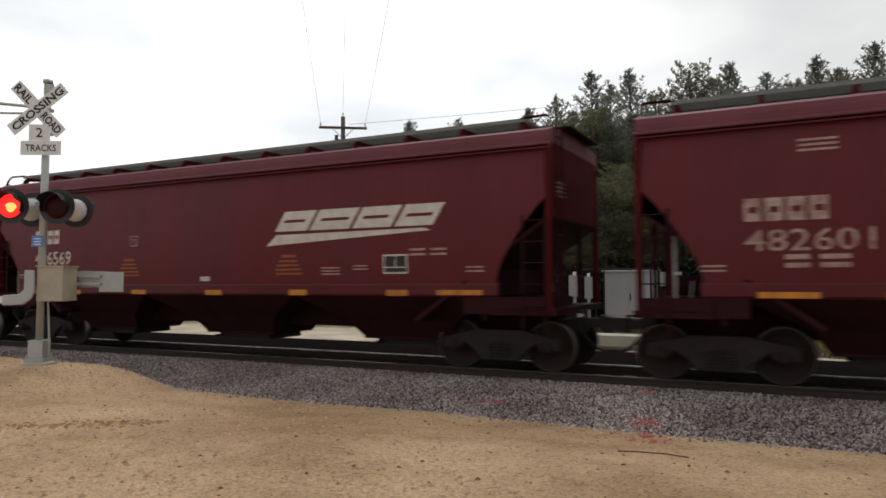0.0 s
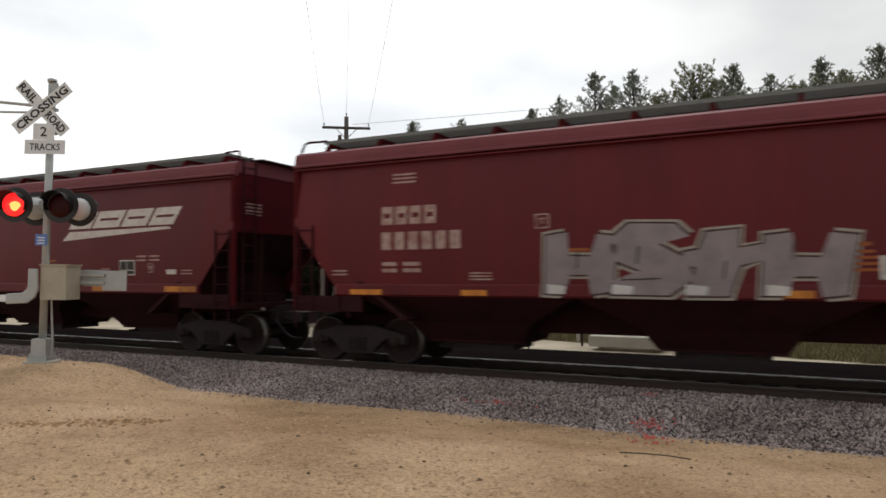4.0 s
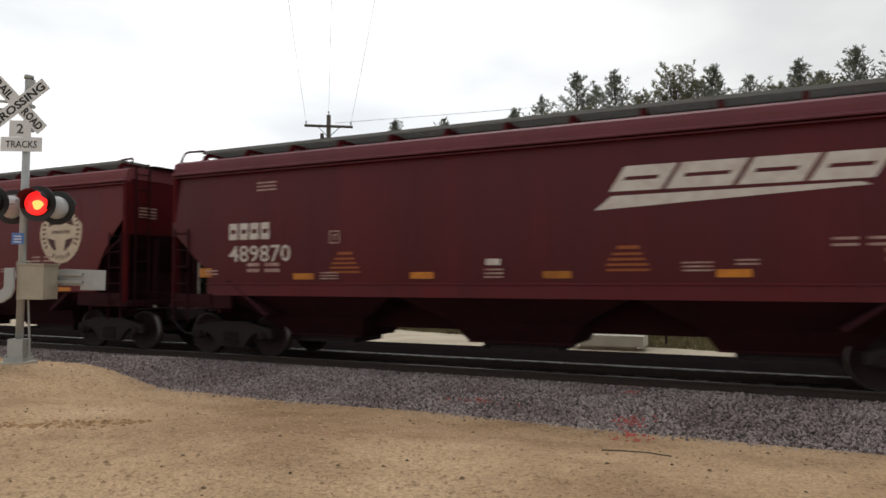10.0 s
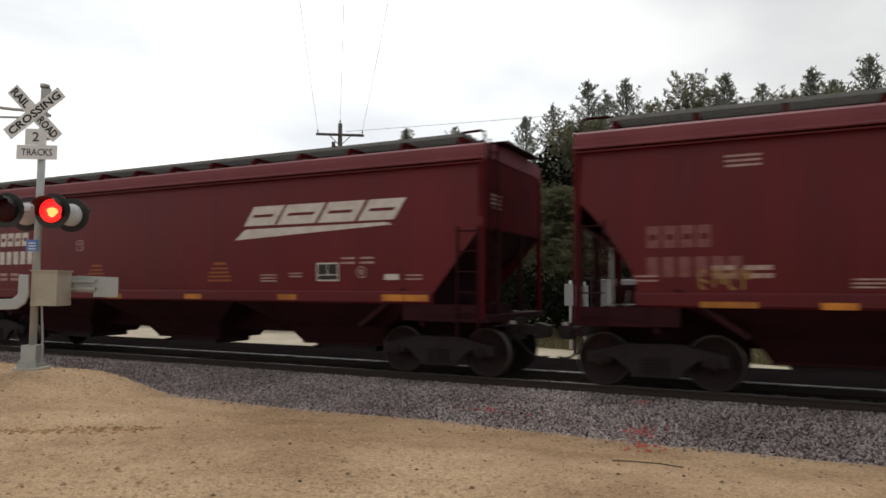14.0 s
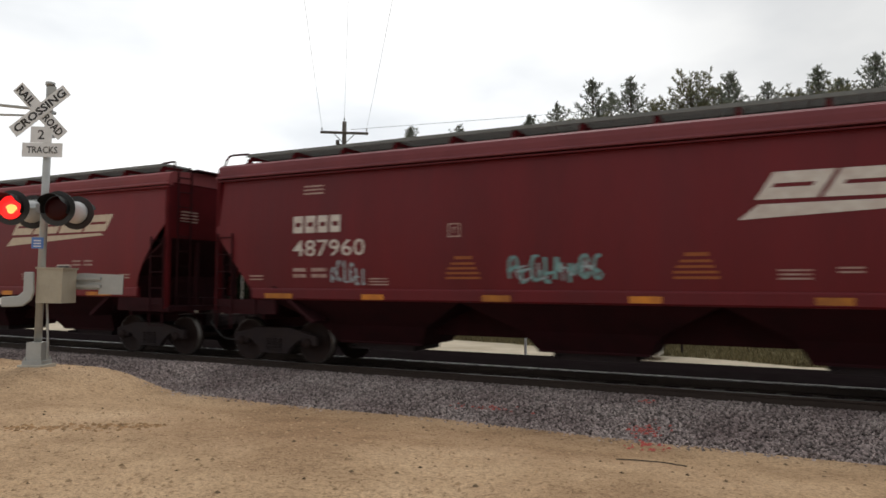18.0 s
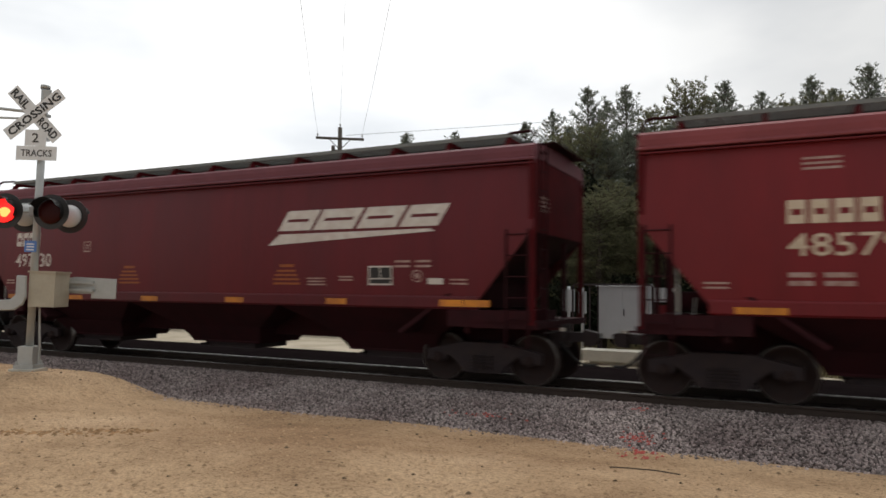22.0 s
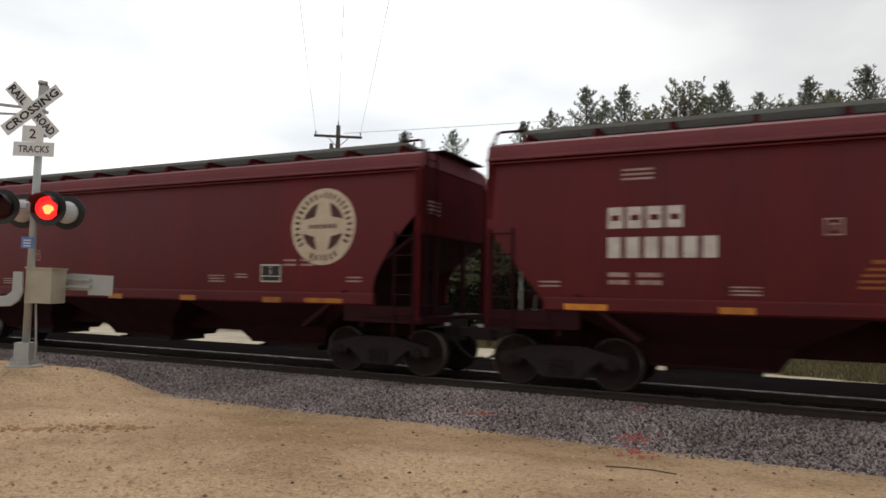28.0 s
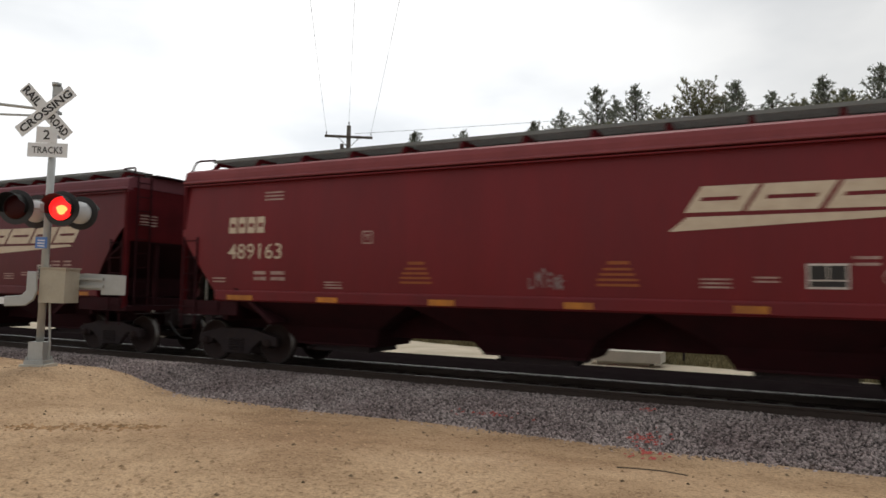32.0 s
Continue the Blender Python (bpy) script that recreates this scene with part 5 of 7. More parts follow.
def throw_up(car, x, z, w, h, fills, seed, halo=0.05, back=None, rim=None, edge=None):
    """Crowded bulging letters of many shapes, with thin dark outlines inside a pale halo."""
    rng = random.Random(seed)
    n = len(fills)
    step = w / n
    round_forms = [
        [(0.02, 0), (0.00, 0.55), (0.06, 0.85), (0.30, 1.0), (0.70, 1.0), (0.95, 0.84), (1.02, 0.5), (0.98, 0), (0.66, 0), (0.64, 0.42), (0.52, 0.62), (0.40, 0.42), (0.36, 0)],
        [(0.06, 0), (0.02, 0.18), (0.40, 0.34), (0.10, 0.48), (0.02, 0.76), (0.28, 1.0), (0.80, 0.98), (0.96, 0.80), (0.62, 0.70), (0.92, 0.50), (1.0, 0.22), (0.72, 0)],
        [(0.10, 0), (0.16, 0.45), (0.0, 0.50), (0.0, 0.68), (0.18, 0.72), (0.24, 1.0), (0.60, 1.02), (0.62, 0.74), (0.98, 0.80), (1.04, 0.58), (0.64, 0.48), (0.56, 0)]]
    tall_forms = [
        [(0.02, 0.02), (0.10, 0.98), (0.42, 1.02), (0.48, 0.55), (0.66, 1.0), (0.98, 0.96), (0.94, 0), (0.62, -0.02), (0.50, 0.30), (0.36, 0)],
        [(0.04, 0.0), (0.0, 0.95), (0.30, 1.0), (0.36, 0.62), (0.62, 0.60), (0.70, 0.98), (1.0, 0.92), (0.96, 0.04), (0.70, 0), (0.62, 0.30), (0.38, 0.32), (0.32, 0.0)],
        [(0.10, 0.10), (-0.02, 0.50), (0.14, 0.90), (0.50, 1.04), (0.90, 0.90), (0.74, 0.70), (0.44, 0.76), (0.36, 0.45), (0.56, 0.26), (0.92, 0.34), (1.0, 0.12), (0.60, -0.03)]]
    forms = round_forms + tall_forms
    rims, line, cuts, lows = [], [], [], []
    by_fill = {}
    last = -1
    for i, fill in enumerate(fills):
        k = rng.choice([q for q in range(len(forms)) if q != last])
        last = k
        wide, tall = step * rng.uniform(1.05, 1.28), h * rng.uniform(0.84, 1.04)
        lean, lift = rng.uniform(-0.02, 0.12), rng.uniform(0.0, 0.02)
        body = [(x + i * step + u * wide + lean * v * h, z + lift + v * tall) for u, v in forms[k]]
        body = wobble(body, seed + i, 0.012)
        cx, cz = x + (i + 0.5) * step, z + tall / 2

        def grown(d):
            return [(u + math.copysign(d, u - cx), v + math.copysign(d, v - cz)) for u, v in body]

        rims.append(grown(halo))
        line.append(grown(0.030))
        by_fill.setdefault(fill, []).append(body)
        c = cx + rng.uniform(-0.15, 0.15) * step
        m = z + tall * rng.uniform(0.35, 0.7)
        cuts.append([(c - 0.012, m - 0.10 * h), (c + 0.012, m - 0.10 * h), (c + 0.05, m + 0.14 * h), (c + 0.02, m + 0.16 * h)])
        if rng.random() < 0.6:
            v = z + tall * rng.uniform(0.2, 0.8)
            cuts.append([(cx - 0.3 * step, v), (cx + 0.25 * step, v + 0.02), (cx + 0.25 * step, v + 0.045), (cx - 0.3 * step, v + 0.02)])
        lows.append([(cx - 0.36 * wide, z + 0.015), (cx - 0.12 * wide, z + 0.015), (cx - 0.10 * wide, z + 0.13 * h), (cx - 0.36 * wide, z + 0.16 * h)])
    top = patch(car, rims, rim or G_HALO, 0.000, "spray-painted piece in pale outline")
    if back:
        cells = []
        for i in range(n):
            high = h * rng.uniform(0.84, 0.95)
            cells.append([(x + (i - 0.04) * step, z), (x + (i + 1.1) * step, z), (x + (i + 1.12) * step, z + high * 0.9), (x + (i + 0.55) * step, z + high), (x + i * step, z + high * 0.92)])
        patch(top, [[(u + (0.03 if u > q[0][0] + 0.1 else -0.03), v + (0.03 if v > z + 0.05 else 0.0)) for u, v in q] for q in cells], G_BLACK, 0.001, name="graffiti_shadow")
        patch(top, cells, back, 0.0015, name="graffiti_backing")
    patch(top, line, edge or G_BLACK, 0.002, name="graffiti_outline")
    for i, (fill, shapes) in enumerate(by_fill.items()):
        patch(top, shapes, fill, 0.0045 + 0.0008 * (i % 3), name="graffiti_fill")
    patch(top, lows, G_WHITE, 0.0075, name="graffiti_shine")
    patch(top, cuts, G_BLACK, 0.0085, name="graffiti_cut")


def square(car, x0, x1, z0, z1):
    bm = bmesh.new()
    rect(bm, x0, x1, z0, z1, PY)
    paint_part("reflector", bm, M_YELLOW, car, "yellow reflective square")


def graffiti(cars):
    """What has been sprayed on single cars, in metres along the side from its middle."""
    for k, x0, x1, z0, z1 in ((23, 6.47, 6.97, 1.82, 2.08), (15, 6.52, 7.03, 1.62, 1.82), (35, 6.60, 7.10, 1.62, 1.82), (35, -6.69, -6.17, 1.61, 1.80), (19, -5.69, -5.22, 1.61, 1.80), (12, -5.25, -4.79, 1.61, 1.78),
                              (32, -7.11, -6.55, 1.77, 1.96), (1, 6.69, 6.84, 1.62, 2.46), (26, 6.3, 6.8, 1.62, 1.85), (30, 6.0, 6.5, 1.63, 1.86)):
        square(cars[k], x0, x1, z0, z1)
    # repainted corner of an older car
    patch(cars[10], [[(6.18, 2.22), (6.55, 2.66), (7.55, 3.20), (7.38, 2.60), (7.20, 2.26), (7.14, 1.61), (6.55, 1.60), (6.35, 1.90)]], G_FRESH, 0.006, "patch of fresh crimson paint", "paint_patch")
    # a white outlined piece, and an olive one over old notices
    c = cars[1]

    def at(u, v):
        return -5.80 + (u - 215) * 4.8 / 835, 1.40 + (405 - v) * 1.18 / 305

    def ink(*pts):
        return [at(215 + (u - 290) * 1.176, 405 - (268 - v) * 1.338) for u, v in pts]

    rim = ink((345, 262), (300, 250), (295, 190), (325, 100), (370, 65), (425, 85), (490, 60), (515, 70), (555, 55), (625, 75), (640, 100), (665, 40), (720, 65), (765, 45), (785, 45), (905, 105), (895, 130), (950, 165), (985, 210), (940, 265))
    inner = [ink((370, 65), (360, 120), (385, 190), (410, 215), (440, 208)), ink((425, 85), (440, 150), (470, 190), (440, 225)), ink((340, 110), (352, 170), (320, 210), (345, 245)), ink((295, 110), (330, 160)),
             ink((490, 60), (470, 150), (500, 190), (528, 200), (545, 180), (515, 130), (500, 190)), ink((555, 55), (550, 130), (580, 190), (600, 190)), ink((625, 75), (640, 110), (620, 160), (590, 180)),
             ink((600, 150), (640, 190), (652, 235), (635, 260)), ink((640, 175), (690, 180), (730, 202), (770, 190), (820, 180)), ink((665, 40), (670, 110), (690, 180)), ink((720, 65), (710, 130), (725, 160), (745, 130), (765, 45)),
             ink((785, 45), (790, 110), (770, 180), (780, 228)), ink((785, 60), (860, 165), (895, 130)), ink((950, 165), (870, 130)), ink((965, 180), (990, 235), (940, 262))]
    feet = [ink((412, 267), (428, 235), (440, 225), (450, 267)), ink((515, 268), (545, 225), (560, 205), (580, 230), (605, 268)), ink((630, 268), (645, 235), (670, 268)), ink((745, 268), (765, 230), (778, 225), (825, 268)), ink((290, 262), (350, 240), (365, 266))]
    patch(c, [rim], G_DUSK, 0.0004, "dark spray-painted letters with white outlines")
    strokes(c, [rim] + inner, 0.062, G_WHITE, "white spray-painted outlines")
    patch(c, feet, G_ICE, 0.0045)
    patch(c, [ink((330, 120), (360, 118), (362, 170), (342, 172)), ink((775, 110), (800, 112), (830, 150), (812, 165), (772, 172))], G_ICE, 0.0012)
    patch(c, [ink((180, 265), (195, 215), (230, 190), (300, 172), (298, 265))], G_TEAL, 0.0008)
    patch(c, [ink((898, 100), (940, 94), (1003, 86), (988, 120), (1080, 150), (1000, 186), (950, 160))], G_TEAL, 0.0055)
    patch(c, [ink((450, 150), (472, 180), (466, 232), (452, 222)), ink((832, 150), (862, 172), (850, 232), (832, 222))], M_YELLOW, 0.006)

    def at2(u, v):
        return 0.09 + (u - 60) * 4.21 / 1065, 1.40 + (405 - v) * 1.02 / 325

    olive = patch(c, [[at2(*p) for p in ((75, 190), (200, 165), (480, 140), (500, 105), (530, 115), (560, 150), (780, 140), (800, 180), (960, 80), (980, 200), (1020, 210), (1060, 350), (920, 405), (130, 405), (60, 280))]], G_OLIVE, 0.001,
                  "olive spray-painted piece")
    patch(olive, [[at2(*p) for p in q] for q in (((125, 255), (330, 255), (330, 350), (125, 350)), ((440, 300), (620, 300), (620, 350), (440, 350)))], M_RED, 0.004, name="graffiti_gap")
    patch(olive, [[at2(*p) for p in q] for q in (((335, 225), (375, 225), (375, 340), (335, 340)), ((1015, 210), (1070, 215), (1070, 340), (1030, 345)))], M_YELLOW, 0.004, name="graffiti_patch")
    strokes(olive, [[at2(u, 160 + 20 * (i % 3)), at2(u + 12, 395 - 30 * (i % 2))] for i, u in enumerate((95, 170, 395, 470, 655, 700, 760, 840, 905, 965))], 0.05, G_DRAB)
    strokes(olive, [[at2(u, 180), at2(u - 8, 250)] for u in (240, 300, 620, 880)] + [[at2(90, 375), at2(430, 385), at2(900, 375)]], 0.07, G_PALEOLIVE)
    strokes(olive, [[at2(200, 170), at2(205, 250)], [at2(560, 150), at2(600, 290), at2(850, 285), at2(1000, 215)], [at2(800, 180), at2(780, 270)], [at2(450, 320), at2(610, 320)]], 0.03, G_GOLD)
    # silver letters and a small tag
    c = cars[4]
    throw_up(c, -2.7, 1.42, 4.4, 1.10, [G_HALO] * 4, 5, 0.065, None, G_SILVER, G_DUSK)
    lettering("graffiti_tag", "LOLC", 2.12, PY - 0.002, 1.66, 0.34, G_WHITE, c, width=1.15, bold=0.03)
    scribble(c, 3.6, 1.5, 0.8, 0.5, 12, G_WHITE, 6)
    c = cars[7]
    scribble(c, -4.6, 1.62, 0.6, 0.35, 6, G_ICE, 9, 0.05)
    scribble(c, -3.6, 1.62, 0.5, 0.3, 8, G_BLUE, 10, 0.09)
    scribble(cars[8], -3.3, 1.65, 2.2, 0.3, 22, G_GREY, 11, 0.04)
    scribble(cars[8], 1.6, 1.65, 0.8, 0.35, 12, G_GREY, 12, 0.07)
    c = cars[9]
    scribble(c, -5.8, 1.55, 1.2, 0.40, 8, G_TEAL, 13, 0.13)
    for x, w, z, s in ((-1.15, 0.7, 1.72, 14), (0.16, 1.35, 1.64, 15), (2.3, 0.8, 1.60, 16), (5.2, 0.9, 1.88, 17)):
        scribble(c, x, z, w, 0.28, 14, G_WHITE, s, 0.035)
        scribble(c, x + 0.1, z + 0.05, w * 0.8, 0.2, 7, G_GREY, s + 60, 0.06)
    scribble(c, 3.1, 1.65, 0.9, 0.3, 9, G_GREY, 18, 0.10)
    scribble(c, -2.6, 1.60, 1.0, 0.12, 10, G_OCHRE, 19, 0.04)
    strokes(cars[10], [[(-8.2, 3.60), (-7.3, 3.63)], [(-8.2, 3.54), (-7.3, 3.57)]], 0.025, G_WHITE)
    # words, a zigzag tag and a triangle with a ray disc
    c = cars[12]
    lettering("graffiti_tag", "FORGE ZENKO", -1.73, PY - 0.002, 1.90, 0.36, G_WHITE, c, width=3.28, bold=-0.014, label="white spray-painted words")
    lettering("graffiti_tag", "EVADES", -4.23, PY - 0.002, 1.58, 0.34, G_WHITE, c, width=1.75, bold=0.003)
    scribble(c, 2.25, 1.95, 0.65, 0.2, 10, G_WHITE, 20, 0.04)
    scribble(c, 2.35, 1.68, 0.5, 0.2, 9, G_WHITE, 24, 0.04)
    scribble(c, 4.2, 1.66, 1.3, 0.3, 16, G_WHITE, 29, 0.04)
    tri = [(-8.20, 3.40), (-6.84, 3.70), (-7.17, 2.32)]
    mid = (-7.32, 3.22)
    lines = [tri + tri[:1], [(mid[0] + (x - mid[0]) * 0.78, mid[1] + (z - mid[1]) * 0.78) for x, z in tri + tri[:1]]]
    for i in range(11):
        a = 2 * math.pi * i / 11
        lines.append([(mid[0] + 0.13 * math.cos(a), mid[1] + 0.12 + 0.09 * math.sin(a)), (mid[0] + 0.28 * math.cos(a), mid[1] + 0.12 + 0.18 * math.sin(a))])
    lines.append([(-7.62, 2.95), (-7.36, 2.78), (-7.08, 3.0)])
    lines.append([(-7.28, 2.86), (-7.20, 2.45)])
    strokes(c, lines, 0.045, G_WHITE, "white spray-painted triangle with rays in it")
    c = cars[13]
    scribble(c, -3.74, 1.92, 1.5, 0.36, 18, G_OCHRE, 21, 0.07)
    scribble(c, -3.60, 2.0, 1.2, 0.25, 9, M_AMBER, 71, 0.05)
    scribble(c, -0.89, 1.46, 1.4, 0.17, 16, G_WHITE, 22, 0.045)
    scribble(c, -4.58, 1.75, 0.7, 0.25, 12, G_GREY, 23, 0.04)
    c = cars[14]
    dome = [(-2.95, 2.10), (-2.78, 2.28), (-2.55, 2.37), (-2.32, 2.30), (-2.14, 2.12)]
    strokes(c, [dome, [(-3.06, 2.06), (-2.95, 2.16), (-2.80, 2.13)], [(-2.70, 2.32), (-2.66, 1.98)], [(-2.46, 2.34), (-2.44, 2.02)]], 0.075, G_BLUE, "dusty blue spray-painted dome with drips")
    strokes(c, [[(-2.80, 2.2), (-2.76, 1.75), (-2.80, 1.45)], [(-2.66, 2.25), (-2.62, 1.70), (-2.64, 1.41)], [(-2.53, 2.3), (-2.50, 1.72), (-2.54, 1.42)], [(-2.40, 2.25), (-2.37, 1.80), (-2.42, 1.44)], [(-2.24, 2.1), (-2.20, 1.9), (-2.30, 1.6)]], 0.085, G_BLUE)
    strokes(c, [[(-2.62, 2.2), (-2.58, 2.05)], [(-2.36, 2.2), (-2.34, 2.02)]], 0.03, G_GREYBLUE)
    scribble(c, 0.2, 1.7, 2.4, 0.45, 34, G_SILVER, 26, 0.045)
    scribble(c, 0.3, 1.75, 2.2, 0.35, 15, G_GREY, 72, 0.07)
    scribble(c, -7.5, 2.42, 0.55, 0.45, 9, G_BLUE, 27, 0.08)
    scribble(cars[15], -6.3, 1.66, 0.8, 0.3, 10, G_OCHRE, 28, 0.05)
    # two long coloured pieces
    c = cars[18]
    throw_up(c, -4.31, 1.41, 3.85, 0.62, [G_ICE, G_GREYBLUE, G_ICE, G_ICE, G_GREYBLUE, G_ICE, G_GREYBLUE, G_ICE, G_ICE], 30, 0.045, G_GREYTAN)
    throw_up(c, -0.22, 1.41, 4.25, 0.92, [G_GOLD, G_SAGE, G_GOLD, G_SAGE, G_PINK, G_GREYBLUE, G_YELLOWISH, G_PINK, G_PINK, G_SAGE, G_MINT], 41, 0.075, G_SAGE)
    strokes(c, [[(4.1, 2.35), (4.45, 2.38), (4.5, 2.28), (4.2, 2.2)], [(4.1, 1.75), (4.35, 1.70), (4.5, 1.45), (4.9, 1.44)], [(4.4, 1.9), (4.7, 1.9)]], 0.06, G_ICE)
    c = cars[19]
    lettering("graffiti_tag", "CLK", -3.57, PY - 0.002, 1.60, 0.46, G_WHITE, c, width=0.94, bold=0.02, shear=0.1)
    scribble(c, -0.53, 1.65, 2.3, 0.36, 34, G_TEAL, 42, 0.04)
    scribble(c, -0.45, 1.68, 2.2, 0.28, 12, G_GREY, 73, 0.06)
    c = cars[20]
    scribble(c, 6.4, 2.35, 0.9, 0.45, 14, G_WHITE, 43, 0.045)
    scribble(c, -1.2, 1.74, 1.66, 0.42, 18, G_TEAL, 44, 0.075)
    scribble(c, -1.1, 1.78, 1.5, 0.32, 9, G_GREYBLUE, 74, 0.04)
    scribble(c, -4.9, 1.7, 0.85, 0.40, 14, G_GREYBLUE, 45, 0.05)
    c = cars[23]
    patch(c, [[(-3.65, 2.08), (-3.05, 2.12), (-2.15, 1.60), (-2.05, 1.42), (-3.35, 1.40)]], G_SAGE, 0.001, "grey-green spray-painted slab")
    strokes(c, [[(-3.65, 2.08), (-3.05, 2.12), (-2.6, 1.45)], [(-3.65, 2.08), (-3.35, 1.42)], [(-3.5, 1.9), (-2.95, 1.9)]], 0.03, G_BLACK)
    c = cars[26]
    lettering("graffiti_tag", "IVY LEAGUE", -3.78, PY - 0.002, 2.78, 0.38, G_WHITE, c, width=2.45, shear=0.3, bold=-0.02, label="white spray-painted words")
    rng = random.Random(77)
    lines = []
    for i in range(15):
        a = rng.uniform(0, 6.28)
        u, v = 4.02 + rng.uniform(-0.28, 0.28), 2.10 + rng.uniform(-0.20, 0.20)
        bend = []
        for j in range(5):
            bend.append((u, v))
            u, v = u + 0.105 * math.cos(a), v + 0.10 * math.sin(a)
            a += rng.uniform(-1.3, 1.3)
        lines.append(bend)
    lines.append([(4.08 + 0.07 * math.cos(j * 0.8), 2.58 + 0.06 * math.sin(j * 0.8)) for j in range(9)])
    lines.append([(3.5, 2.22), (3.62, 2.12), (3.5, 2.02)])
    strokes(c, lines, 0.026, G_WHITE, "white spray-painted tangle of strokes")
    scribble(c, 4.8, 1.66, 0.8, 0.2, 10, G_GREY, 75, 0.04)
    scribble(cars[27], -4.5, 1.64, 1.6, 0.30, 12, M_GHOST, 47, 0.03)
    scribble(cars[27], -2.6, 1.62, 2.0, 0.34, 16, G_GREY, 48, 0.03)
    # a long silver piece with dots and green shadows
    c = cars[29]

    def at3(u, v):
        return float(np.interp(u, (67, 269, 1389, 1512), (-4.70, -3.65, 1.03, 1.46))), 1.41 + (275 - v) * 1.0 / 230

    body = [((345, 225), (365, 60), (420, 58), (470, 130), (490, 55), (530, 55), (525, 210), (480, 205), (430, 150), (420, 220)), ((540, 60), (640, 55), (665, 90), (650, 125), (685, 165), (650, 215), (530, 222)),
            ((690, 70), (815, 65), (810, 120), (850, 125), (850, 210), (690, 212), (700, 120)), ((835, 50), (930, 45), (960, 90), (1000, 105), (990, 150), (1040, 130), (1060, 205), (850, 218), (900, 150), (840, 110)),
            ((1040, 50), (1225, 45), (1215, 145), (1160, 150), (1150, 190), (1200, 205), (1080, 218), (1090, 120)), ((1230, 155), (1375, 155), (1375, 278), (1180, 272), (1255, 215), (1260, 178))]
    body = [[at3(*p) for p in q] for q in body]
    green = [(235, 175, 40), (300, 238, 30), (400, 80, 45), (680, 85, 42), (1015, 80, 40), (1250, 120, 40), (1450, 182, 42), (1440, 262, 36)]
    top = patch(c, [ring(*at3(u, v), r * 0.0042, r * 0.0040) for u, v, r in green], G_GREEN, 0.0, "long silver spray-painted piece over green blots")
    patch(top, [wobble(q, 3, 0.0, 1.10) for q in body], G_BLACK, 0.002, name="graffiti_outline")
    patch(top, [[at3(*p) for p in ((345, 225), (1375, 225), (1375, 278), (345, 268))]], G_GREYTAN, 0.0035, name="graffiti_base")
    patch(top, body, G_SILVER, 0.005, name="graffiti_fill")
    patch(top, [ring(*at3(u, v), r * 0.0042, r * 0.0042) for u, v, r in ((1310, 110, 36), (1405, 132, 22), (1478, 108, 22))], G_SILVER, 0.006, name="graffiti_dot")
    patch(top, [ring(*at3(u, v), a * 0.0042, b * 0.0042) for u, v, a, b in ((595, 100, 14, 14), (600, 170, 16, 14), (755, 105, 22, 10), (750, 160, 14, 20), (900, 90, 12, 16), (1150, 100, 12, 30))], G_BLACK, 0.0075, name="graffiti_cut")
    patch(top, [ring(*at3(790, 250), 0.24, 0.09)], M_YELLOW, 0.0075, name="graffiti_patch")
    lines = []
    for i in range(20):
        a = 2 * math.pi * i / 20
        lines.append([(-4.28 + 0.08 * math.cos(a), 1.92 + 0.06 * math.sin(a)), (-4.28 + (0.28 + 0.10 * (i % 2)) * math.cos(a), 1.92 + (0.20 + 0.06 * (i % 2)) * math.sin(a))])
    strokes(c, lines, 0.03, G_SILVER, "small silver burst")
    strokes(c, [[(-4.28, 1.75), (-4.2, 1.5)], [(-3.9, 1.9), (-3.5, 2.0), (-3.3, 1.6)]], 0.05, G_SILVER)
    scribble(c, 4.6, 1.64, 1.1, 0.25, 18, G_GREY, 51, 0.045)
    scribble(cars[34], -0.1, 1.66, 1.8, 0.32, 28, G_GREY, 52, 0.04)
    c = cars[35]
    for x, w, s in ((1.40, 0.9, 53), (2.46, 1.05, 54), (3.63, 0.75, 55)):
        scribble(c, x, 1.62, w, 0.22, 16, G_ICE, s, 0.04)
        scribble(c, x + 0.05, 1.60, w, 0.02, 4, G_ICE, s + 30, 0.03)
    scribble(c, 4.52, 1.62, 1.3, 0.34, 26, G_MINT, 56, 0.05)
    scribble(cars[36], 0.22, 1.72, 0.65, 0.28, 14, G_GREY, 57, 0.045)


# ---------------------------------------------------------------- crossing signal
def disc(bm, x, y, z, r, seg=24, depth=0.0):
    if depth:
        rod(bm, (x, y, z), (x, y + depth, z), r, seg=seg)
    else:
        flat(bm, [(x + r * math.cos(2 * math.pi * i / seg), z + r * math.sin(2 * math.pi * i / seg)) for i in range(seg)], y)


GLOWS = []


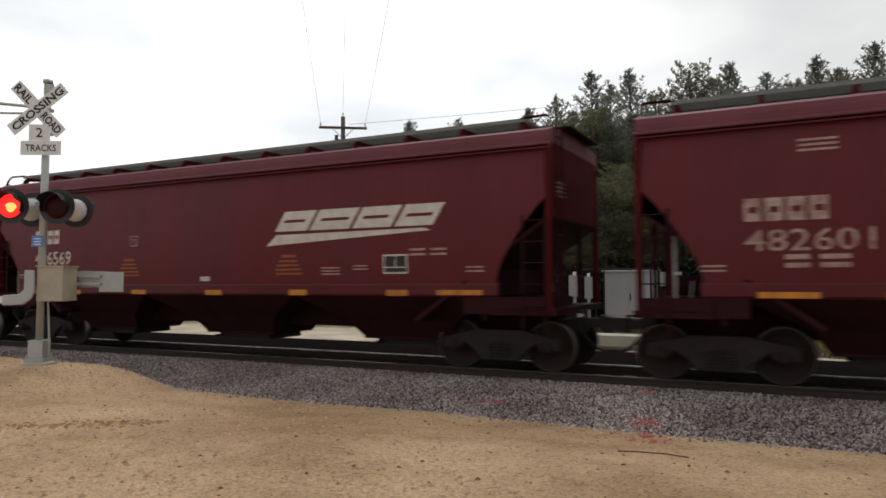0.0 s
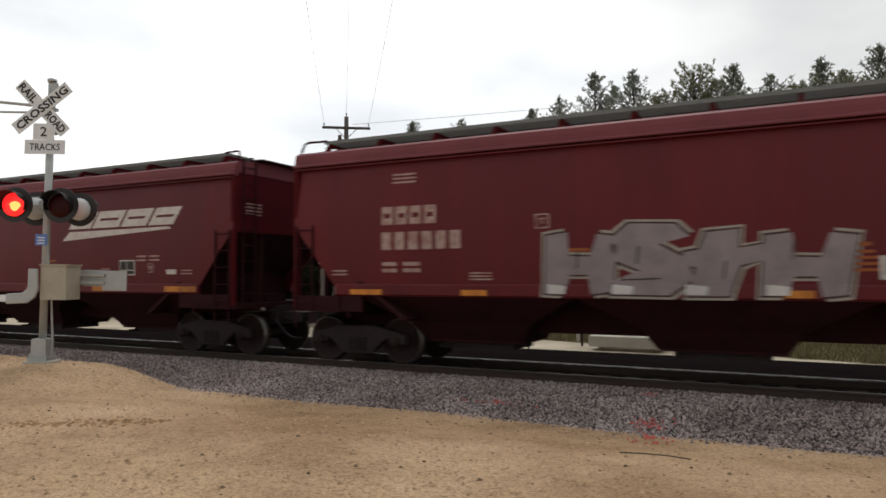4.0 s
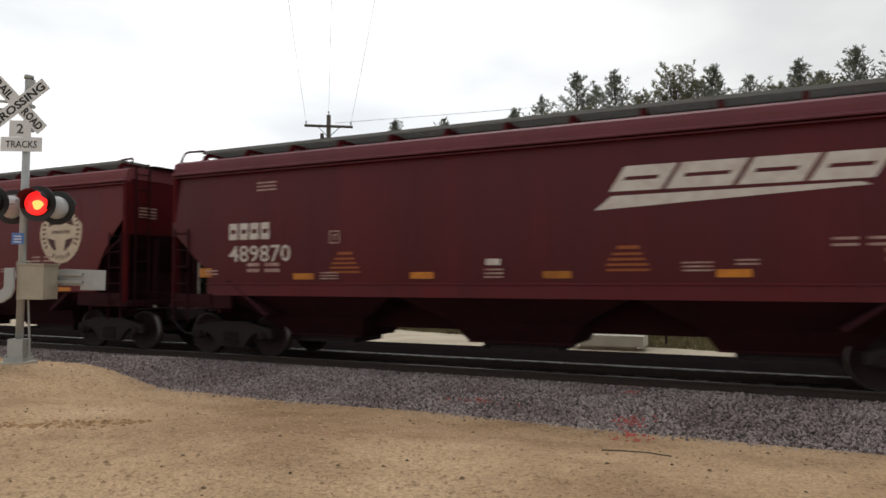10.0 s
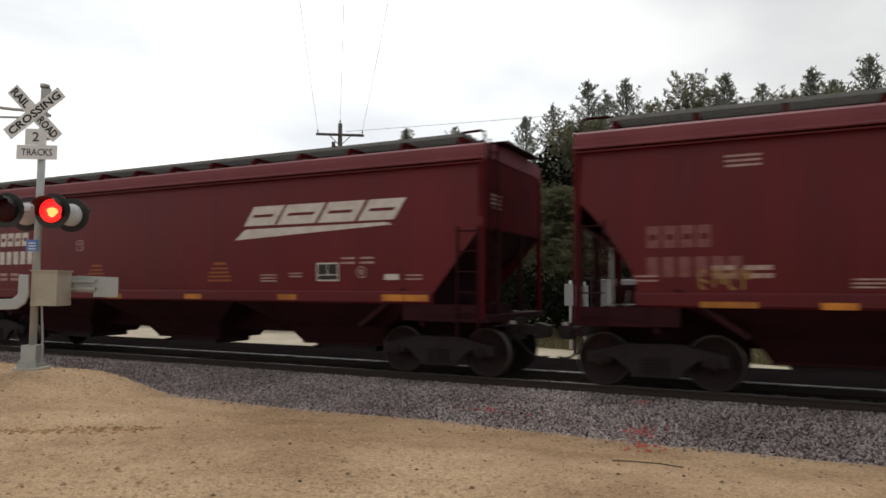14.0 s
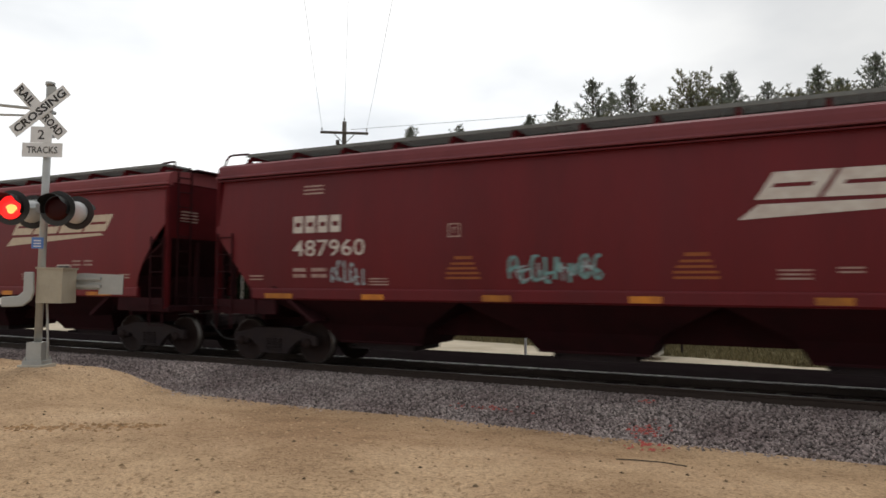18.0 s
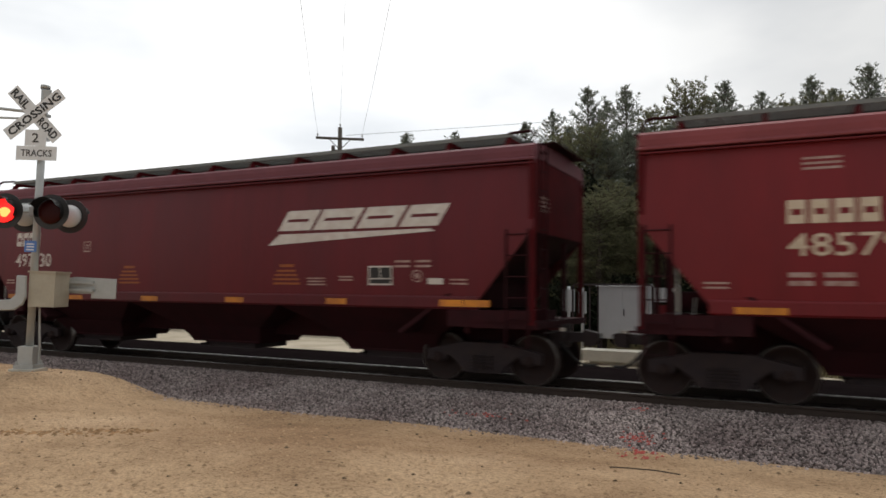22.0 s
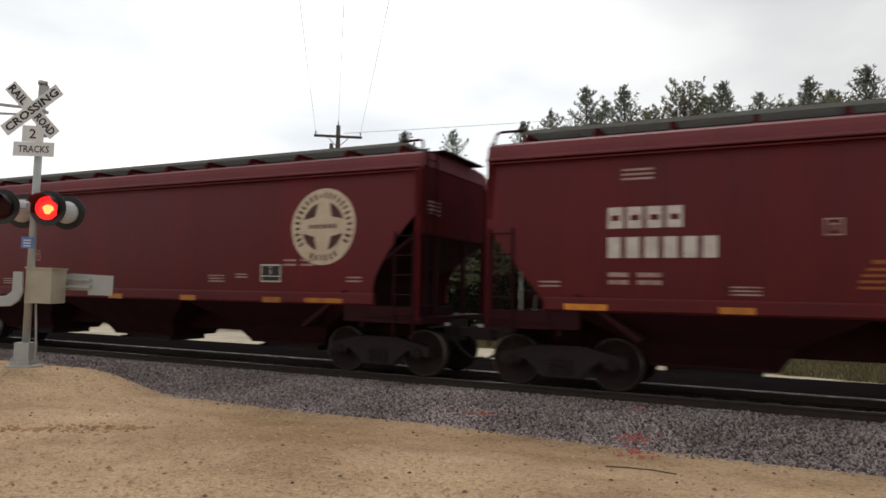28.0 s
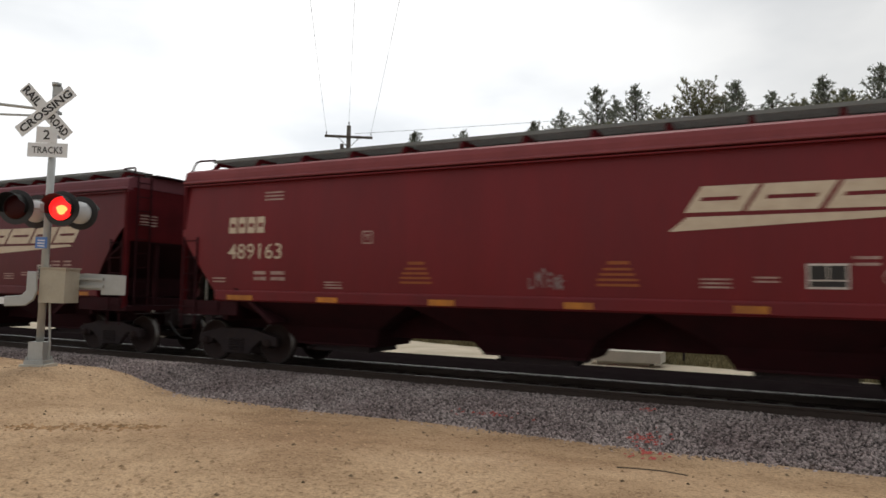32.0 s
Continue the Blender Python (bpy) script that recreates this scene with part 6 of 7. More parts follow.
def lamp_unit(sig, x, y, z, face, lit):
    """A flashing lamp: black backing disc, hood, housing, lens; face -1 looks to -y, 1 to +y."""
    f = face
    bm = bmesh.new()
    rod(bm, (x, y, z), (x, y - f * 0.012, z), 0.31, seg=28)
    lamp = part("lamp", bm, M_LAMPBLACK, sig, "black round lamp backing")
    bm = bmesh.new()
    lathe_y(bm, [(-f * 0.014, 0.205), (-f * 0.06, 0.205), (-f * 0.12, 0.17), (-f * 0.16, 0.11), (-f * 0.17, 0.02)], 22)
    part("lamp_housing", bm, M_HOUSING, lamp, "pale grey lamp housing").matrix_basis = pose(x, y, z)
    bm = bmesh.new()
    n = 18
    rings = []
    for r, reach in ((0.225, 0.0), (0.235, 1.0)):
        ring = []
        for i in range(n + 1):
            a = math.radians(-25 + 230 * i / n)
            d = 0.012 + reach * (0.26 if 20 < -25 + 230 * i / n < 160 else 0.12)
            ring.append(bm.verts.new((x + r * math.cos(a), y + f * d, z + r * math.sin(a))))
        rings.append(ring)
    for i in range(n):
        bm.faces.new((rings[0][i], rings[0][i + 1], rings[1][i + 1], rings[1][i]))
    bmesh.ops.solidify(bm, geom=bm.faces[:], thickness=0.006)
    part("hood", bm, M_LAMPBLACK, lamp)
    bm = bmesh.new()
    lathe_y(bm, [(f * 0.004, 0.215), (f * 0.016, 0.21), (f * 0.030, 0.14), (f * 0.036, 0.05), (f * 0.037, 0.005)], 24)
    lens = part("lens", bm, M_LENS, lamp, "round red lens")
    lens.matrix_basis = pose(x, y + f * 0.008, z)
    if lit:
        bm = bmesh.new()
        lathe_y(bm, [(-0.002, 0.21), (-0.020, 0.207), (-0.034, 0.14), (-0.041, 0.05), (-0.042, 0.005)], 24)
        flat(bm, [(0.03 + 0.085 * math.cos(i * math.pi / 8) * (1.25 if i < 8 else 0.9), -0.03 + 0.085 * math.sin(i * math.pi / 8)) for i in range(16)], -0.048)
        for fc in bm.faces:
            if all(abs(v.co.y + 0.048) < 1e-4 for v in fc.verts):
                fc.material_index = 1
        glow = part("lamp_glow", bm, M_GLOW, lamp, "glowing red lamp insert")
        glow.data.materials.append(M_HOT)
        GLOWS.append((glow, lit, (x, y - 0.012, z)))


def blade(sig, angle, words, lift, zc):
    bm = bmesh.new()
    box(bm, -0.61, 0.61, -0.004, 0.004, -0.115, 0.115)
    m = Matrix.Translation((-0.11, -0.085 - lift, zc)) @ Matrix.Rotation(radians(angle), 4, "Y")
    bl = part("crossbuck_blade", bm, M_SIGN, sig, "white reflective sign blade")
    bl.matrix_basis = m
    for s, x, w in words:
        me = text_mesh(s, 0.150, w, 0.032).copy()
        me.transform(Matrix.Translation((x, -0.0075, -0.075)))
        mesh_part("lettering", me, M_SIGNBLACK, bl, "black letters")


def crossing_signal():
    sig = empty("crossing_signal", pose(-11.95, 7.75, 0.22, 0, 0.9, 27))
    bm = bmesh.new()
    rod(bm, (0, 0, 0.40), (0, 0, 5.04), 0.064, seg=16)
    rod(bm, (0, 0, 5.04), (0, 0, 5.10), 0.08, seg=16)
    part("mast", bm, M_ALU, sig, "grey aluminium mast")
    bm = bmesh.new()
    box(bm, -0.13, 0.13, -0.13, 0.13, 0.08, 0.42)
    box(bm, -0.17, 0.17, -0.17, 0.17, 0.03, 0.10)
    for a in (-0.14, 0.14):
        for b in (-0.14, 0.14):
            rod(bm, (a, b, -0.02), (a, b, 0.16), 0.018, seg=6)
    bevel(bm, 0.012)
    part("junction_base", bm, M_ALU, sig, "cast aluminium mast base")
    bm = bmesh.new()
    box(bm, -0.22, 0.22, -0.22, 0.22, -0.40, 0.03)
    part("foundation", bm, M_CONCRETE, sig, "concrete foundation")
    blade(sig, 46, [("RAIL", -0.58, 0.40), ("ROAD", 0.13, 0.44)], 0.000, 4.55)
    blade(sig, -40, [("CROSSING", -0.56, 1.12)], 0.014, 4.55)
    for name, s, x0, x1, z0, z1, h, w in (("track_count_sign", "2", -0.26, 0.12, 3.98, 4.27, 0.17, 0.12), ("tracks_sign", "TRACKS", -0.40, 0.32, 3.72, 3.975, 0.125, 0.55)):
        bm = bmesh.new()
        box(bm, x0, x1, -0.092, -0.084, z0, z1)
        sg = part(name, bm, M_SIGN, sig, "white sign plate")
        me = text_mesh(s, h, w, 0.012).copy()
        me.transform(Matrix.Translation(((x0 + x1) / 2 - w / 2, -0.0955, (z0 + z1) / 2 - h / 2)))
        mesh_part("lettering", me, M_SIGNBLACK, sg, "black letters")
    for z in (4.55, 4.12, 3.85):
        bm = bmesh.new()
        box(bm, -0.09, 0.09, -0.082, 0.075, z - 0.025, z + 0.025)
        part("sign_bracket", bm, M_ALU, sig)
    bm = bmesh.new()
    box(bm, 0.02, 0.16, -0.10, -0.075, 4.86, 5.0)
    part("mast_plate", bm, M_ALU, sig)
    # lamps on their cross arm
    bm = bmesh.new()
    rod(bm, (-0.44, -0.02, 2.80), (0.44, -0.02, 2.80), 0.03, seg=10)
    rod(bm, (-0.40, 0.0, 2.94), (0.42, 0.0, 2.98), 0.009, seg=6)
    box(bm, -0.10, 0.10, -0.10, 0.10, 2.72, 2.88)
    bevel(bm, 0.01)
    part("cross_arm", bm, M_ALU, sig)
    for x, lit in ((-0.40, "L"), (0.40, "R")):
        lamp_unit(sig, x, -0.30, 2.78, -1, lit)
        lamp_unit(sig, x + 0.06, 0.24, 2.76, 1, "")
    bm = bmesh.new()
    box(bm, -0.15, 0.06, -0.088, -0.080, 2.08, 2.28)
    part("notice_plate", bm, M_BLUE, sig, "small blue notice plate")
    for i in range(3):
        bm = bmesh.new()
        bars(bm, -0.11, 2.23 - 0.05 * i, 0.13, 1, 0.02, 0.05, y=-0.0905)
        part("notice_bar", bm, M_SIGN, sig)
    # gate mechanism
    bm = bmesh.new()
    box(bm, 0.07, 0.52, -0.26, 0.22, 1.12, 1.72)
    bevel(bm, 0.02, 2)
    gate = part("gate_mechanism", bm, M_BEIGE, sig, "beige gate mechanism cabinet")
    bm = bmesh.new()
    box(bm, 0.05, 0.54, -0.28, 0.24, 1.72, 1.745)
    rod(bm, (0.50, -0.262, 1.45), (0.50, -0.28, 1.45), 0.03, seg=8)
    part("cabinet_lid", bm, M_BEIGE, gate)
    bm = bmesh.new()
    prism_xz(bm, [(-0.11, 1.66), (0.05, 1.66), (0.07, 1.30), (0.02, 1.16), (-0.12, 1.06), (-0.48, 1.04), (-0.48, 1.22), (-0.20, 1.24), (-0.11, 1.32)], -0.34, -0.28)
    bevel(bm, 0.012)
    part("arm_support", bm, M_ALU, gate, "grey cast gate arm bracket")
    bm = bmesh.new()
    prism_xz(bm, [(0.02, 1.60), (0.62, 1.66), (1.34, 1.64), (1.34, 1.28), (0.90, 1.28), (0.90, 1.36), (0.05, 1.36)], 0.26, 0.29)
    part("counterweight", bm, M_ALU, gate, "grey counterweight plate")
    bm = bmesh.new()
    box(bm, 0.50, 0.95, 0.20, 0.25, 1.40, 1.45)
    box(bm, 0.50, 0.95, 0.20, 0.25, 1.54, 1.59)
    part("counterweight_arm", bm, M_ALU, gate)
    for i in range(12):
        bm = bmesh.new()
        x1 = -0.46 - i * 0.46
        box(bm, x1 - 0.46, x1, -0.325, -0.295, 1.08, 1.20)
        part("gate_stripe", bm, M_GATERED if i % 2 else M_SIGN, gate, "red gate arm stripe" if i % 2 else "white gate arm stripe")
    bm = bmesh.new()
    rod(bm, (0.0, 0.05, 4.60), (-2.2, 0.10, 4.80), 0.028, seg=8)
    rod(bm, (0.0, 0.05, 4.50), (-2.2, 0.10, 4.52), 0.020, seg=8)
    part("conduit_arm", bm, M_ALU, sig)
    bm = bmesh.new()
    tube(bm, [(0.14, 0.05, 0.0), (0.14, 0.05, 0.5), (0.10, 0.05, 1.1)], 0.02)
    part("cable_conduit", bm, M_ALU, sig)
    tagged(sig, "grey railway crossing signal with crossbuck, flashing red lamps and lowered gate", "crossing signal")


# ---------------------------------------------------------------- beyond the train
def utility_pole():
    px, py, top = -20.6, 29.5, 10.15
    pole = empty("utility_pole", pose(px, py, 0.2, 0, 0, 35))
    bm = bmesh.new()
    rod(bm, (0, 0, -0.3), (0, 0, top - 0.2), 0.17, 0.11, seg=12)
    part("pole_shaft", bm, M_POLE, pole)
    bm = bmesh.new()
    box(bm, -1.24, 1.24, -0.16, -0.06, 9.28, 9.40)
    part("crossarm", bm, M_POLE, pole)
    bm = bmesh.new()
    rod(bm, (-0.55, -0.11, 9.30), (0, -0.12, 8.75), 0.02, seg=6)
    rod(bm, (0.55, -0.11, 9.30), (0, -0.12, 8.75), 0.02, seg=6)
    part("brace", bm, M_POLE, pole)
    for x, z in ((-1.15, 9.40), (0.0, 9.95), (1.15, 9.40)):
        bm = bmesh.new()
        rod(bm, (x, -0.11, z), (x, -0.11, z + 0.10), 0.02, seg=8)
        rod(bm, (x, -0.11, z + 0.08), (x, -0.11, z + 0.18), 0.05, 0.035, seg=10)
        part("insulator", bm, M_SILVER, pole)
    bm = bmesh.new()
    rod(bm, (-0.34, -0.10, 8.55), (-0.34, -0.10, 8.95), 0.10, seg=10)
    rod(bm, (-0.34, -0.10, 8.75), (0, 0, 8.72), 0.025, seg=6)
    part("cutout_switch", bm, M_POLE, pole)
    tagged(pole, "weathered timber utility pole with a crossarm", "utility pole", group="utility poles")
    copy_thing(pole, pose(13.0 - 0.05, -18.6 + 0.09, 0.2, 0, 0, 35))
    c, s = math.cos(radians(35)), math.sin(radians(35))
    for x, z, ex in ((-1.15, 9.78, -0.95), (0.0, 10.32, 0.25), (1.15, 9.78, 1.4)):
        a = Vector((px + c * x + 0.06, py + s * x - 0.09, z))
        b = Vector((13.0 + c * ex, -18.6 + s * ex, z))
        bm = bmesh.new()
        pts = []
        for i in range(25):
            u = i / 24
            p = a.lerp(b, u)
            p.z -= 4 * 0.66 * u * (1 - u)
            pts.append(p)
        tube(bm, pts, 0.006, 5)
        tagged(part("power_line", bm, M_WIRE), "thin grey overhead power line", "power line", group="power lines")
    bm = bmesh.new()
    pts = []
    for i in range(17):
        u = i / 16
        pts.append((px + 0.4 + u * 55, py + u * 14, 9.7 + 3.2 * u - 4 * 0.5 * u * (1 - u)))
    tube(bm, pts, 0.010, 5)
    tagged(part("power_line", bm, M_WIRE), "thin grey overhead power line", "power line", group="power lines")


def relay_case():
    top = empty("relay_case", pose(-4.10, 20.4, 0.0))
    bm = bmesh.new()
    box(bm, -0.72, 0.72, -0.35, 0.35, 0.35, 1.84)
    bevel(bm, 0.02, 2)
    body = part("case_body", bm, M_SILVER, top)
    bm = bmesh.new()
    prism_yz(bm, [(-0.40, 1.84), (0.40, 1.84), (0.40, 1.87), (0, 1.93), (-0.40, 1.87)], -0.76, 0.76)
    part("case_roof", bm, M_SILVER, top)
    for x in (-0.68, 0.01):
        bm = bmesh.new()
        box(bm, x, x + 0.67, -0.365, -0.351, 0.42, 1.78)
        part("case_door", bm, M_SILVER, top)
    bm = bmesh.new()
    box(bm, 0.03, 0.06, -0.39, -0.366, 1.0, 1.2)
    part("door_handle", bm, M_STEEL, body)
    for x in (-0.64, 0.64):
        bm = bmesh.new()
        box(bm, x - 0.05, x + 0.05, -0.3, 0.3, -0.2, 0.35)
        part("leg", bm, M_STEEL, top)
    tagged(top, "silver metal relay case standing beyond the track", "relay case")
    for i, (x, w, h) in enumerate(((-5.72, 0.16, 1.85), (-5.30, 0.10, 1.80))):
        post = empty("equipment_post", pose(x, 20.2, 0.0))
        bm = bmesh.new()
        rod(bm, (0, 0, -0.2), (0, 0, h), 0.045, seg=10)
        part("post_shaft", bm, M_SILVER, post)
        bm = bmesh.new()
        box(bm, -w, w, -0.09, 0.09, h - 0.75, h - 0.1)
        bevel(bm, 0.01)
        part("post_box", bm, M_SILVER, post)
        tagged(post, "white equipment post with a narrow box", "equipment post", group="equipment posts")
    guard = empty("pipe_guard", pose(0, 19.7, 0.0))
    bm = bmesh.new()
    tube(bm, [(-5.46, 0, -0.35), (-5.46, 0, 1.84), (-5.40, 0, 1.90), (-3.26, 0, 1.90), (-3.20, 0, 1.84), (-3.20, 0, -0.35)], 0.032)
    part("guard_frame", bm, M_STEEL, guard)
    for x in (-4.96, -4.72, -3.42):
        bm = bmesh.new()
        rod(bm, (x, 0, -0.35), (x, 0, 1.88), 0.024, seg=8)
        part("guard_post", bm, M_STEEL, guard)
    tagged(guard, "dark steel pipe guard before the relay case", "pipe guard")
    sm = empty("meter_stand", pose(-2.95, 20.2, 0.0))
    bm = bmesh.new()
    for x in (-0.28, 0.28):
        box(bm, x - 0.03, x + 0.03, -0.03, 0.03, -0.2, 1.85)
    part("stand_legs", bm, M_STEEL, sm)
    bm = bmesh.new()
    box(bm, -0.30, 0.30, -0.12, -0.035, 1.42, 1.82)
    part("meter_box", bm, M_SILVER, sm)
    bm = bmesh.new()
    box(bm, -0.2, 0.2, -0.10, -0.035, 1.08, 1.34)
    part("small_box", bm, M_RED_FADED, sm, "small red box")
    tagged(sm, "meter box on a two-legged stand", "meter stand")
    bm = bmesh.new()
    box(bm, -4.95, -3.02, 18.5, 19.3, -0.16, 0.12)
    box(bm, -4.7, -3.3, 18.6, 19.2, -0.4, -0.16)
    bevel(bm, 0.03, 2)
    tagged(part("concrete_slab", bm, M_CONCRETE), "long low pale concrete slab beside the track", "slab")
    bm = bmesh.new()
    rod(bm, (-6.12, 17.0, -0.3), (-6.12, 17.0, 0.75), 0.035, seg=8)
    rod(bm, (-6.12, 17.0, 0.75), (-6.12, 17.0, 0.80), 0.035, 0.01, seg=8)
    tagged(part("marker_post", bm, M_SIGN), "thin white marker post in the grass", "marker post")


def guard_rod():
    top = empty("guard_rod", pose(-0.95, 22.0, -0.3))
    bm = bmesh.new()
    rod(bm, (0, 0, -0.1), (-1.40, 0, 2.4), 0.012, seg=6)
    part("rod_shaft", bm, M_STEEL, top)
    bm = bmesh.new()
    rod(bm, (-1.01, 0, 1.74), (-1.32, 0, 2.27), 0.024, seg=8)
    part("sleeve", bm, M_GUARD, top, "yellow plastic sleeve")
    tagged(top, "thin leaning rod with a yellow sleeve beyond the track", "guard rod")


# ---------------------------------------------------------------- trees
def pine_mesh(seed, h, spread, ragged, leafy):
    """Trunk, upswept limbs and needle sprays of a pine; leafy gives a rounder, fuller crown."""
    rng = random.Random(seed)
    bm = bmesh.new()
    n = 7
    p = Vector((0, 0, -0.5))
    for i in range(n):
        q = Vector((rng.uniform(-0.10, 0.10), rng.uniform(-0.10, 0.10), h * (i + 1) / n * 0.985))
        rod(bm, p, q, 0.22 * (1 - i / n) + 0.02, 0.22 * (1 - (i + 1) / n) + 0.015, seg=7, caps=False)
        p = q
    verts, faces = [], []

    def needles(o, axis, size, count):
        for _ in range(count):
            d = Vector((rng.gauss(0, 0.62), rng.gauss(0, 0.62), rng.gauss(0.15, 0.55))) + axis
            d.normalize()
            w = d.cross(Vector((rng.gauss(0, 1), rng.gauss(0, 1), rng.gauss(0, 1))))
            if w.length < 0.05:
                continue
            w.normalize()
            k = size * rng.uniform(0.7, 1.3)
            i = len(verts)
            c = o + d * rng.uniform(-0.06, 0.10)
            verts.extend([c - w * k * 0.17, c + w * k * 0.17, c + d * k])
            faces.append((i, i + 1, i + 2))

    z = h * 0.12
    while z < h - 0.12:
        deep = h - z
        if leafy:
            reach = min(0.20 + 0.78 * math.sqrt(deep), spread)
        else:
            reach = min(0.12 + 0.40 * deep, spread) * (0.86 + 0.14 * math.sin(5 * deep + seed))
        first = rng.uniform(0, 6.28)
        limbs = 8 if deep > 1.0 else 5
        for b in range(limbs):
            if rng.random() < ragged:
                continue
            a = first + b * 6.283 / limbs + rng.uniform(-0.3, 0.3)
            length = reach * rng.choice((0.55, 0.75, 0.9, 1.0, 1.15))
            rise = rng.uniform(0.75, 1.5) if deep < 4 else rng.uniform(0.15, 0.6)
            base = Vector((0, 0, z))
            tip = Vector((math.cos(a) * length, math.sin(a) * length, z + rise * length))
            axis = (tip - base).normalized()
            rod(bm, base, tip, 0.028, 0.008, seg=3, caps=False)
            side = axis.cross(Vector((0, 0, 1))).normalized()
            k = max(3, int(length / 0.20))
            for j in range(k):
                f = 0.22 + 0.78 * (j + 1) / k
                out = (1.08 - f) * length * 0.55 + 0.10
                for s in (-1, 1):
                    o = base.lerp(tip, f) + side * (s * out * rng.uniform(0.1, 1.0)) + Vector((0, 0, rng.uniform(-0.04, 0.16)))
                    needles(o, (axis + side * s * 0.6 + Vector((0, 0, 0.35))).normalized() * 0.8, 0.150, 8 if deep < 6.5 else 5)
            needles(tip, axis * 1.1, 0.18, 9)
        z += rng.uniform(0.26, 0.40)
    for i in range(5):
        needles(Vector((0, 0, h - 0.14 * i)), Vector((0, 0, 1.3)), 0.26, 7)
    trunk = bpy.data.meshes.new("trunk")
    bm.to_mesh(trunk)
    bm.free()
    crown = bpy.data.meshes.new("crown")
    crown.from_pydata(verts, [], faces)
    crown.update()
    return trunk, crown


def trees():
    kinds = []
    for i, (h, spread, ragged, leafy) in enumerate(((16.5, 3.0, 0.20, False), (17.5, 2.5, 0.32, False), (15.0, 3.2, 0.25, True), (18.0, 2.8, 0.26, False), (14.0, 3.0, 0.25, True))):
        kinds.append((h, leafy, *pine_mesh(60 + i, h, spread, ragged, leafy)))
    # heading from the photographer's stand, height angle of the top, distance, kind
    plan = [(-29.4, 13.1, 74, 0), (-25.3, 13.2, 78, 1), (-19.4, 14.0, 66, 0), (-17.1, 14.8, 64, 1), (-14.2, 16.6, 60, 0), (-12.7, 15.5, 66, 1), (-11.2, 16.5, 58, 3),
            (-9.2, 14.4, 66, 4), (-6.6, 16.0, 60, 2), (-3.7, 16.3, 58, 0), (-5.0, 15.2, 63, 4), (-1.1, 15.2, 62, 1), (2.3, 15.9, 58, 3), (3.7, 14.9, 62, 0), (5.9, 16.3, 58, 0), (0.6, 14.2, 66, 4),
            (8.5, 16.0, 58, 1), (11.0, 15.5, 60, 3), (14.0, 16.0, 60, 0)]
    rng = random.Random(4)
    # filler trees; their needles are darkened to paint the wood's inner shade
    front = []
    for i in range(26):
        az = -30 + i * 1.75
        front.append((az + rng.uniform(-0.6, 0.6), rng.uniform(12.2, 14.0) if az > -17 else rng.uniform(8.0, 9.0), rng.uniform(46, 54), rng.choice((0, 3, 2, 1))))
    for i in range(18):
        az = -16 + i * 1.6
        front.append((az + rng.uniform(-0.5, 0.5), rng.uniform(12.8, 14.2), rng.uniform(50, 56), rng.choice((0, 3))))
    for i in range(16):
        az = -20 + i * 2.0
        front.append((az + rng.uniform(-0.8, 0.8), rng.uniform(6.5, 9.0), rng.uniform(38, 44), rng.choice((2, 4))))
    for n, (az, el, dist, kind) in enumerate(plan + front):
        h, leafy, trunk, crown = kinds[kind]
        x, y = dist * math.sin(radians(az)), dist * math.cos(radians(az))
        g = ground_z(x, y)
        k = (EYE[2] + dist * math.tan(radians(el)) - g) / (h + 0.3)
        shaded = n >= len(plan)
        tree = empty("fir_tree" if shaded else "broadleaf_tree" if leafy else "pine_tree")
        wide = max(k, 0.8) * (1.3 if shaded else 1.05)
        tree.matrix_basis = pose(x, y, g, 0, 0, rng.uniform(0, 360)) @ Matrix.Diagonal((wide, wide, k, 1))
        mesh_part("trunk", trunk, M_BARK, tree)
        mesh_part("crown", crown, M_SHADE_NEEDLE if shaded else M_OLIVE_NEEDLE if leafy else M_NEEDLE, tree)
        tagged(tree, "dense filler evergreen, coloured as dark as the wood's shade" if shaded else "olive-green round-crowned pine at the edge of a wood" if leafy else "dark green pine with ragged branches in a wood", "tree", group="trees of the wood")


def undergrowth():
    """Dense shrubs and young trees under the wood's edge, the wood's shade in their colour."""
    rng = np.random.default_rng(9)
    n = 230000
    x = np.where(rng.random(n) < 0.4, rng.uniform(-55, -14, n), rng.uniform(-50, 26, n))
    near = rng.random(n) < 0.45
    y = np.where(near, rng.uniform(23.6, 30, n), rng.uniform(43, 52, n))
    top = np.where(near, 1.9 + 0.5 * np.sin(x * 1.1 + 0.7 * y), 8.6 + 1.4 * np.sin(x * 0.55) * np.sin(x * 0.21 + 1) + 0.8 * np.sin(x * 1.7 + y))
    z = np.where(near, 0.0, 0.3) + top * rng.random(n) ** 0.9
    o = np.stack([x, y, z], 1)
    d = rng.normal(0, 1, (n, 2, 3))
    d /= np.linalg.norm(d, axis=2, keepdims=True)
    s = rng.uniform(0.12, 0.28, (n, 1)) * np.where(near, 1.0, 1.5)[:, None]
    v = np.stack([o - d[:, 0] * s * 0.5, o + d[:, 0] * s * 0.5, o + d[:, 1] * s], 1).reshape(-1, 3)
    raw_faces = np.arange(n * 3).reshape(-1, 3).tolist()
    ob = raw("undergrowth", v.tolist(), raw_faces, M_SHADE_SHRUB)
    tagged(ob, "dense shrubs along the wood's edge, coloured dark for its shade", "shrubs", kind="stuff")


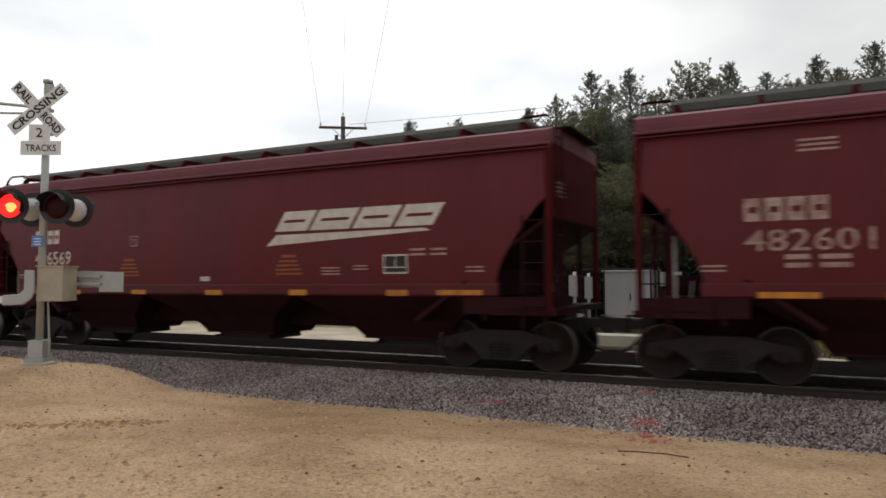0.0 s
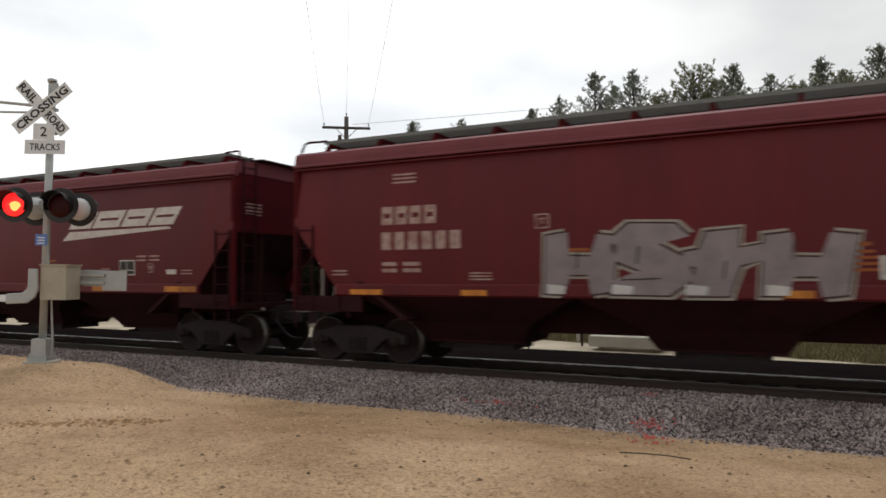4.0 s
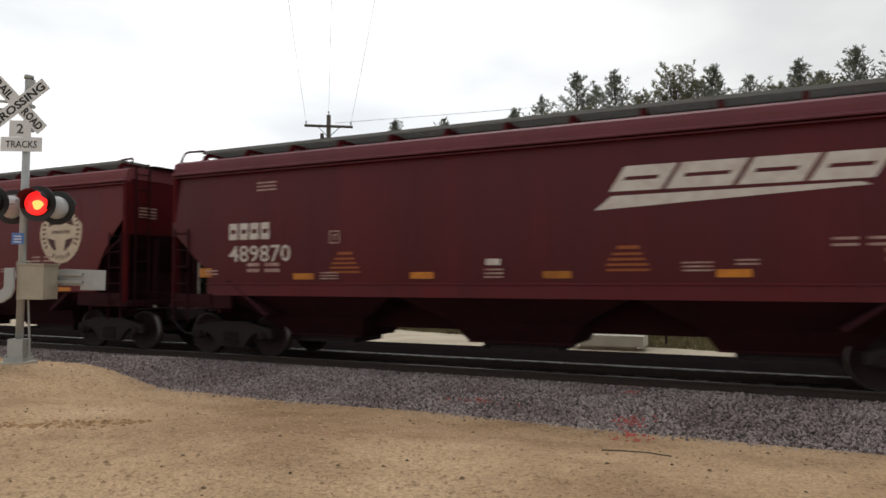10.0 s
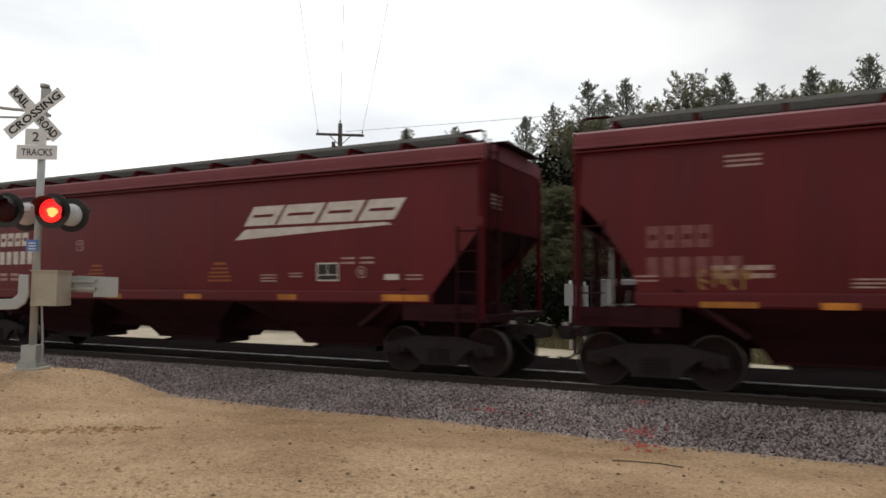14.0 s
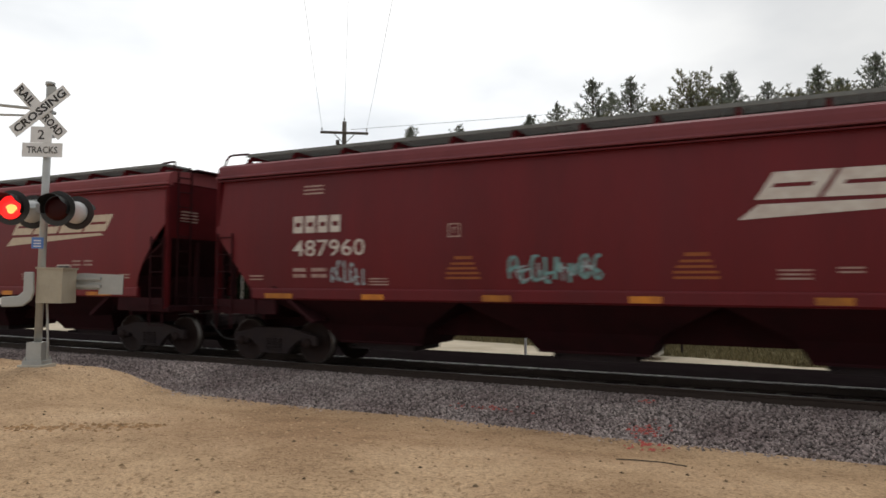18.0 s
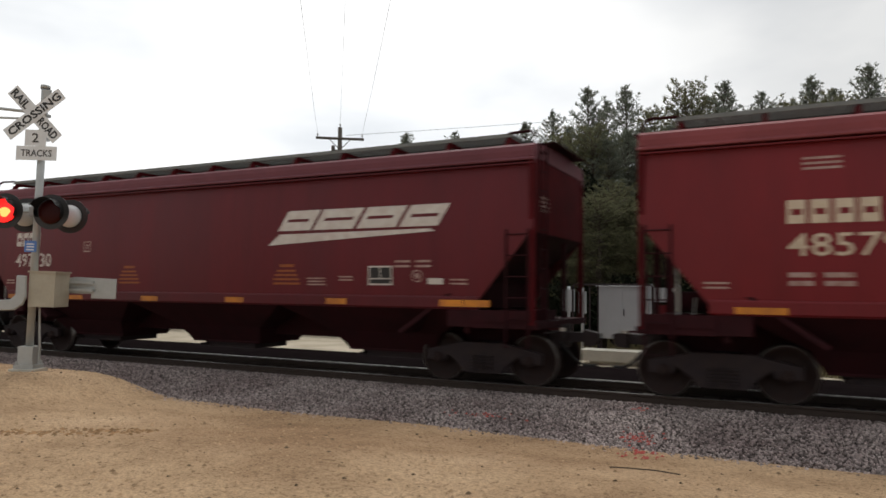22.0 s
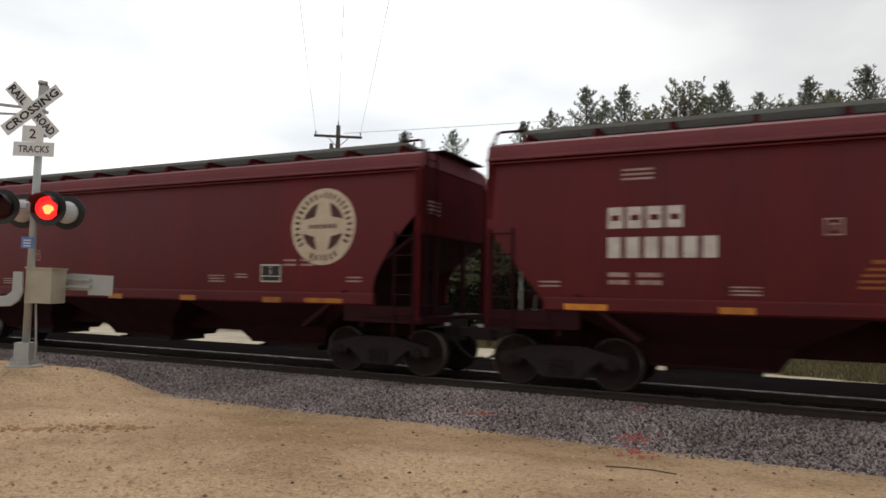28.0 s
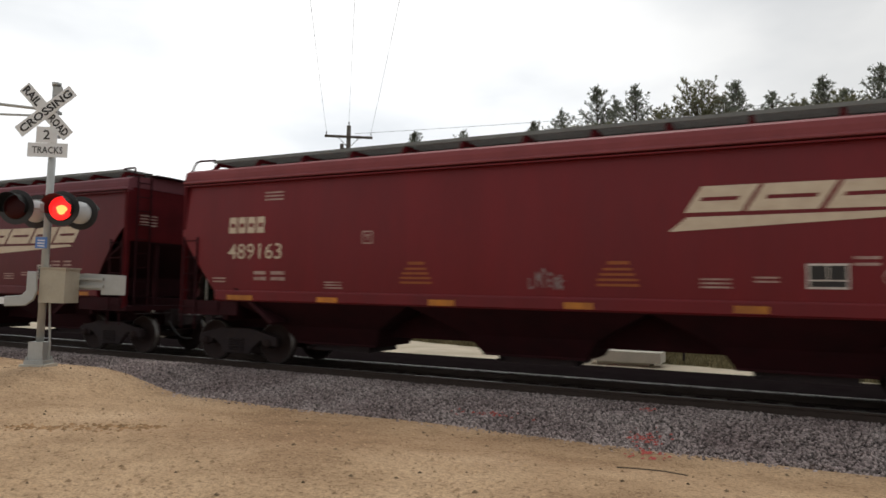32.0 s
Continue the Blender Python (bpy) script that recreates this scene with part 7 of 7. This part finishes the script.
def verge_grass():
    """Dry grass on the verge beyond the pale road."""
    rng = np.random.default_rng(21)
    n = 26000
    x = rng.uniform(-16, 8, n)
    y = 19.1 - 0.28 * x + 6.0 * rng.random(n) ** 1.4
    z = np.array([ground_z(a, b) for a, b in zip(x, y)])
    o = np.stack([x, y, z - 0.01], 1)
    lean = rng.normal(0, 0.45, (n, 2))
    tall = rng.uniform(0.07, 0.24, n)
    tip = o + np.stack([lean[:, 0] * tall, lean[:, 1] * tall, tall], 1)
    a = rng.uniform(0, 6.28, n)
    w = np.stack([np.cos(a), np.sin(a), np.zeros(n)], 1) * rng.uniform(0.008, 0.02, (n, 1))
    v = np.stack([o - w, o + w, tip], 1).reshape(-1, 3)
    ob = raw("verge_grass", v.tolist(), np.arange(n * 3).reshape(-1, 3).tolist(), M_DRYGRASS)
    tagged(ob, "dry olive and tan grass on the verge", "grass", kind="stuff")


# ---------------------------------------------------------------- small things on the ground
def pebbles():
    rng = random.Random(12)
    verts, faces = [], []
    for i in range(1150):
        x, y = rng.uniform(-16, 4), rng.uniform(3.4, 8.9)
        if y > toe(x):
            continue
        z = ground_z(x, y)
        s = 0.005 + 0.024 * rng.random() ** 4
        k = len(verts)
        a = rng.uniform(0, 6.28)
        for j in range(6):
            b = a + j * math.pi / 3
            r = s * rng.uniform(0.7, 1.3)
            verts.append((x + r * math.cos(b), y + r * math.sin(b) * 0.8, z + s * 0.10))
        verts.append((x, y, z + s * rng.uniform(0.5, 0.9)))
        verts.append((x, y, z - s * 0.3))
        for j in range(6):
            faces.append((k + j, k + (j + 1) % 6, k + 6))
            faces.append((k + (j + 1) % 6, k + j, k + 7))
    tagged(raw("pebbles", verts, faces, M_STONE), "small dark pebbles scattered on the sand", "pebbles", kind="stuff")
    verts, faces = [], []
    for i in range(11000):
        y = 3.4 + 5.4 * rng.random() ** 1.3
        x = rng.uniform(-16, 4)
        s = 0.006 + 0.022 * rng.random() ** 4
        z, k = ground_z(x, y), len(verts)
        for j in range(5):
            b = j * 1.2566 + rng.uniform(-0.3, 0.3)
            r = s * rng.uniform(0.7, 1.4)
            verts.append((x + r * math.cos(b), y + r * math.sin(b), z - 0.002))
        verts.append((x + rng.uniform(-0.3, 0.3) * s, y, z + s * rng.uniform(0.45, 0.95)))
        faces += [(k + j, k + (j + 1) % 5, k + 5) for j in range(5)]
    tagged(raw("sand_clods", verts, faces, M_CLOD), "crumbled clods of tan sand on the ground", "clods", kind="stuff")


def rut_crumbs():
    """Brown earth thrown up along an old tyre rut."""
    rng = random.Random(31)
    verts, faces = [], []
    for i in range(240):
        u = rng.random()
        x, y = -8.6 + 1.9 * u + rng.gauss(0, 0.10), 4.55 + 1.35 * u + rng.gauss(0, 0.07 + 0.09 * u)
        s = rng.uniform(0.010, 0.038)
        z, k = ground_z(x, y), len(verts)
        for j in range(6):
            b = j * 1.0472 + rng.uniform(-0.3, 0.3)
            r = s * rng.uniform(0.8, 1.5)
            verts.append((x + r * math.cos(b), y + r * math.sin(b), z - 0.003))
        verts.append((x + rng.uniform(-0.3, 0.3) * s, y, z + s * rng.uniform(0.4, 0.8)))
        faces += [(k + j, k + (j + 1) % 6, k + 6) for j in range(6)]
    tagged(raw("rut_crumbs", verts, faces, M_EARTH), "crumbled brown earth along a tyre rut", "earth", kind="stuff")


def paint_marks():
    """Red marking paint sprayed on stones and sand."""
    rng = random.Random(8)
    for cx, cy, w, h, n in ((-1.72, 9.30, 0.26, 0.46, 54), (-1.50, 8.45, 0.20, 0.34, 30), (-4.15, 9.75, 0.50, 0.16, 30), (-1.95, 10.85, 0.16, 0.14, 12)):
        verts, faces = [], []
        for i in range(n):
            x, y = cx + rng.gauss(0, w / 2), cy + rng.gauss(0, h / 2)
            z = (ballast_z(x, y) + 0.018) if y > toe(x) else ground_z(x, y) + 0.004
            s = rng.uniform(0.012, 0.032)
            k = len(verts)
            verts += [(x - s, y - s * 0.6, z), (x + s, y - s * 0.5, z + s * 0.2), (x + s * 0.7, y + s * 0.6, z + 0.2 * s), (x - s * 0.6, y + s * 0.7, z), (x, y, z + s * 0.8)]
            faces += [(k, k + 1, k + 4), (k + 1, k + 2, k + 4), (k + 2, k + 3, k + 4), (k + 3, k, k + 4)]
        tagged(raw("painted_stones", verts, faces, M_MARK), "stones sprayed with red marking paint", "stones", group="red paint marks", kind="stuff")
    bm = bmesh.new()
    pts = [(-1.60, 7.15), (-1.40, 7.24), (-1.15, 7.27), (-0.92, 7.20)]
    tube(bm, [(x, y, ground_z(x, y) + 0.034) for x, y in pts], 0.007, 5)
    tagged(part("twig", bm, M_BARK), "thin dry twig lying on the sand", "twig")
    bm = bmesh.new()
    bmesh.ops.create_icosphere(bm, subdivisions=2, radius=0.09)
    for v in bm.verts:
        v.co *= 1 + 0.3 * noise.noise(v.co * 9)
        v.co.z *= 0.6
    ob = part("dark_rock", bm, M_STONE)
    ob.matrix_basis = pose(-1.75, 10.85, -0.17)
    tagged(ob, "dark rock on the ballast by the rail", "rock")


def motions():
    """The train rolls by, its wheels turn, and the lamps flash in turn."""
    for car, mid in TRAIN:
        walk(car, [(0.0, pose(mid, YC, 0)), (32.0, pose(mid + SPEED * 32.0, YC, 0))])
    acts = {}
    for car, _ in TRAIN:
        for ws in car.children_recursive:
            if not ws.name.startswith("wheelset"):
                continue
            x = round(ws.matrix_basis.translation.x, 2)
            if x not in acts:
                turn = math.degrees(SPEED / 0.457)
                rows = [(i / FPS, pose(x, 0, 0.457, 0, (turn * i / FPS) % 360, 0)) for i in range(32 * FPS + 1)]
                walk(ws, rows)
                acts[x] = ws.animation_data.action
            else:
                ws.rotation_mode = "QUATERNION"
                data = ws.animation_data_create()
                data.action = acts[x]
                data.action_slot = acts[x].slots[0]
    for glow, side, (x, y, z) in GLOWS:
        on, off = pose(x, y, z), pose(x, y + 0.11, z)
        lit = side == "L"
        rows = [(0.0, on if lit else off)]
        n, t = 0, 0.26
        while t < 31.9:
            rows.append((t - 0.017, on if lit else off))
            lit = not lit
            rows.append((t + 0.017, on if lit else off))
            n += 1
            t = 0.26 + n * 0.952 / 2
        rows.append((32.0, on if lit else off))
        walk(glow, rows)


ground()
ballast()
rail(YC - GAUGE, "rail_near")
rail(YC + GAUGE, "rail_far")
train()
crossing_signal()
utility_pole()
relay_case()
guard_rod()
trees()
undergrowth()
verge_grass()
pebbles()
rut_crumbs()
paint_marks()
sleepers()
motions()
